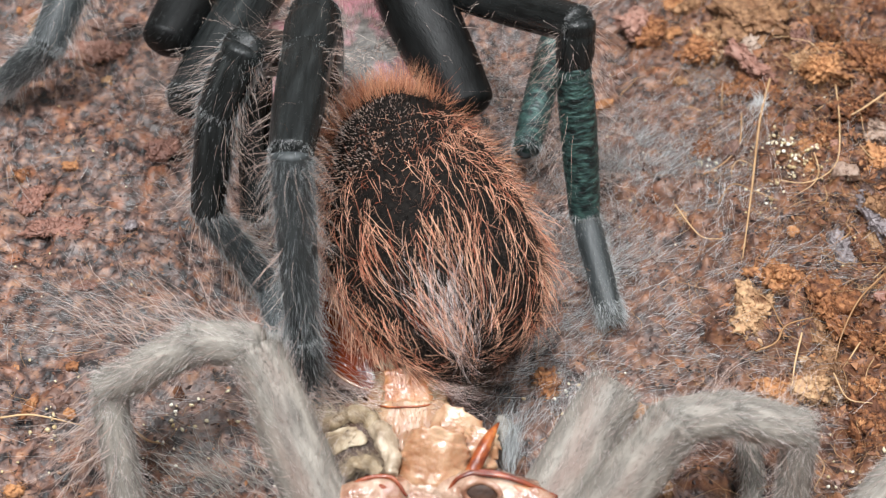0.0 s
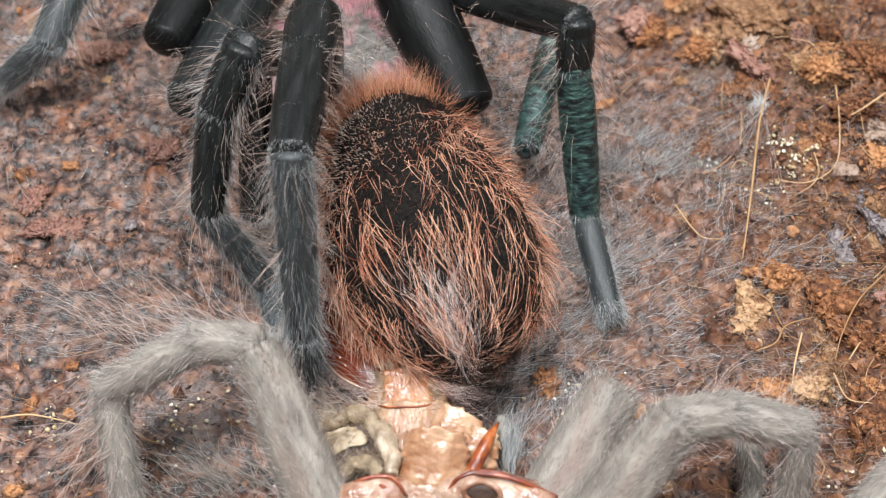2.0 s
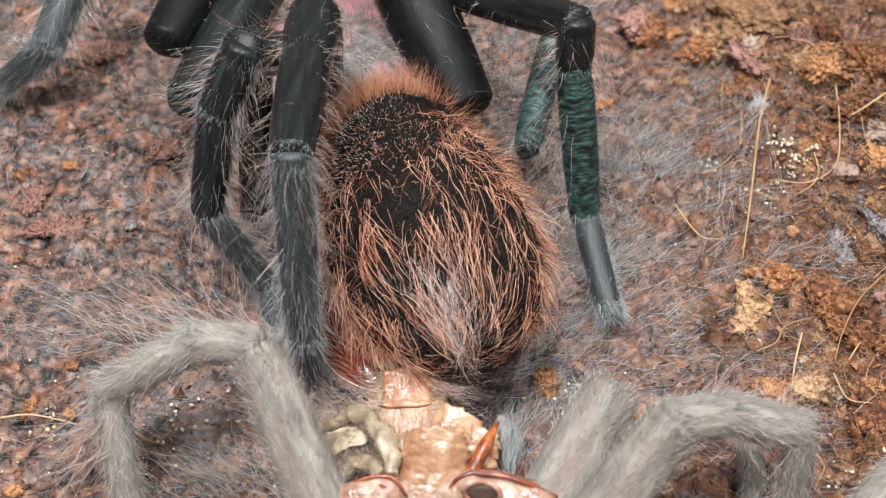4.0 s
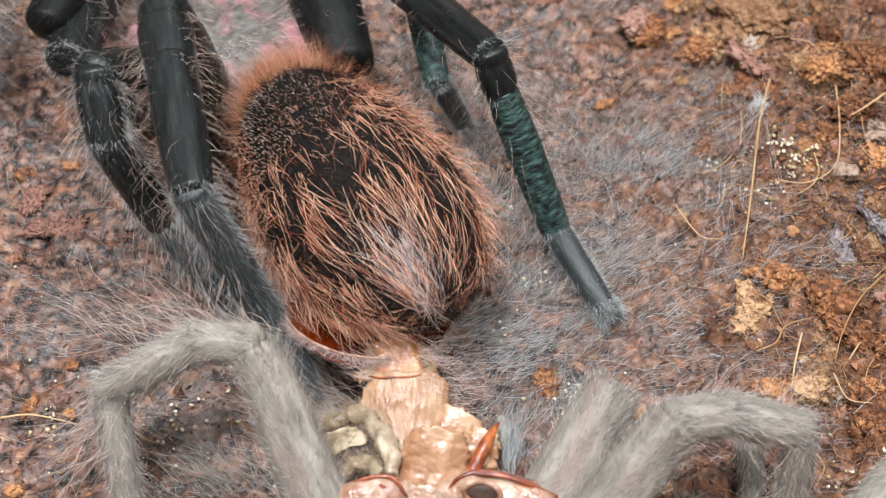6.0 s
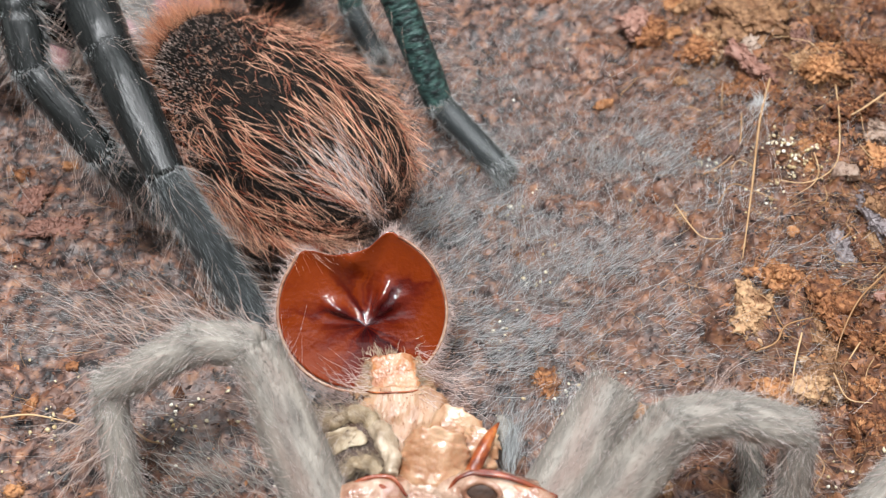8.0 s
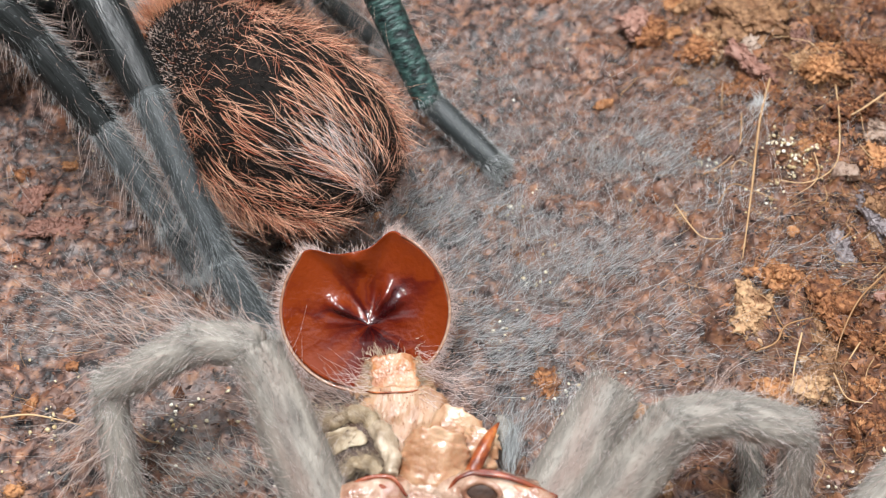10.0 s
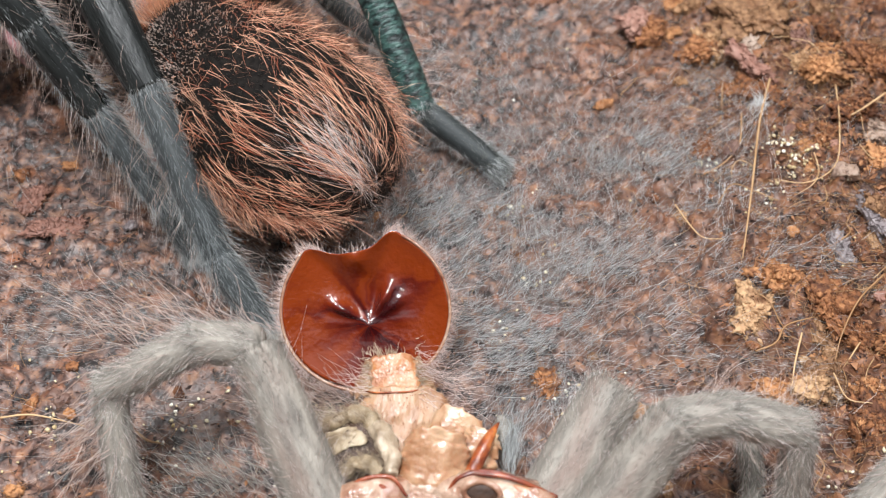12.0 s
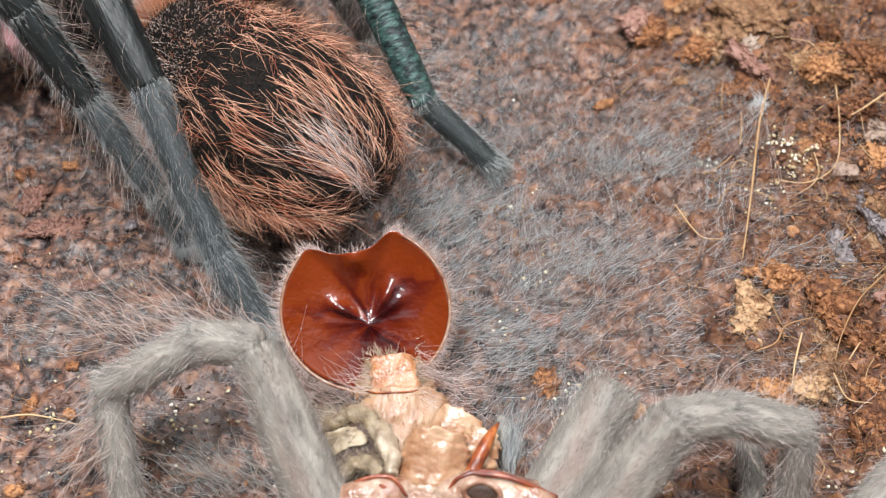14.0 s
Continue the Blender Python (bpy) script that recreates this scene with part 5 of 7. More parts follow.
    # grey legs
    legs = (
        ("femur", (-7.8, -31.1, 5.0), (-13.2, -20.7, 13.0), 2.3, 1.8, 1), ("patella", (-13.4, -20.2, 13.4), (-17.6, -19.5, 12.8), 1.55, 1.45, 1), ("tibia", (-17.4, -19.4, 13.0), (-24.7, -21.4, 9.6), 1.45, 1.3, 1), ("metatarsus", (-24.5, -21.5, 9.4), (-23.3, -27.7, 1.6), 1.25, 1.1, 1),
        ("femur", (6.5, -30.4, 4.5), (12.4, -21.2, 8.6), 2.5, 2.1, 0), ("femur", (9.8, -31.3, 5.0), (15.9, -25.7, 11.6), 2.2, 1.9, 0), ("patella", (15.8, -25.6, 11.8), (19.9, -25.0, 12.0), 1.6, 1.5, 1), ("tibia", (19.8, -25.0, 12.0), (25.2, -25.5, 10.6), 1.5, 1.4, 1), ("metatarsus", (25.1, -25.7, 10.4), (25.5, -28.4, 2.0), 1.2, 1.0, 1),
        ("tarsus", (23.4, -21.6, 3.4), (23.7, -25.9, 1.2), 0.8, 0.7, 0), ("tarsus", (34.5, -24.8, 4.0), (31.7, -27.0, 1.6), 1.5, 1.4, 0),
    )
    for name, a, b, r0, r1, long in legs:
        at, length = aim(a, b)
        coats = [("fuzz", int(330 * length), 0.65, 0.018, 1.1, GREY_HAIR, 0.0, 1.0), ("loose_fuzz", int(45 * length), 1.3, 0.014, 0.8, PALE_HAIR, 0.0, 1.0)]
        if long:
            coats.append(("bristle", int(3.4 * length), 4.2, 0.018, 0.5, BRISTLE, 0.1, 0.95))
        leg_piece(name, length, r0, r1, SHED_GREY, skin, at, coats, "dull grey fuzzy shed leg piece")
    tuft("leg_hair", (-19.1, -17.4, 11.0), (-0.85, 0.55, 0.15), 80, (3.5, 0.8, 1.0), 7.5, BRISTLE, skin, 0.028, 0.25)
    tuft("leg_hair", (-24.9, -22.2, 7.0), (-0.6, -0.5, -0.2), 50, (0.7, 1.5, 1.5), 6.0, BRISTLE, skin, 0.04, 0.25)
    tuft("leg_hair", (24.5, -22.5, 9.0), (0.3, 0.9, 0.2), 40, (2.5, 0.6, 0.8), 4.0, BRISTLE, skin, 0.022, 0.3)
    tuft("loose_hair", (-17.5, -24.7, 1.2), (-0.6, 0.4, 0.3), 260, (4.0, 1.8, 0.5), 4.5, GREY_HAIR, skin, 0.02, 0.3)
    return skin, shell, neck


def aim_face(at, normal, roll):
    """The pose of a sheet at a point: its z along normal, its x level, then rolled."""
    z = Vector(normal).normalized()
    x = Vector((0, 1, 0)).cross(z).normalized()
    y = z.cross(x)
    m = Matrix((x, y, z)).transposed().to_4x4()
    return Matrix.Translation(Vector(at) * MM) @ m @ pose(0, 0, 0, 0, 0, roll)


build_ground()
build_walls()
build_litter()
build_bits()
build_fibres()
build_fine_fibres()
shed_skin, carapace, neck_plate = build_shed_skin()
spider = thing("tarantula", mm(0, 0, 0), "black tarantula with orange-haired abdomen and green-sheened legs", "tarantula")
build_abdomen(spider)
build_front(spider)
legs = build_legs(spider)


# ---------------------------------------------------------------- what moves
def motions():
    """The tarantula pulls off its old skin and walks away; the loose carapace is tugged along and falls back."""
    walk(spider, [
        (0, mm(-1.39, -5, -0.03, 0, 0, 15.45)),
        (3.2, mm(-1.39, -5, -0.03, 0, 0, 15.45)),
        (4.8, mm(-1.39, -5, -0.03, 0, 0, 15.45)),
        (5.3, mm(-2.15, -4.13, -0.04, 0, 0, 21.2)),
        (5.5, mm(-4.05, -3.18, 0.25, 0, 0, 22.63)),
        (5.7, mm(-6.43, -2.58, 0.79, 0, 0, 27.37)),
        (5.9, mm(-6.77, -2.97, 1.23, 0, 0, 28.39)),
        (6.1, mm(-8.15, -1.72, 1.73, 0, 0, 32.15)),
        (6.3, mm(-9.21, -0.52, 2.18, 0, 0, 33.77)),
        (6.5, mm(-9.6, -0.39, 2.45, 0, 0, 33.89)),
        (6.7, mm(-12.17, 2.31, 2.58, 0, 0, 36.43)),
        (6.9, mm(-12.17, 2.31, 2.58, 0, 0, 36.43)),
        (7.1, mm(-12.17, 2.31, 2.58, 0, 0, 36.43)),
        (7.3, mm(-12.17, 2.31, 2.58, 0, 0, 36.43)),
        (7.5, mm(-12.2, 2.24, 2.59, 0, 0, 36.66)),
        (7.7, mm(-12.24, 2.17, 2.6, 0, 0, 36.89)),
        (8, mm(-14.29, 4.5, 2.58, 0, 0, 41.47)),
        (8.2, mm(-15.65, 6.05, 2.56, 0, 0, 44.53)),
        (9.2, mm(-15.47, 6.72, 2.58, 0, 0, 44.06)),
        (10.3, mm(-15.47, 6.72, 2.58, 0, 0, 44.06)),
        (11, mm(-15.53, 6.75, 2.58, 0, 0, 44.17)),
        (11.5, mm(-15.57, 6.77, 2.59, 0, 0, 44.25)),
        (12.5, mm(-15.66, 6.8, 2.6, 0, 0, 44.41)),
        (14, mm(-15.8, 6.86, 2.62, 0, 0, 44.64))])
    walk(legs['hind_left'][0], [
        (0, mm(-4.94, 19.7, 7.39, -19.74, -7.29, 155.7)),
        (3.2, mm(-4.94, 19.7, 7.39, -19.74, -7.32, 155.66)),
        (4.8, mm(-5.09, 19.7, 7.51, -19.66, -8.62, 154.05)),
        (5.3, mm(-5.1, 19.36, 8.68, -24.89, -13.46, 142.06)),
        (5.5, mm(-5.42, 18.2, 10.1, -29.64, -10.93, 143.94)),
        (5.7, mm(-5.37, 17.77, 10.52, -27.49, 4.49, 158.05)),
        (5.9, mm(-5.59, 18.38, 9.55, -26.23, 8.15, 161.53)),
        (6.1, mm(-4.65, 19.18, 6.36, -15.48, 8.76, 158.54)),
        (6.3, mm(-4.77, 19.04, 6.25, -14.67, 8.15, 156.15)),
        (6.5, mm(-4.8, 19.52, 5.54, -14.97, 9.27, 157.43)),
        (6.7, mm(-4.7, 18.84, 5.91, -21.21, 1.35, 145.19)),
        (6.9, mm(-4.84, 19.17, 5.95, -21.92, -1.13, 142.2)),
        (7.1, mm(-4.87, 19.19, 6.01, -22.11, -1.61, 141.63)),
        (7.3, mm(-4.9, 19.17, 6.07, -22.24, -1.96, 141.21)),
        (7.5, mm(-4.91, 19.18, 6.09, -21.93, -3.03, 139.68)),
        (7.7, mm(-5.03, 19.36, 6.12, -21.52, -5.53, 136.42)),
        (8, mm(-4.97, 19.02, 6.46, -22.79, -12.99, 122.42)),
        (8.2, mm(-4.9, 18.73, 6.67, -21.27, -19.39, 110.42)),
        (9.2, mm(-4.89, 19.14, 5.63, -11.35, -0.9, 134.85)),
        (10.3, mm(-5.03, 19.05, 7.62, 0.82, 2.44, 138.87)),
        (11, mm(-5.04, 19.03, 8.03, -0.09, 1.89, 138.1)),
        (11.5, mm(-5.04, 19.03, 8.03, -0.16, 1.65, 137.74)),
        (12.5, mm(-5.01, 19.02, 8.23, 0.16, 0.71, 136.45)),
        (14, mm(-5, 19, 8.22, 0.09, 0.05, 135.41))])
    walk(legs['hind_left'][1], [
        (0, mm(-5.36, 14.74, 20.35, 84.85, 1.96, -17.8)),
        (3.2, mm(-5.36, 14.74, 20.35, 84.85, 1.96, -17.8)),
        (4.8, mm(-5.38, 14.64, 20.44, 84.77, 1.94, -17.78)),
        (5.3, mm(-6.38, 12.95, 20.93, 83.47, -4.13, -16.21)),
        (5.5, mm(-7.62, 11.3, 21.95, 87.78, -5.31, -16.21)),
        (5.7, mm(-8.66, 12.19, 22.81, 96.32, -6.63, -19.33)),
        (5.9, mm(-9.21, 13.11, 21.88, 96.88, -8.44, -18.11)),
        (6.1, mm(-7.9, 16.47, 19.58, 106.66, -8.59, -21.68)),
        (6.3, mm(-7.93, 16.6, 19.55, 115.15, -7.15, -25.09)),
        (6.5, mm(-8.17, 17.04, 18.78, 108.7, -10.13, -21.47)),
        (6.7, mm(-7.82, 14.89, 18.85, 110.65, -12.86, -20.49)),
        (6.9, mm(-7.81, 14.92, 18.83, 111.53, -12.67, -20.74)),
        (7.1, mm(-7.83, 14.87, 18.87, 112.27, -12.5, -20.97)),
        (7.3, mm(-7.85, 14.8, 18.91, 112.99, -12.33, -21.19)),
        (7.5, mm(-7.75, 14.79, 18.96, 113.73, -12.15, -21.64)),
        (7.7, mm(-7.63, 14.81, 18.98, 114.53, -11.98, -22.1)),
        (8, mm(-7.97, 13.71, 18.93, 114.37, -15.12, -22.51)),
        (8.2, mm(-8.13, 12.95, 18.87, 112.84, -15.65, -24.83)),
        (9.2, mm(-6.67, 17.06, 19.24, 119.61, -16.55, -23.12)),
        (10.3, mm(-5.34, 19.59, 21.5, 124.4, -17.85, -21.27)),
        (11, mm(-5.4, 19.32, 21.91, 123.51, -17.34, -22.11)),
        (11.5, mm(-5.36, 19.27, 21.92, 123.46, -17.35, -22.18)),
        (12.5, mm(-5.11, 19.17, 22.12, 121.09, -18.39, -20.83)),
        (14, mm(-4.99, 19.02, 22.11, 122.78, -18.01, -21.62))])
    walk(legs['hind_left'][2], [
        (0, mm(-7.03, 9.5, 20.85, 84.4, 0.8, -16.4)),
        (3.2, mm(-7.03, 9.49, 20.85, 84.4, 0.8, -16.4)),
        (4.8, mm(-7.04, 9.39, 20.94, 84.38, 0.78, -16.39)),
        (5.3, mm(-7.96, 7.69, 21.56, 84.76, -2.28, -18.46)),
        (5.5, mm(-9.18, 5.99, 22.17, 88.68, -6.28, -15.02)),
        (5.7, mm(-10.42, 6.96, 22.2, 94.76, -8.22, -17.36)),
        (5.9, mm(-10.83, 7.85, 21.23, 93.51, -9.88, -16.3)),
        (6.1, mm(-9.64, 11.47, 18.02, 108.03, -10.48, -19.28)),
        (6.3, mm(-9.79, 11.94, 17.21, 111.22, -12.71, -18.02)),
        (6.5, mm(-9.8, 12.06, 17.03, 112.31, -13.52, -17.07)),
        (6.7, mm(-9.22, 9.89, 16.95, 114.75, -14.3, -18.58)),
        (6.9, mm(-9.22, 9.95, 16.85, 114.8, -14.34, -18.52)),
        (7.1, mm(-9.24, 9.93, 16.82, 114.79, -14.38, -18.46)),
        (7.3, mm(-9.26, 9.89, 16.8, 114.76, -14.43, -18.4)),
        (7.5, mm(-9.18, 9.91, 16.78, 114.73, -14.48, -18.56)),
        (7.7, mm(-9.09, 9.97, 16.73, 114.69, -14.53, -18.72)),
        (8, mm(-9.34, 8.83, 16.73, 114.39, -16.77, -20.21)),
        (8.2, mm(-9.74, 8.07, 16.81, 115.28, -18.33, -21.04)),
        (9.2, mm(-7.85, 12.33, 16.62, 107.15, -20.7, -17.02)),
        (10.3, mm(-6.1, 14.98, 18.52, 125.56, -17.15, -22.27)),
        (11, mm(-6.29, 14.7, 18.99, 124.5, -17.27, -22.2)),
        (11.5, mm(-6.26, 14.64, 19, 124.41, -17.28, -22.27)),
        (12.5, mm(-5.96, 14.41, 19.4, 123.15, -17.49, -22.13)),
        (14, mm(-5.84, 14.35, 19.26, 123.35, -17.48, -22.38))])
    walk(legs['hind_left'][3], [
        (0, mm(-10.36, -1.88, 22.01, 157.65, -0.17, -15.24)),
        (3.2, mm(-10.36, -1.88, 22.01, 157.65, -0.17, -15.24)),
        (4.8, mm(-10.37, -1.98, 22.1, 157.87, -0.15, -15.26)),
        (5.3, mm(-11.76, -3.55, 22.64, 165.86, -2.46, -18.24)),
        (5.5, mm(-12.3, -5.51, 22.44, 170.26, -6.09, -15.26)),
        (5.7, mm(-13.83, -4.42, 21.22, 166.48, -13.59, -10.46)),
        (5.9, mm(-14.05, -3.61, 20.51, 165.63, -15.09, -9.46)),
        (6.1, mm(-12.74, 0.56, 14.39, 161.69, -16.13, -11.78)),
        (6.3, mm(-12.33, 1.09, 13.01, 156.99, -16.62, -12.73)),
        (6.5, mm(-12.02, 1.21, 12.64, 155.37, -16.5, -13.01)),
        (6.7, mm(-11.5, -0.75, 12.12, 149.93, -17.14, -14.66)),
        (6.9, mm(-11.48, -0.69, 12.01, 149.88, -17.16, -14.63)),
        (7.1, mm(-11.48, -0.72, 11.98, 150.16, -17.14, -14.65)),
        (7.3, mm(-11.49, -0.77, 11.97, 150.5, -17.13, -14.67)),
        (7.5, mm(-11.44, -0.74, 11.96, 150.86, -17.11, -14.93)),
        (7.7, mm(-11.38, -0.68, 11.91, 151.06, -17.1, -15.16)),
        (8, mm(-11.76, -1.84, 12.02, 146.53, -18.11, -18.3)),
        (8.2, mm(-12.12, -2.55, 11.98, 143.09, -19, -20.05)),
        (9.2, mm(-9.99, 1.08, 13.33, 134.14, -16.51, -23.17)),
        (10.3, mm(-7.89, 5.23, 11.9, 127, -14.77, -25.57)),
        (11, mm(-8.15, 4.85, 12.54, 130.11, -14.48, -26.07)),
        (11.5, mm(-8.14, 4.78, 12.57, 130.22, -14.47, -26.17)),
        (12.5, mm(-7.9, 4.43, 13.19, 131.73, -13.61, -27.47)),
        (14, mm(-7.82, 4.39, 13.01, 131.43, -13.84, -27.4))])
    walk(legs['hind_left'][4], [
        (0, mm(-11.87, -7.58, 7.66, 174.81, 0.45, -15.99)),
        (3.2, mm(-11.87, -7.58, 7.66, 174.81, 0.45, -15.99)),
        (4.8, mm(-11.87, -7.63, 7.73, 174.83, 0.46, -15.99)),
        (5.3, mm(-12.33, -7.35, 7.61, 174.82, -0.85, -20.17)),
        (5.5, mm(-11.43, -8.47, 7.25, 174.3, -3.5, -18.41)),
        (5.7, mm(-11, -8.63, 6.57, 171.44, -9.93, -15.21)),
        (5.9, mm(-10.83, -8.04, 6.02, 169.61, -11.64, -14.04)),
        (6.1, mm(-9.73, -5.05, 0.23, 86.08, -21.36, -4.07)),
        (6.3, mm(-9.68, -5.73, -0.69, 89.01, -21.99, -4.71)),
        (6.5, mm(-9.57, -5.99, -0.89, 90.03, -22.51, -3.98)),
        (6.7, mm(-9.64, -9.28, -0.72, 92.21, -23.28, -5.27)),
        (6.9, mm(-9.61, -9.23, -0.82, 91.87, -23.32, -5.19)),
        (7.1, mm(-9.6, -9.2, -0.89, 91.68, -23.34, -5.15)),
        (7.3, mm(-9.58, -9.17, -0.94, 91.53, -23.36, -5.12)),
        (7.5, mm(-9.53, -9.08, -1, 91.39, -23.38, -5.32)),
        (7.7, mm(-9.48, -8.98, -1.07, 91.2, -23.41, -5.5)),
        (8, mm(-10.63, -11.24, -0.29, 99.02, -23.85, -9.33)),
        (8.2, mm(-11.52, -12.7, 0.24, 105.39, -23.54, -12.93)),
        (9.2, mm(-11.55, -10.35, 2.98, 128.1, -19.29, -19.16)),
        (10.3, mm(-11.09, -6.97, 2.87, 129.8, -20.26, -17.7)),
        (11, mm(-11.12, -6.92, 2.86, 129.54, -20.56, -17.36)),
        (11.5, mm(-11.12, -6.96, 2.86, 129.63, -20.55, -17.44)),
        (12.5, mm(-11.09, -6.98, 3.13, 130.4, -20.42, -17.8)),
        (14, mm(-10.99, -7.08, 3.03, 130.3, -20.23, -18.33))])
    walk(legs['third_left'][0], [
        (0, mm(-5.15, 22.75, 9.39, 39.77, 31.1, -61.98)),
        (3.2, mm(-5.15, 22.75, 9.39, 39.77, 31.09, -61.96)),
        (4.8, mm(-5.28, 22.8, 9.37, 39.99, 30.59, -60.79)),
        (5.3, mm(-4.99, 23.31, 9, 49.65, 26.77, -58.57)),
        (5.5, mm(-5.24, 22.88, 8.93, 45.97, 30.9, -68.69)),
        (5.7, mm(-5.19, 22.39, 8.81, 44.04, 31.16, -74.04)),
        (5.9, mm(-5.49, 22.76, 8.29, 45.63, 29.55, -71.4)),
        (6.1, mm(-5.58, 22.31, 8.08, 48.68, 24.45, -65.32)),
        (6.3, mm(-5.3, 22.55, 7.25, 55.61, 17.93, -56.68)),
        (6.5, mm(-5.52, 22.85, 7, 56.74, 14.65, -52.22)),
        (6.7, mm(-5.68, 21.65, 7.21, 61.44, 5.16, -42.68)),
        (6.9, mm(-5.01, 22.91, 6.52, 51.17, 14.22, -54.19)),
        (7.1, mm(-4.54, 23.32, 5.84, -1.83, 37.73, -147.87)),
        (7.3, mm(-4.88, 23.11, 6.35, 9.23, 39.72, -124.86)),
        (7.5, mm(-4.66, 23.34, 6.05, 24.39, 36.8, -100.82)),
        (7.7, mm(-4.74, 23.57, 5.97, 23.87, 36.8, -101.06)),
        (8, mm(-4.84, 23.12, 6.33, 25.53, 34.1, -96.02)),
        (8.2, mm(-5.01, 22.63, 6.8, 38.86, 16.94, -66.02)),
        (9.2, mm(-4.61, 23.25, 6.08, 30.11, 35.04, -101.59)),
        (10.3, mm(-4.65, 23.24, 6.08, 10.82, 39.62, -128.88)),
        (11, mm(-4.88, 23.08, 6.37, 1.44, 39.35, -143.63)),
        (11.5, mm(-4.81, 23.13, 6.26, 0.41, 39.27, -144.67)),
        (12.5, mm(-4.67, 23.19, 5.96, -18.38, 27.56, 174.48)),
        (14, mm(-4.75, 23.14, 6.09, -18.67, 26.92, 173.01))])
    walk(legs['third_left'][1], [
        (0, mm(-11.76, 11.36, 20.9, 144.97, 17.09, -37.15)),
        (3.2, mm(-11.76, 11.36, 20.9, 144.97, 17.09, -37.15)),
        (4.8, mm(-11.76, 11.36, 20.9, 144.7, 17.04, -37.08)),
        (5.3, mm(-13.7, 12.02, 19.11, 119.85, 1.93, -23.52)),
        (5.5, mm(-14.69, 12.5, 19.36, 135.44, 0.57, -23.31)),
        (5.7, mm(-15.09, 12.79, 19.57, 135.41, -2.23, -24.69)),
        (5.9, mm(-15.41, 13.06, 18.93, 128.81, -4.96, -22.4)),
        (6.1, mm(-15.52, 12.48, 18.59, 147.31, -6.52, -24.24)),
        (6.3, mm(-15.69, 12.08, 16.65, 157.16, -7.02, -25.26)),
        (6.5, mm(-15.59, 11.97, 16.28, 151.98, -7.42, -24.88)),
        (6.7, mm(-15.54, 9.85, 15.54, 148.43, -11.14, -22.73)),
        (6.9, mm(-14.48, 12.75, 17.15, 148.72, -7.59, -27.2)),
        (7.1, mm(-13.3, 17.16, 19.66, 127.57, -10.15, -24)),
        (7.3, mm(-13.48, 15.66, 19.62, 133.24, -4.25, -31.3)),
        (7.5, mm(-13.55, 15.33, 18.8, 115.56, -5.44, -30.08)),
        (7.7, mm(-13.52, 15.53, 18.77, 115.84, -5.69, -30)),
        (8, mm(-13.26, 15.11, 19.4, 130.06, -8.24, -31.44)),
        (8.2, mm(-13.42, 14.54, 19.83, 137.24, -10.91, -31.12)),
        (9.2, mm(-14.95, 16.5, 18.47, 154.53, -25.62, -8.84)),
        (10.3, mm(-14.08, 16.78, 19.31, 133.88, -26.35, -7.48)),
        (11, mm(-14.06, 16.86, 19.89, 130.79, -26.03, -8.19)),
        (11.5, mm(-13.91, 16.83, 19.79, 134.36, -25.44, -9.34)),
        (12.5, mm(-12.84, 18.44, 20.67, 143.15, -24.17, -11.73)),
        (14, mm(-12.88, 18.49, 20.85, 137.59, -24.16, -11.98))])
    walk(legs['third_left'][2], [
        (0, mm(-14.59, 9.72, 16.78, 151.8, 6.7, -23.57)),
        (3.2, mm(-14.59, 9.72, 16.78, 151.8, 6.7, -23.57)),
        (4.8, mm(-14.6, 9.7, 16.79, 151.84, 6.68, -23.55)),
        (5.3, mm(-15.6, 7.88, 16.5, 148.94, 3.76, -25.74)),
        (5.5, mm(-16.18, 9.12, 15.61, 139.69, -5.05, -16.53)),
        (5.7, mm(-16.5, 9.37, 15.82, 155.86, -10.84, -14.05)),
        (5.9, mm(-16.71, 9.17, 15.66, 161.39, -14.26, -10.58)),
        (6.1, mm(-16.23, 9.69, 14.2, 167.89, -18.11, -8.97)),
        (6.3, mm(-16.02, 9.97, 11.83, 171.8, -21.7, -5.17)),
        (6.5, mm(-16.09, 9.47, 11.67, 173.52, -22.89, -3.37)),
        (6.7, mm(-15.81, 6.97, 11.13, 171.69, -24.81, -2.64)),
        (6.9, mm(-15.2, 10.04, 12.67, 166.79, -21.47, -8.19)),
        (7.1, mm(-14.48, 13.12, 16.51, 122.47, -18.89, -12.13)),
        (7.3, mm(-15.26, 12.23, 16.01, 120.16, -20.94, -9.02)),
        (7.5, mm(-15.74, 11.11, 16.54, 127.83, -19.87, -10.88)),
        (7.7, mm(-15.69, 11.32, 16.49, 128.51, -19.81, -11.2)),
        (8, mm(-14.95, 11.42, 16.04, 126.92, -24, -9.09)),
        (8.2, mm(-14.65, 11.09, 16.02, 130.75, -25.54, -9.44)),
        (9.2, mm(-13.26, 13.95, 14.18, 149.68, -23.36, -12.76)),
        (10.3, mm(-12.97, 12.8, 16.04, 132.48, -23.51, -12.51)),
        (11, mm(-13.14, 12.7, 16.8, 137.28, -23.35, -12.89)),
        (11.5, mm(-12.96, 12.86, 16.47, 137.85, -22.95, -13.62)),
        (12.5, mm(-11.79, 15, 16.82, 142.56, -20.84, -17.16)),
        (14, mm(-12.06, 14.69, 17.31, 140.66, -21.07, -17.03))])
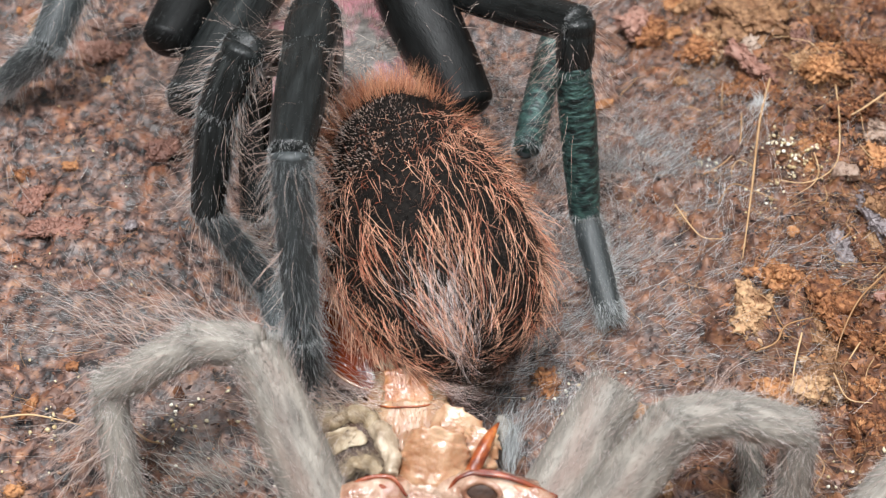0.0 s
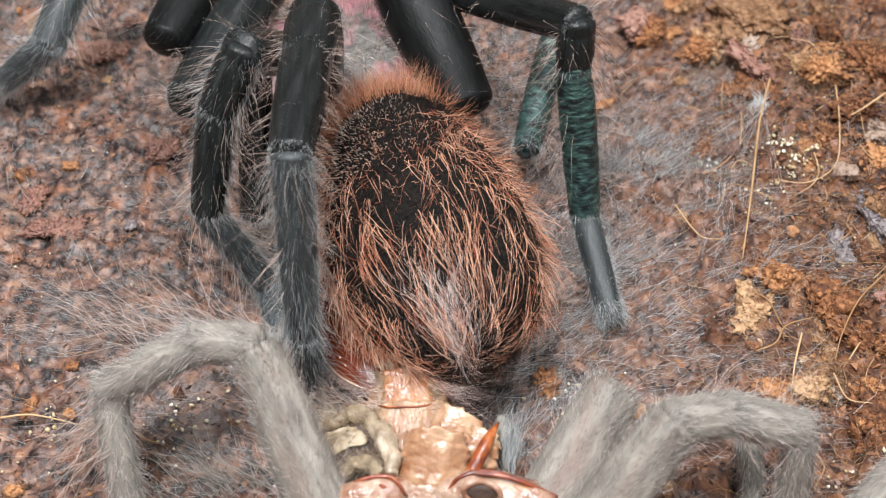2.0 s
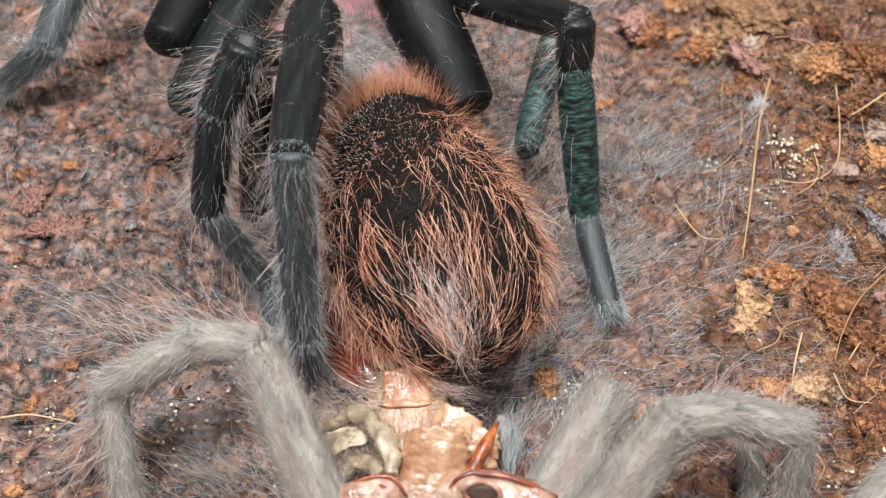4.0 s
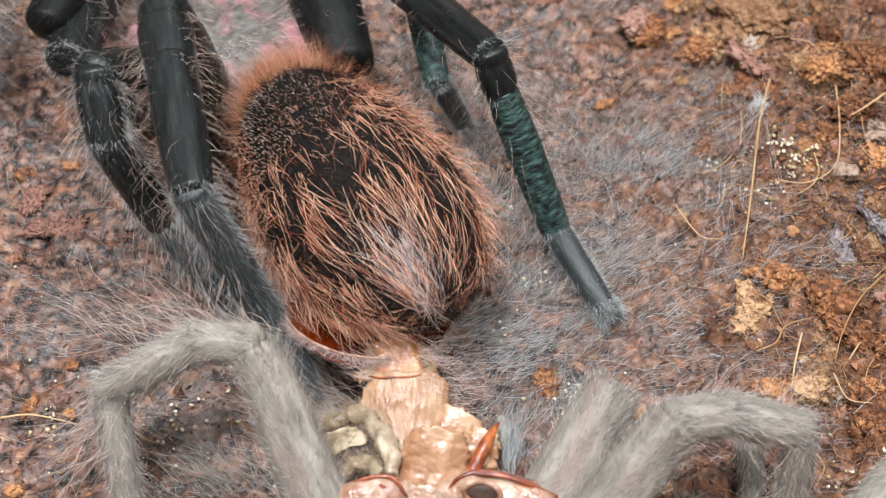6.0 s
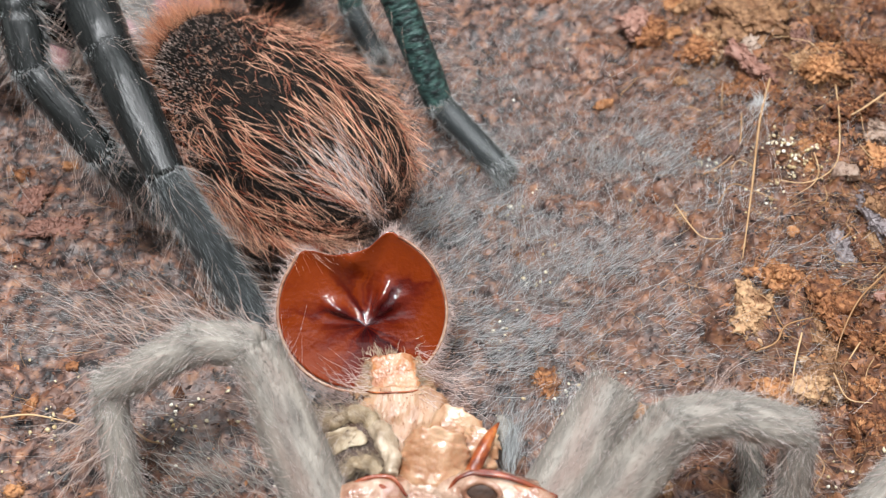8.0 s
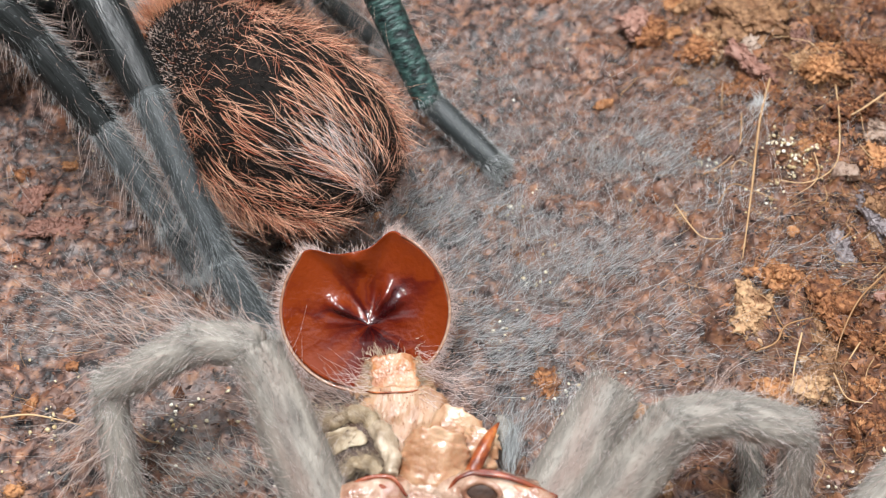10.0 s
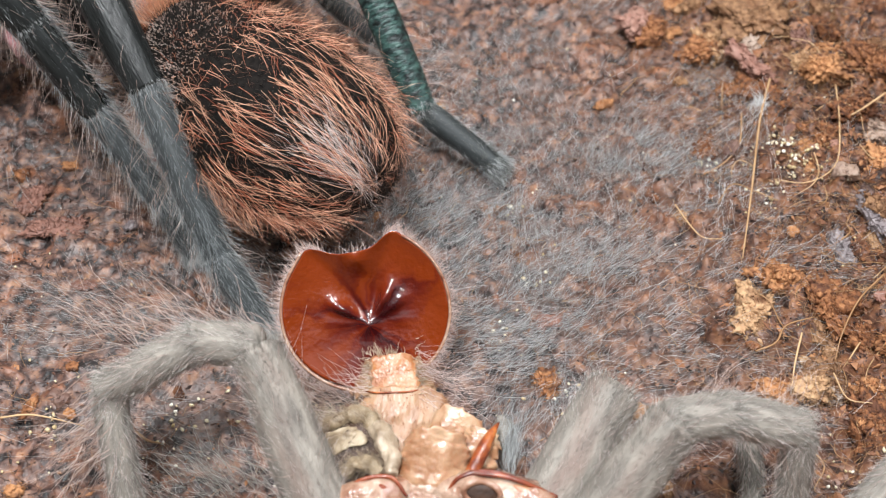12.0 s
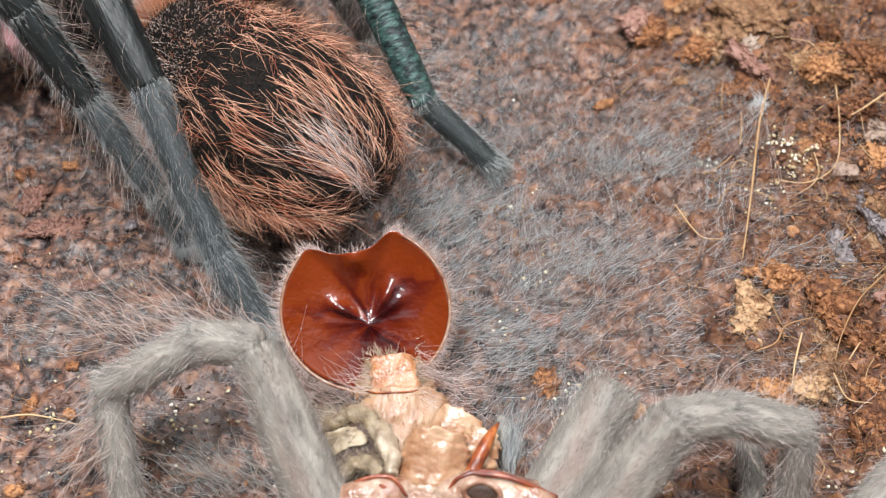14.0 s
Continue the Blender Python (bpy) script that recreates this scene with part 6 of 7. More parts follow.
    walk(legs['third_left'][3], [
        (0, mm(-17.1, 6.26, 9.05, 159.53, -21.12, 12.25)),
        (3.2, mm(-17.1, 6.26, 9.05, 159.53, -21.12, 12.25)),
        (4.8, mm(-17.09, 6.24, 9.06, 159.64, -21.11, 12.23)),
        (5.3, mm(-18.02, 3.99, 8.95, 166.51, -27.02, 16.64)),
        (5.5, mm(-17.24, 3.46, 8.89, 165.42, -23.59, 9.07)),
        (5.7, mm(-15.91, 5.5, 7.91, 157.16, -23.96, 4.96)),
        (5.9, mm(-15.2, 6.02, 7.55, 157.05, -22.22, 1.04)),
        (6.1, mm(-13.86, 7.44, 5.99, 143.2, -21.77, -3.43)),
        (6.3, mm(-12.91, 8.43, 3.69, 114.72, -24.29, -0.88)),
        (6.5, mm(-12.74, 8.27, 3.58, 114.21, -24.91, 0.08)),
        (6.7, mm(-12.2, 5.53, 3.2, 113.17, -25.23, -1.9)),
        (6.9, mm(-12.37, 7.59, 4.66, 105.6, -26.43, 0.29)),
        (7.1, mm(-14.54, 5.51, 12.02, -178.88, -20.64, -9.48)),
        (7.3, mm(-14.89, 4.43, 11.86, -166.29, -17.72, -13.83)),
        (7.5, mm(-15.25, 3.9, 11.44, -168.1, -16.67, -15.54)),
        (7.7, mm(-15.2, 4.16, 11.3, -168.73, -17.41, -14.72)),
        (8, mm(-13.93, 4.1, 11.19, -176.84, -20.27, -15.09)),
        (8.2, mm(-13.29, 4.07, 10.81, 178.64, -20.63, -17.59)),
        (9.2, mm(-11.3, 8.92, 7.16, 116.28, -23.81, -12)),
        (10.3, mm(-12.06, 5.92, 10.56, 137.96, -19.92, -18.22)),
        (11, mm(-11.96, 6.27, 10.82, 139.3, -19.88, -18.39)),
        (11.5, mm(-11.87, 6.48, 10.42, 139.21, -20.13, -18.09)),
        (12.5, mm(-10.99, 9.13, 10.26, 139.68, -20.92, -17.03)),
        (14, mm(-11.35, 8.6, 10.91, 140.88, -21.16, -16.89))])
    walk(legs['third_left'][4], [
        (0, mm(-13.2, 3.65, 0.63, 89.49, -10.97, -1.96)),
        (3.2, mm(-13.2, 3.65, 0.63, 89.49, -10.97, -1.96)),
        (4.8, mm(-13.2, 3.65, 0.63, 89.44, -11.01, -1.91)),
        (5.3, mm(-13.3, 3.06, 0.6, 78.92, -19.81, 4.48)),
        (5.5, mm(-13.17, 1.66, 0.33, 78.7, -28.94, 19.06)),
        (5.7, mm(-11.99, 2.09, -0.2, 87.75, -28.41, 13.23)),
        (5.9, mm(-11.78, 2.33, -0.66, 86.43, -30.23, 16.12)),
        (6.1, mm(-11.36, 1.52, -1.15, 89.83, -30.92, 13.96)),
        (6.3, mm(-11.39, -0.35, 0.02, 102.82, -28.94, 7.94)),
        (6.5, mm(-11.06, -0.53, -0.01, 108.5, -27.71, 5.3)),
        (6.7, mm(-10.88, -3.4, -0.24, 110.56, -28.03, 3.4)),
        (6.9, mm(-11.17, -1.69, 2.34, 139.33, -24.27, -3.58)),
        (7.1, mm(-11.16, 5.14, 3, 151.71, -23.5, -4.89)),
        (7.3, mm(-11.57, 5.97, 2.94, 165.78, -30.14, 7.88)),
        (7.5, mm(-12.1, 5.09, 2.4, 163.09, -38.36, 35.58)),
        (7.7, mm(-11.98, 5.27, 2.28, 159.47, -38.96, 39.78)),
        (8, mm(-10.57, 3.74, 2.15, 153.65, -37.51, 25.99)),
        (8.2, mm(-10.12, 2.82, 1.78, 143.66, -36.49, 18.35)),
        (9.2, mm(-11.41, 0.11, 3.26, 148.32, -17.88, -21.22)),
        (10.3, mm(-11.76, -1, 3.8, 158.64, -13.61, -27.13)),
        (11, mm(-11.59, -0.51, 3.92, 159.99, -13.02, -28.02)),
        (11.5, mm(-11.43, -0.3, 3.55, 156.06, -15.16, -25.23)),
        (12.5, mm(-10.31, 2.38, 3.38, 152.36, -15.89, -24.38)),
        (14, mm(-10.53, 1.97, 3.91, 161.42, -13.6, -27.72))])
    walk(legs['hind_right'][0], [
        (0, mm(8.54, 24.81, 12.88, 61.22, -33.01, 35.96)),
        (3.2, mm(8.54, 24.81, 12.88, 61.22, -33.01, 35.96)),
        (4.8, mm(8.55, 24.87, 12.83, 61.25, -33.02, 35.98)),
        (5.3, mm(7.52, 24.42, 12.45, 65.84, -32.62, 29.16)),
        (5.5, mm(8.78, 23.7, 12.26, 69.82, -29.95, 21.27)),
        (5.7, mm(12.94, 22.27, 12.81, 75.94, -24.5, 5.88)),
        (5.9, mm(13.55, 22.28, 12.42, 76, -25.07, 5.85)),
        (6.1, mm(15.36, 19.99, 11.7, 76.22, -25.72, 3.28)),
        (6.3, mm(17.4, 18.11, 11.27, 77.09, -24.1, -1.21)),
        (6.5, mm(17.81, 17.98, 10.81, 77.2, -24.14, -1.26)),
        (6.7, mm(19.17, 14.75, 9.91, 76.67, -24.09, -3.89)),
        (6.9, mm(19.36, 15.14, 9.58, 76.81, -24.23, -3.65)),
        (7.1, mm(6.92, 20.52, 7.26, 59.54, -39.51, 46.33)),
        (7.3, mm(5.38, 21.55, 6.89, 44.65, -39.04, 66.26)),
        (7.5, mm(5.1, 21.89, 6.69, 47.07, -38.82, 67.83)),
        (7.7, mm(4.92, 22.2, 6.62, 48.79, -38.68, 68.74)),
        (8, mm(5.15, 21.84, 6.69, 55.45, -38.33, 66.49)),
        (8.2, mm(5.56, 21.25, 6.87, 59.82, -38.58, 61.81)),
        (9.2, mm(4.98, 21.99, 6.59, 60.08, -38.8, 60.64)),
        (10.3, mm(4.96, 22.04, 6.58, 58.64, -38.68, 61.52)),
        (11, mm(4.85, 22.19, 6.48, 56.31, -38.71, 61.22)),
        (11.5, mm(4.95, 22.06, 6.55, 59.09, -38.87, 59.88)),
        (12.5, mm(4.97, 22.03, 6.56, 60.25, -38.94, 59.17)),
        (14, mm(4.98, 22.03, 6.54, 57.58, -38.77, 60.3))])
    walk(legs['hind_right'][1], [
        (0, mm(14.66, 7.34, 21.05, 160.83, 1, -16.65)),
        (3.2, mm(14.66, 7.34, 21.05, 160.83, 1, -16.65)),
        (4.8, mm(14.68, 7.4, 20.99, 160.8, 1, -16.65)),
        (5.3, mm(12.62, 6.12, 19.42, 160.8, -7.38, -12.23)),
        (5.5, mm(12.42, 4.74, 18.31, 166.02, -9.91, -10.49)),
        (5.7, mm(12.92, 2.53, 17.28, 159.45, -13.55, -10.51)),
        (5.9, mm(13.49, 2.54, 16.85, 157.99, -13.2, -12)),
        (6.1, mm(14.39, 0.25, 16.04, 154.93, -12.78, -16.31)),
        (6.3, mm(15.14, -1.57, 15.4, 153.97, -12.74, -17.99)),
        (6.5, mm(15.55, -1.71, 14.9, 153.38, -12.69, -18.17)),
        (6.7, mm(15.93, -4.77, 14.17, 151.42, -13.94, -19.06)),
        (6.9, mm(16.21, -4.4, 13.79, 151.32, -13.88, -19.13)),
        (7.1, mm(15.03, 3.75, 15.17, 139, -13.37, -19.82)),
        (7.3, mm(14.75, 7.53, 18.07, 168.15, -18.17, -13.18)),
        (7.5, mm(15.56, 8.3, 17.43, 167.63, -15.88, -16.65)),
        (7.7, mm(16.08, 8.92, 17.02, 163.3, -15.18, -17.84)),
        (8, mm(17.59, 8.66, 15.69, 148.75, -15.77, -21.61)),
        (8.2, mm(17.99, 7.4, 14.82, 137.93, -18.79, -20.36)),
        (9.2, mm(17.16, 7.88, 14.46, 139.7, -16.25, -23.53)),
        (10.3, mm(17.01, 8.02, 14.8, 139.82, -15.82, -24.13)),
        (11, mm(16.22, 7.93, 15.24, 136.97, -14.6, -25.9)),
        (11.5, mm(16.69, 7.71, 14.65, 135, -14.66, -25.9)),
        (12.5, mm(16.83, 7.61, 14.37, 133.45, -14.65, -26.08)),
        (14, mm(16.45, 7.66, 14.99, 131.47, -16.06, -24.38))])
    walk(legs['hind_right'][2], [
        (0, mm(14.26, 6.2, 17.6, 160.6, -5.3, -9.04)),
        (3.2, mm(14.26, 6.21, 17.6, 160.59, -5.3, -9.04)),
        (4.8, mm(14.28, 6.27, 17.54, 160.46, -5.29, -9.05)),
        (5.3, mm(12.8, 4.85, 16, 158.09, -9.89, -9.09)),
        (5.5, mm(12.85, 3.76, 14.82, 154.56, -12.36, -7.34)),
        (5.7, mm(13.47, 1.13, 13.96, 154.82, -15.14, -8.37)),
        (5.9, mm(13.96, 1.04, 13.56, 154.85, -15.14, -9.39)),
        (6.1, mm(14.66, -1.44, 12.82, 154.14, -15.09, -13.21)),
        (6.3, mm(15.33, -3.31, 12.2, 153.45, -14.43, -15.74)),
        (6.5, mm(15.72, -3.48, 11.72, 152.82, -14.39, -15.91)),
        (6.7, mm(16.09, -6.67, 11.06, 147.12, -14.5, -18.3)),
        (6.9, mm(16.36, -6.3, 10.69, 145.48, -14.4, -18.44)),
        (7.1, mm(14.82, 1.26, 12.47, 140, -12.29, -21.24)),
        (7.3, mm(15.67, 6.54, 14.68, 170.68, -14.71, -18.02)),
        (7.5, mm(16.27, 7.27, 14, 169.31, -14.03, -19.17)),
        (7.7, mm(16.63, 7.64, 13.65, 167.7, -13.37, -20.27)),
        (8, mm(17.68, 6.59, 12.68, 149.29, -14.39, -23.49)),
        (8.2, mm(17.95, 4.8, 12.25, 140.82, -15, -25.72)),
        (9.2, mm(16.94, 5.41, 11.79, 139.81, -16.39, -23.34)),
        (10.3, mm(16.74, 5.56, 12.11, 140.01, -15.83, -24.12)),
        (11, mm(15.74, 5.4, 12.66, 136.44, -16.29, -23.59)),
        (11.5, mm(16.16, 5.1, 12.15, 135.01, -14.79, -25.73)),
        (12.5, mm(16.23, 4.95, 11.94, 133.54, -14.69, -26.02)),
        (14, mm(15.93, 4.9, 12.67, 131.93, -16.2, -24.19))])
    walk(legs['hind_right'][3], [
        (0, mm(14.73, 1.41, 4.44, 111.15, -7.77, -5.99)),
        (3.2, mm(14.73, 1.41, 4.43, 111.15, -7.77, -5.99)),
        (4.8, mm(14.75, 1.44, 4.39, 110.99, -7.77, -6)),
        (5.3, mm(14.18, -0.66, 3.19, 103.55, -12.96, -5.13)),
        (5.5, mm(14.77, -2.56, 2.45, 100.55, -16.4, -1.89)),
        (5.7, mm(15.88, -5.26, 1.71, 100.24, -18.48, -3.66)),
        (5.9, mm(16.26, -5.37, 1.31, 100.38, -18.49, -4.66)),
        (6.1, mm(16.46, -8.14, 0.64, 99.87, -18.48, -8.44)),
        (6.3, mm(16.64, -10.19, 0.06, 99.08, -17.91, -10.89)),
        (6.5, mm(16.94, -10.49, -0.36, 98.69, -17.91, -11.01)),
        (6.7, mm(16.5, -14.82, -0.33, 100.31, -19.38, -11.4)),
        (6.9, mm(16.57, -14.74, -0.49, 99.48, -19.37, -11.41)),
        (7.1, mm(13.68, -7.97, 1.97, 115.54, -17.99, -13.44)),
        (7.3, mm(18.3, 3.3, 1.3, 104.86, -21.35, -8.38)),
        (7.5, mm(18.57, 3.72, 0.63, 105.07, -22.2, -7.25)),
        (7.7, mm(18.57, 3.74, 0.33, 104.66, -22.98, -6.21)),
        (8, mm(17.57, -1.17, 1.01, 107.62, -25.73, -6.03)),
        (8.2, mm(16.64, -4.4, 1.75, 112.85, -26.77, -7.16)),
        (9.2, mm(16.13, -4.1, 1.52, 111.77, -26.85, -6.54)),
        (10.3, mm(15.74, -3.86, 1.78, 113.64, -27.28, -5.71)),
        (11, mm(14.49, -4.6, 2.9, 123.06, -28.47, -3.46)),
        (11.5, mm(14.13, -4.93, 2.56, 120.88, -30.04, -0.15)),
        (12.5, mm(13.97, -5.25, 2.6, 121.4, -30.52, 0.77)),
        (14, mm(14.04, -5.69, 3.68, 130.66, -28.59, -3.67))])
    walk(legs['third_right'][0], [
        (0, mm(17.53, 18.51, 10.37, 103.44, 10.09, -27.8)),
        (3.2, mm(17.53, 18.51, 10.37, 103.44, 10.09, -27.8)),
        (4.8, mm(17.53, 18.53, 10.34, 103.39, 10.08, -27.8)),
        (5.3, mm(17.14, 17.39, 8.35, 94.44, 2.93, -24.73)),
        (5.5, mm(15.59, 17.54, 6.76, 92.96, -4.8, -16.83)),
        (5.7, mm(17.19, 14.47, 7.62, 106.57, -10.08, -15.01)),
        (5.9, mm(16.75, 22.25, 12.11, 113.41, -7.26, -19.58)),
        (6.1, mm(18.5, 20.6, 11.53, 117.29, -7.93, -22.5)),
        (6.3, mm(20.39, 21.76, 10.63, 114.11, -6.74, -25.6)),
        (6.5, mm(21.89, 24.91, 9.82, 111.49, -5.46, -27.28)),
        (6.7, mm(20.95, 24.41, 11, 146.06, -7.77, -26.98)),
        (6.9, mm(21.27, 24.98, 10.55, 145.18, -7.68, -27.1)),
        (7.1, mm(21.54, 25.43, 10.22, 142.8, -7.58, -27.22)),
        (7.3, mm(21.78, 25.83, 9.92, 140.06, -7.48, -27.34)),
        (7.5, mm(22.15, 26.1, 9.66, 137.81, -7.38, -27.7)),
        (7.7, mm(22.41, 26.2, 9.56, 137.47, -7.26, -28.08)),
        (8, mm(23.05, 22.05, 11.36, 153.04, -6.28, -33.87)),
        (8.2, mm(23.37, 19.52, 12.31, 126.19, -6.62, -36.5)),
        (9.2, mm(23.83, 20.72, 10.22, 120.95, -3.12, -40.3)),
        (10.3, mm(24.61, 21.58, 9.63, 120.49, -2.68, -40.84)),
        (11, mm(24.91, 21.74, 9.52, 120.44, -2.73, -40.88)),
        (11.5, mm(24.95, 21.66, 9.54, 120.31, -2.8, -40.87)),
        (12.5, mm(24.68, 21.15, 9.84, 119.78, -3.19, -40.56)),
        (14, mm(23.63, 19.68, 11.54, 120.87, -7.1, -36.02))])
    walk(legs['third_right'][1], [
        (0, mm(11.27, 7.76, 7.45, -150.33, -35.35, 24.43)),
        (3.2, mm(11.27, 7.76, 7.45, -150.33, -35.35, 24.43)),
        (4.8, mm(11.27, 7.77, 7.43, -150.31, -35.33, 24.4)),
        (5.3, mm(11.77, 5.84, 7.36, 162.2, -26.37, 15.42)),
        (5.5, mm(11.95, 5.31, 6.1, 135.78, -14.06, -5.1)),
        (5.7, mm(14.63, 2.48, 4.04, 126.01, -10.06, -15.04)),
        (5.9, mm(13.43, 10.99, 7.08, 175.45, -22.69, 1.81)),
        (6.1, mm(14.9, 9.8, 5.73, 174.92, -22.68, -1.95)),
        (6.3, mm(15.91, 10.98, 5.45, 173.86, -21.51, -5.46)),
        (6.5, mm(16.84, 14.14, 5.17, 171.8, -20.34, -7.41)),
        (6.7, mm(18.99, 17.4, 0.5, 102.49, -13.97, -19.02)),
        (6.9, mm(19.2, 17.84, 0.16, 102.74, -14.15, -18.78)),
        (7.1, mm(19.2, 17.94, 0.14, 103.33, -14.35, -18.51)),
        (7.3, mm(19.15, 17.96, 0.2, 104.13, -14.53, -18.26)),
        (7.5, mm(19.24, 17.94, 0.28, 105.03, -14.71, -18.24)),
        (7.7, mm(19.39, 18.02, 0.22, 105.63, -14.92, -18.19)),
        (8, mm(20.85, 16.55, 0.04, 100.3, -17.31, -19.46)),
        (8.2, mm(17.93, 10.71, 4.81, 177.73, -21.57, -16.13)),
        (9.2, mm(17.01, 12.13, 3.66, 147.88, -31.79, 4.16)),
        (10.3, mm(17.64, 13.05, 3.15, 138.86, -30.6, 1.29)),
        (11, mm(17.94, 13.21, 3.06, 137.17, -29.89, -0.43)),
        (11.5, mm(17.97, 13.12, 3.1, 137.89, -29.87, -0.54)),
        (12.5, mm(17.74, 12.5, 3.5, 144.34, -30.44, 0.58)),
        (14, mm(17.84, 10.34, 5.04, 178.51, -21.69, -16.06))])
    walk(legs['inner_right'][0], [
        (0, mm(4.12, 28.14, 16.3, 119.89, -15.08, 3.47)),
        (3.2, mm(4.16, 28.29, 16.19, 120.28, -15.1, 3.49)),
        (4.8, mm(4.24, 28.69, 15.89, 121.19, -15.14, 3.55)),
        (5.3, mm(5.47, 29.44, 14.8, 114.02, -16.42, -0.43)),
        (5.5, mm(5.23, 29.95, 13.67, 107.69, -15.72, -2.83)),
        (5.7, mm(8.14, 30.12, 12.75, 103.37, -13.72, -10.28)),
        (5.9, mm(9.31, 31.44, 12.42, 103.94, -12.24, -13.27)),
        (6.1, mm(12.08, 30.28, 12.03, 104.66, -10.73, -18.97)),
        (6.3, mm(12.9, 30.13, 11.62, 103.66, -11.7, -19.35)),
        (6.5, mm(12.94, 31.58, 11.41, 102.73, -12.7, -18.16)),
        (6.7, mm(13.42, 30.02, 12.92, 107.1, -13.52, -19.61)),
        (6.9, mm(13.68, 30.56, 12.55, 107.62, -13.51, -19.63)),
        (7.1, mm(13.87, 30.96, 12.27, 107.99, -13.5, -19.64)),
        (7.3, mm(14.03, 31.28, 12.04, 108.3, -13.49, -19.65)),
        (7.5, mm(14.37, 31.55, 11.81, 108.58, -13.49, -19.89)),
        (7.7, mm(14.72, 31.86, 11.57, 108.88, -13.48, -20.13)),
        (8, mm(16.31, 30.07, 12.66, 109.56, -13.61, -24.53)),
        (8.2, mm(17.21, 28.76, 13.45, 109.91, -13.7, -27.48)),
        (9.2, mm(16.54, 28.79, 12.68, 111.18, -13.53, -27.24)),
        (10.3, mm(16.74, 29.09, 12.48, 111.55, -13.5, -27.27)),
        (11, mm(16.96, 29.2, 12.43, 111.62, -13.51, -27.37)),
        (11.5, mm(17.11, 29.28, 12.42, 111.64, -13.52, -27.43)),
        (12.5, mm(17.42, 29.43, 12.42, 111.61, -13.55, -27.55)),
        (14, mm(17.89, 29.68, 12.52, 111.42, -13.63, -27.68))])
    walk(legs['second_left'][0], [
        (0, mm(-6.22, 36.12, 10.05, 92.72, 13.72, -32.52)),
        (3.2, mm(-6.19, 36.35, 9.88, 92.88, 13.76, -32.58)),
        (4.8, mm(-6.14, 36.95, 9.44, 93.3, 13.85, -32.7)),
        (5.3, mm(-6.1, 38.11, 9.95, 98, 10.53, -34.13)),
        (5.5, mm(-6.99, 40.04, 8.96, 89.1, 6.99, -31.11)),
        (5.7, mm(-5.52, 42.11, 8.24, 84.48, 4.08, -32.29)),
        (5.9, mm(-5.63, 43.79, 7.71, 85.09, 2.62, -31.55)),
        (6.1, mm(-3.54, 43.6, 7.24, 85.75, 1.23, -33.62)),
        (6.3, mm(-3.01, 42.63, 7.18, 88.64, 1.72, -35.85)),
        (6.5, mm(-3.6, 42.8, 7.33, 91.69, 2.27, -36.62)),
        (6.7, mm(-4.22, 41.25, 8.65, 95.88, 1.52, -38.26)),
        (6.9, mm(-4.09, 41.76, 8.32, 95.3, 1.68, -38.46)),
        (7.1, mm(-3.97, 42.2, 8.02, 94.66, 1.83, -38.64)),
        (7.3, mm(-3.86, 42.59, 7.76, 93.99, 1.98, -38.82)),
        (7.5, mm(-3.52, 43.01, 7.49, 93.32, 2.14, -39.23)),
        (7.7, mm(-3.18, 43.43, 7.23, 92.66, 2.29, -39.64)),
        (8, mm(-0.95, 42.13, 7.76, 92.82, 1.09, -42.78)),
        (8.2, mm(0.39, 41.14, 8.17, 92.91, 0.28, -44.87)),
        (9.2, mm(-0.37, 41.07, 7.61, 92.98, 0.38, -44.52)),
        (10.3, mm(-0.23, 41.31, 7.46, 93, 0.46, -44.62)),
        (11, mm(-0.07, 41.37, 7.43, 93.01, 0.5, -44.77)),
        (11.5, mm(0.03, 41.39, 7.42, 93.02, 0.51, -44.86)),
        (12.5, mm(0.18, 41.4, 7.42, 93.07, 0.51, -45.02)),
        (14, mm(0.36, 41.36, 7.5, 93.36, 0.48, -45.22))])
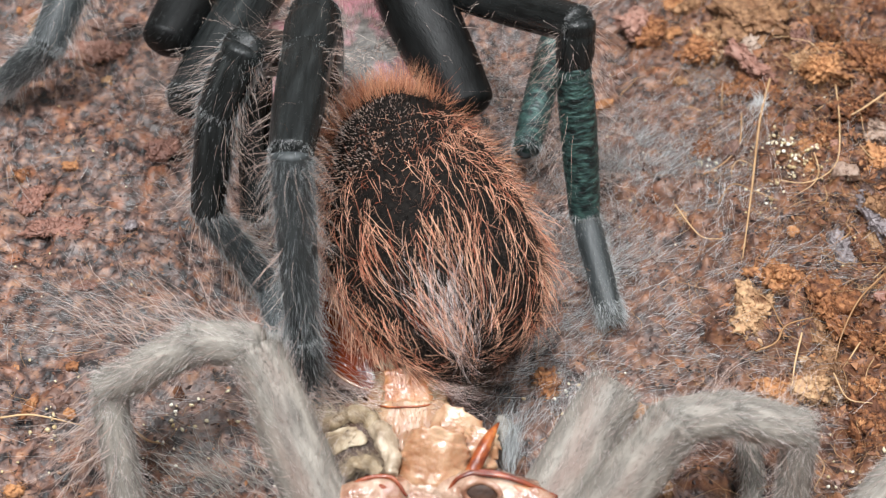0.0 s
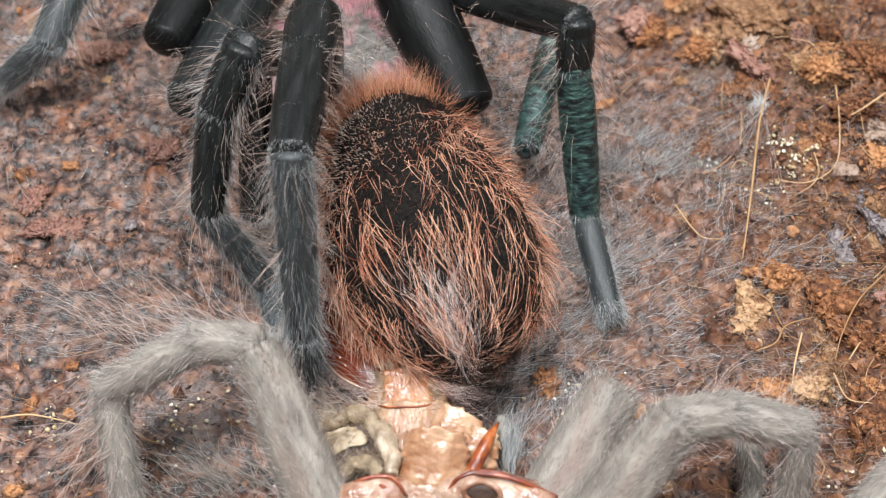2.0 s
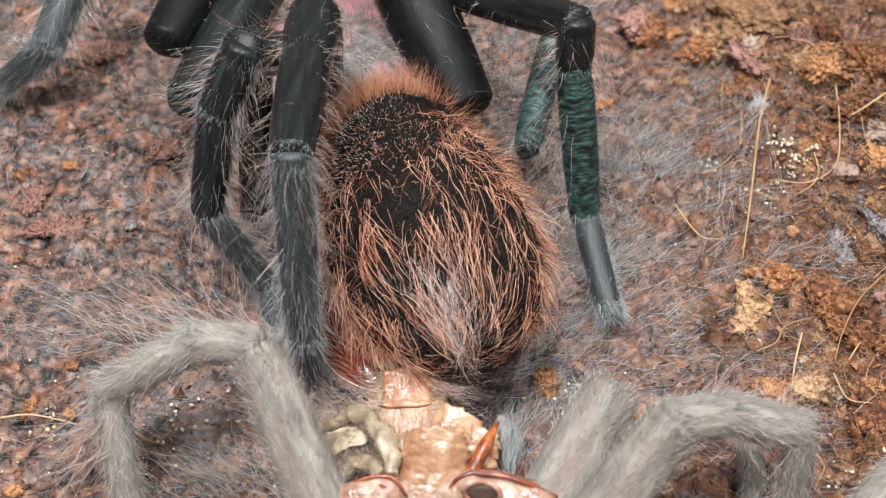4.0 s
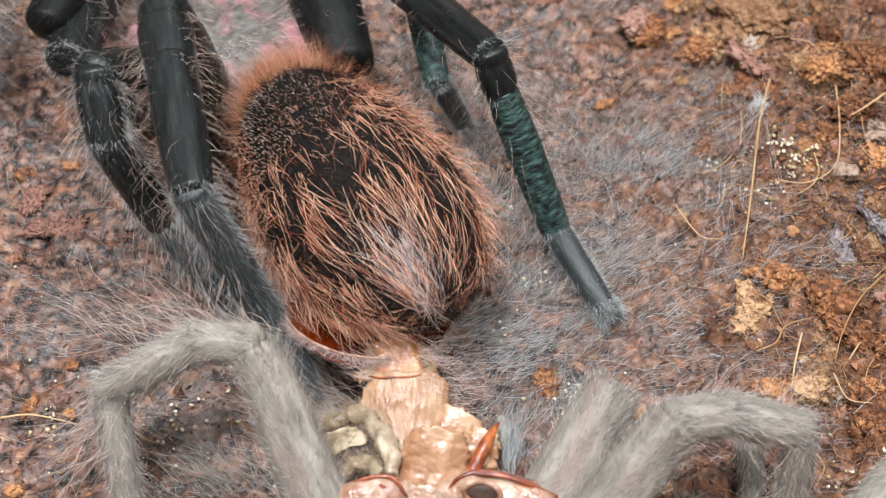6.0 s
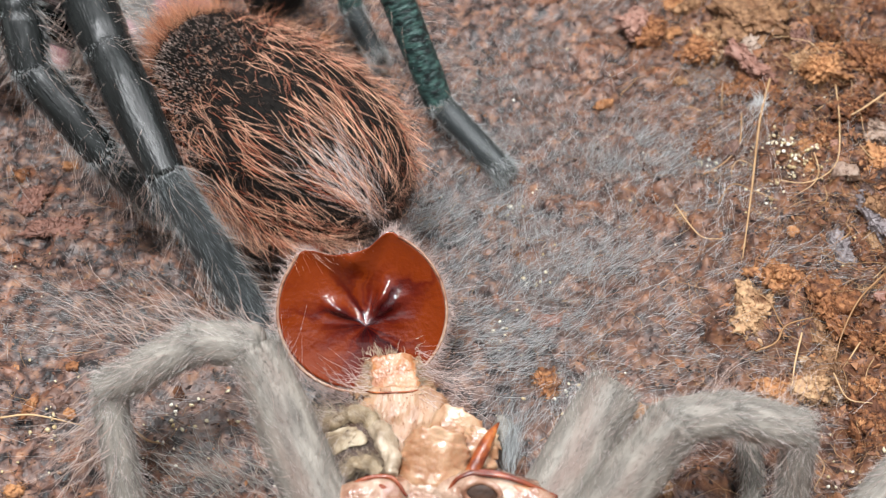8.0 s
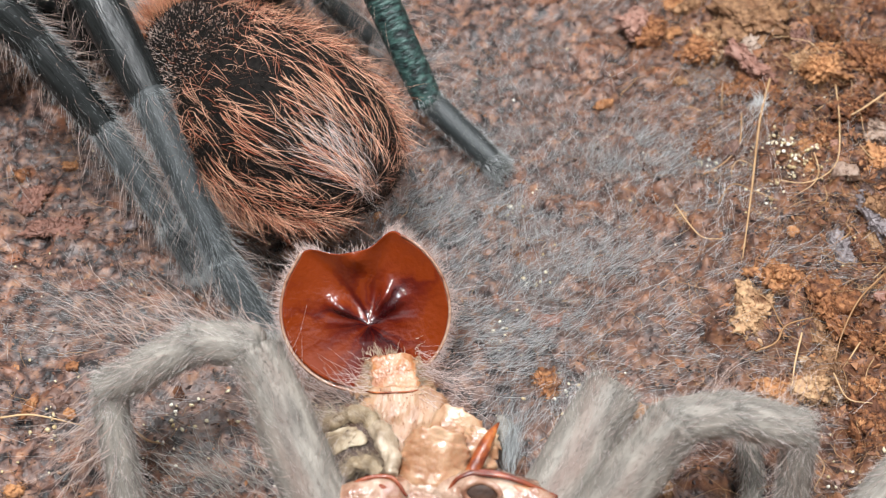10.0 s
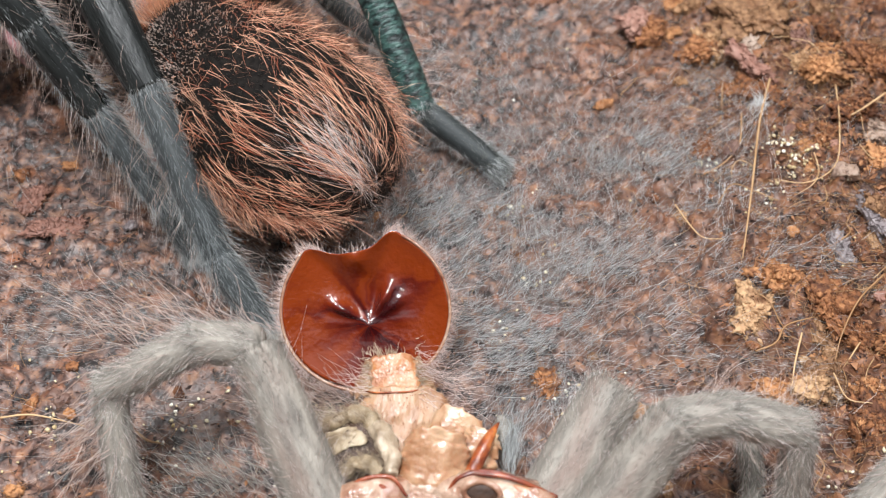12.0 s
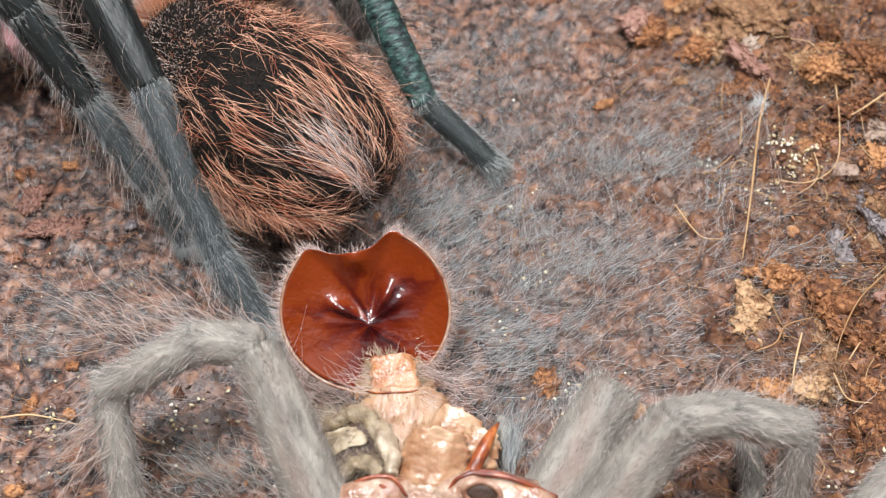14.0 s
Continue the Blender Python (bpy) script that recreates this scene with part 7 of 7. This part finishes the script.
    walk(legs['second_left'][1], [
        (0, mm(-16.66, 20.14, 9.17, 132.53, -9.04, 172.15)),
        (3.2, mm(-16.66, 20.39, 8.95, 132.52, -9.03, 172.14)),
        (4.8, mm(-16.67, 21.04, 8.37, 132.52, -9.04, 172.15)),
        (5.3, mm(-17.12, 22.72, 7.34, 132.77, -10.19, 167.39)),
        (5.5, mm(-16.83, 23.66, 9.26, 131.40, -11.14, 166.79)),
        (5.7, mm(-15.57, 25.96, 10.07, 130.36, -12.46, 163.21)),
        (5.9, mm(-15.53, 27.53, 9.34, 130.23, -12.87, 162.56)),
        (6.1, mm(-14.07, 27.71, 8.66, 130.12, -13.29, 159.17)),
        (6.3, mm(-14.19, 27.14, 7.63, 130.30, -13.70, 157.92)),
        (6.5, mm(-15.01, 27.48, 6.77, 130.49, -14.10, 158.16)),
        (6.7, mm(-16.03, 26.36, 6.69, 130.29, -15.25, 156.67)),
        (6.9, mm(-15.97, 26.89, 6.56, 130.19, -15.29, 156.71)),
        (7.1, mm(-15.90, 27.35, 6.47, 130.08, -15.33, 156.74)),
        (7.3, mm(-15.85, 27.77, 6.43, 129.98, -15.36, 156.77)),
        (7.5, mm(-15.62, 28.26, 6.38, 129.88, -15.40, 156.57)),
        (7.7, mm(-15.39, 28.75, 6.34, 129.78, -15.44, 156.38)),
        (8, mm(-13.93, 28.13, 6.82, 129.39, -15.96, 152.28)),
        (8.2, mm(-13.08, 27.62, 7.20, 129.14, -16.30, 149.54)),
        (9.2, mm(-13.76, 27.47, 6.62, 129.25, -16.26, 149.97)),
        (10.3, mm(-13.64, 27.73, 6.46, 129.22, -16.25, 149.96)),
        (11, mm(-13.52, 27.83, 6.43, 129.19, -16.26, 149.86)),
        (11.5, mm(-13.44, 27.87, 6.41, 129.18, -16.26, 149.78)),
        (12.5, mm(-13.32, 27.92, 6.40, 129.16, -16.28, 149.64)),
        (14, mm(-13.19, 27.93, 6.38, 129.14, -16.31, 149.43))])
    walk(legs['inner_left'][0], [
        (0, mm(-10.31, 16.89, 16.85, 134.7, 0.7, -16.29)),
        (3.2, mm(-10.3, 16.92, 16.82, 134.87, 0.72, -16.31)),
        (4.8, mm(-10.27, 17.58, 16.18, 135.86, 0.81, -16.42)),
        (5.3, mm(-10.4, 21.98, 11.22, 125.97, -3.37, -17.14)),
        (5.5, mm(-11.44, 23.88, 11.26, 124.54, -6.4, -14.87)),
        (5.7, mm(-10.89, 27.05, 7.73, 101.33, -8.41, -17.13)),
        (5.9, mm(-11.14, 28.9, 6.3, 95.48, -10.12, -15.99)),
        (6.1, mm(-9.98, 28.84, 5.25, 90.07, -12.01, -17.32)),
        (6.3, mm(-9.63, 27.65, 4.73, 87.88, -13.64, -16.8)),
        (6.5, mm(-12.22, 18, 12.43, -172.07, 8.21, -43.89)),
        (6.7, mm(-9.22, 25.66, 3.67, 89.54, -16.48, -15.59)),
        (6.9, mm(-8.55, 27.76, 3.5, 91.05, -16.21, -15.96)),
        (7.1, mm(-7.91, 29.7, 3.56, 92.84, -15.88, -16.42)),
        (7.3, mm(-7.31, 31.52, 3.74, 94.56, -15.58, -16.83)),
        (7.5, mm(-6.53, 33.27, 4.04, 96.21, -15.31, -17.43)),
        (7.7, mm(-5.79, 34.87, 4.47, 97.71, -15.08, -17.97)),
        (8, mm(-4.23, 35.09, 4.28, 90.3, -17.7, -18.9)),
        (8.2, mm(-7.1, 25.3, 11.77, -163.89, 11.69, -58.95)),
        (9.2, mm(-8.6, 32.22, 9.5, 150.49, -25.51, -9.03)),
        (10.3, mm(-7.18, 35.15, 7.4, 130.72, -25.88, -8.36)),
        (11, mm(-6.49, 35.92, 6.98, 127.16, -25.46, -9.22)),
        (11.5, mm(-6.29, 36, 7.14, 128.68, -25.22, -9.73)),
        (12.5, mm(-6.4, 34.97, 8.51, 142.02, -24.06, -11.92)),
        (14, mm(-5.68, 27.58, 11.66, -163.25, 12.01, -59.47))])
    walk(legs['fore_left'][0], [
        (0, mm(-22.69, 39.73, 14.03, 122.5, 12.26, -30.61)),
        (3.2, mm(-22.7, 39.87, 13.94, 122.93, 12.37, -30.74)),
        (4.8, mm(-22.75, 40.31, 13.62, 123.04, 12.38, -30.76)),
        (5.3, mm(-23.28, 44.97, 12.52, 106.2, 1.24, -22.7)),
        (5.5, mm(-23.66, 45.41, 12.71, 107.24, -6.41, -14.86)),
        (5.7, mm(-20.77, 46.69, 13.02, 109.77, -12.23, -12.25)),
        (5.9, mm(-19.92, 47.7, 12.46, 109.72, -11.91, -13.7)),
        (6.1, mm(-16.71, 47.54, 11.87, 109.59, -11.57, -17.88)),
        (6.3, mm(-15.59, 46.78, 11.38, 109.42, -11.25, -19.93)),
        (6.5, mm(-15.69, 46.81, 11.1, 109.25, -10.92, -20.47)),
        (6.7, mm(-13.26, 43.71, 11.18, 112.19, -11.19, -22.66)),
        (6.9, mm(-13.37, 43.7, 11.29, 113.92, -11.5, -22.27)),
        (7.1, mm(-13.48, 43.72, 11.35, 114.98, -11.79, -21.89)),
        (7.3, mm(-13.58, 43.76, 11.38, 115.64, -12.05, -21.56)),
        (7.5, mm(-13.43, 43.9, 11.38, 116.07, -12.26, -21.51)),
        (7.7, mm(-13.28, 44.05, 11.38, 116.35, -12.42, -21.52)),
        (8, mm(-9.86, 41.97, 11.41, 116.6, -12.61, -25.86)),
        (8.2, mm(-7.81, 40.46, 11.43, 116.7, -12.7, -28.79)),
        (9.2, mm(-9.15, 40.45, 11.42, 116.9, -13.01, -27.92)),
        (10.3, mm(-9.61, 40.91, 11.42, 116.91, -13.23, -27.63)),
        (11, mm(-9.79, 41.17, 11.4, 116.76, -13.3, -27.65)),
        (11.5, mm(-9.92, 41.36, 11.38, 116.47, -13.28, -27.75)),
        (12.5, mm(-10.17, 41.78, 11.3, 115.26, -13.11, -28.14)),
        (14, mm(-10.5, 42.53, 10.92, 110.56, -12.67, -28.95))])
    walk(legs['fore_left'][1], [
        (0, mm(-28.59, 32.26, 8.16, 144.74, 34.28, -70.53)),
        (3.2, mm(-28.62, 32.47, 8, 144.66, 34.25, -70.46)),
        (4.8, mm(-28.67, 32.92, 7.67, 144.48, 34.14, -70.11)),
        (5.3, mm(-27.48, 35.09, 9.4, 174.41, 18.97, -45.63)),
        (5.5, mm(-26.04, 34.99, 9.42, 174.95, 13.19, -39.01)),
        (5.7, mm(-22.22, 36.24, 9.33, -177.81, 12.34, -42.63)),
        (5.9, mm(-21.66, 37.29, 8.77, -178.34, 12.98, -44.5)),
        (6.1, mm(-19.23, 37.28, 8.2, -178.91, 13.62, -49.09)),
        (6.3, mm(-18.5, 36.62, 7.73, -179.49, 14.25, -51.56)),
        (6.5, mm(-18.73, 36.67, 7.48, 179.95, 14.89, -52.55)),
        (6.7, mm(-16.5, 33.84, 7.04, 177.43, 17.22, -58.33)),
        (6.9, mm(-16.41, 33.9, 6.84, 175.2, 19.05, -60.98)),
        (7.1, mm(-16.36, 33.96, 6.72, 173.32, 20.45, -63.09)),
        (7.3, mm(-16.34, 34.01, 6.64, 171.8, 21.49, -64.71)),
        (7.5, mm(-16.14, 34.17, 6.58, 170.62, 22.25, -66.14)),
        (7.7, mm(-15.96, 34.33, 6.54, 169.74, 22.78, -67.23)),
        (8, mm(-13.24, 32.5, 6.52, 168.83, 23.29, -72.66)),
        (8.2, mm(-11.65, 31.17, 6.53, 168.46, 23.49, -76.06)),
        (9.2, mm(-12.81, 31.11, 6.49, 167.64, 23.89, -76.26)),
        (10.3, mm(-13.2, 31.54, 6.49, 167.62, 23.85, -76.19)),
        (11, mm(-13.4, 31.79, 6.5, 168.17, 23.52, -75.75)),
        (11.5, mm(-13.57, 31.97, 6.53, 169.05, 23.01, -74.98)),
        (12.5, mm(-13.99, 32.35, 6.65, 172, 21.17, -72.18)),
        (14, mm(-14.81, 32.95, 7.08, 178.69, 15.91, -64.69))])
    walk(legs['middle_left'][0], [
        (0, mm(-10.94, 36.69, 13.01, 97.82, 12.48, -30.89)),
        (3.2, mm(-10.84, 37.05, 12.70, 97.81, 12.82, -31.34)),
        (4.8, mm(-10.94, 37.95, 12.09, 97.75, 12.39, -30.77)),
        (5.3, mm(-8.88, 38.22, 13.41, 97.76, 12.05, -36.08)),
        (5.5, mm(-9.11, 38.18, 13.62, 97.78, 11.36, -36.61)),
        (5.7, mm(-7.36, 39.15, 13.29, 97.79, 10.66, -40.45)),
        (5.9, mm(-7.54, 40.58, 12.44, 97.73, 10.22, -40.92)),
        (6.1, mm(-5.50, 40.38, 11.74, 97.73, 10.22, -44.68)),
        (6.3, mm(-5.48, 40.23, 10.98, 97.67, 9.79, -45.76)),
        (6.5, mm(-6.40, 41.27, 10.41, 97.68, 9.44, -45.43)),
        (6.7, mm(-6.95, 40.20, 10.79, 97.69, 9.08, -47.52)),
        (6.9, mm(-6.96, 40.74, 10.48, 97.63, 8.65, -46.98)),
        (7.1, mm(-6.89, 41.03, 10.16, 97.55, 8.94, -47.34)),
        (7.3, mm(-6.77, 41.32, 9.97, 97.62, 9.01, -47.43)),
        (7.5, mm(-6.52, 41.62, 9.75, 97.55, 8.94, -47.57)),
        (7.7, mm(-6.25, 42.06, 9.54, 97.56, 8.59, -47.36)),
        (8, mm(-4.18, 40.75, 10.15, 97.49, 8.52, -51.86)),
        (8.2, mm(-2.81, 39.84, 10.58, 97.57, 8.23, -54.55)),
        (9.2, mm(-3.74, 39.61, 10.15, 97.50, 8.17, -54.01)),
        (10.3, mm(-3.68, 39.83, 10.05, 97.50, 8.17, -54.01)),
        (11, mm(-3.59, 39.93, 10.04, 97.44, 8.11, -54.04)),
        (11.5, mm(-3.45, 39.96, 10.03, 97.44, 8.11, -54.12)),
        (12.5, mm(-3.22, 40.08, 9.93, 97.50, 8.17, -54.36)),
        (14, mm(-2.94, 40.19, 9.70, 97.44, 8.11, -54.51))])
    walk(carapace, [
        (0, aim_face((-4.09, -11.18, 5.00), (-0.07, -0.49, 1.00), 4)),
        (5.3, aim_face((-4.09, -11.18, 5.00), (-0.07, -0.45, 1.00), 4)),
        (5.5, aim_face((-5.02, -12.00, 5.00), (0.20, 0.00, 1.00), 4)),
        (5.7, aim_face((-5.82, -12.31, 5.00), (0.21, 0.38, 1.00), 4)),
        (5.9, aim_face((-5.86, -12.01, 5.00), (0.17, 0.40, 1.00), 4)),
        (6.1, aim_face((-6.43, -10.51, 5.00), (0.15, 0.30, 1.00), 4)),
        (6.3, aim_face((-6.51, -10.69, 5.60), (0.15, 0.14, 1.00), 4)),
        (6.5, aim_face((-6.50, -11.10, 6.30), (0.13, -0.12, 1.00), 4)),
        (6.7, aim_face((-6.41, -12.45, 7.00), (-0.04, -0.67, 0.74), 4)),
        (8.2, aim_face((-6.41, -12.45, 7.00), (-0.04, -0.67, 0.74), 4)),
        (10.3, aim_face((-6.15, -12.35, 7.00), (-0.04, -0.67, 0.74), 4)),
        (14, aim_face((-6.15, -12.35, 7.00), (-0.04, -0.67, 0.74), 4))])
    walk(neck_plate, [
        (0, aim_face((-2.79, -19.33, 6.60), (0.0, -0.35, 0.93), 2)),
        (5.3, aim_face((-2.79, -19.33, 6.60), (0.0, -0.35, 0.93), 2)),
        (5.5, aim_face((-2.88, -19.07, 6.60), (0.0, -0.35, 0.93), 2)),
        (5.7, aim_face((-3.27, -17.41, 6.60), (0.0, -0.35, 0.93), 2)),
        (5.9, aim_face((-3.36, -17.25, 6.60), (0.0, -0.35, 0.93), 2)),
        (6.1, aim_face((-3.82, -16.19, 6.60), (0.0, -0.35, 0.93), 2)),
        (6.3, aim_face((-3.94, -16.72, 6.60), (0.0, -0.35, 0.93), 2)),
        (6.5, aim_face((-3.92, -17.25, 6.60), (0.0, -0.35, 0.93), 2)),
        (6.7, aim_face((-3.77, -18.04, 6.60), (0.0, -0.35, 0.93), 2)),
        (14, aim_face((-3.77, -18.04, 6.60), (0.0, -0.35, 0.93), 2))])


motions()
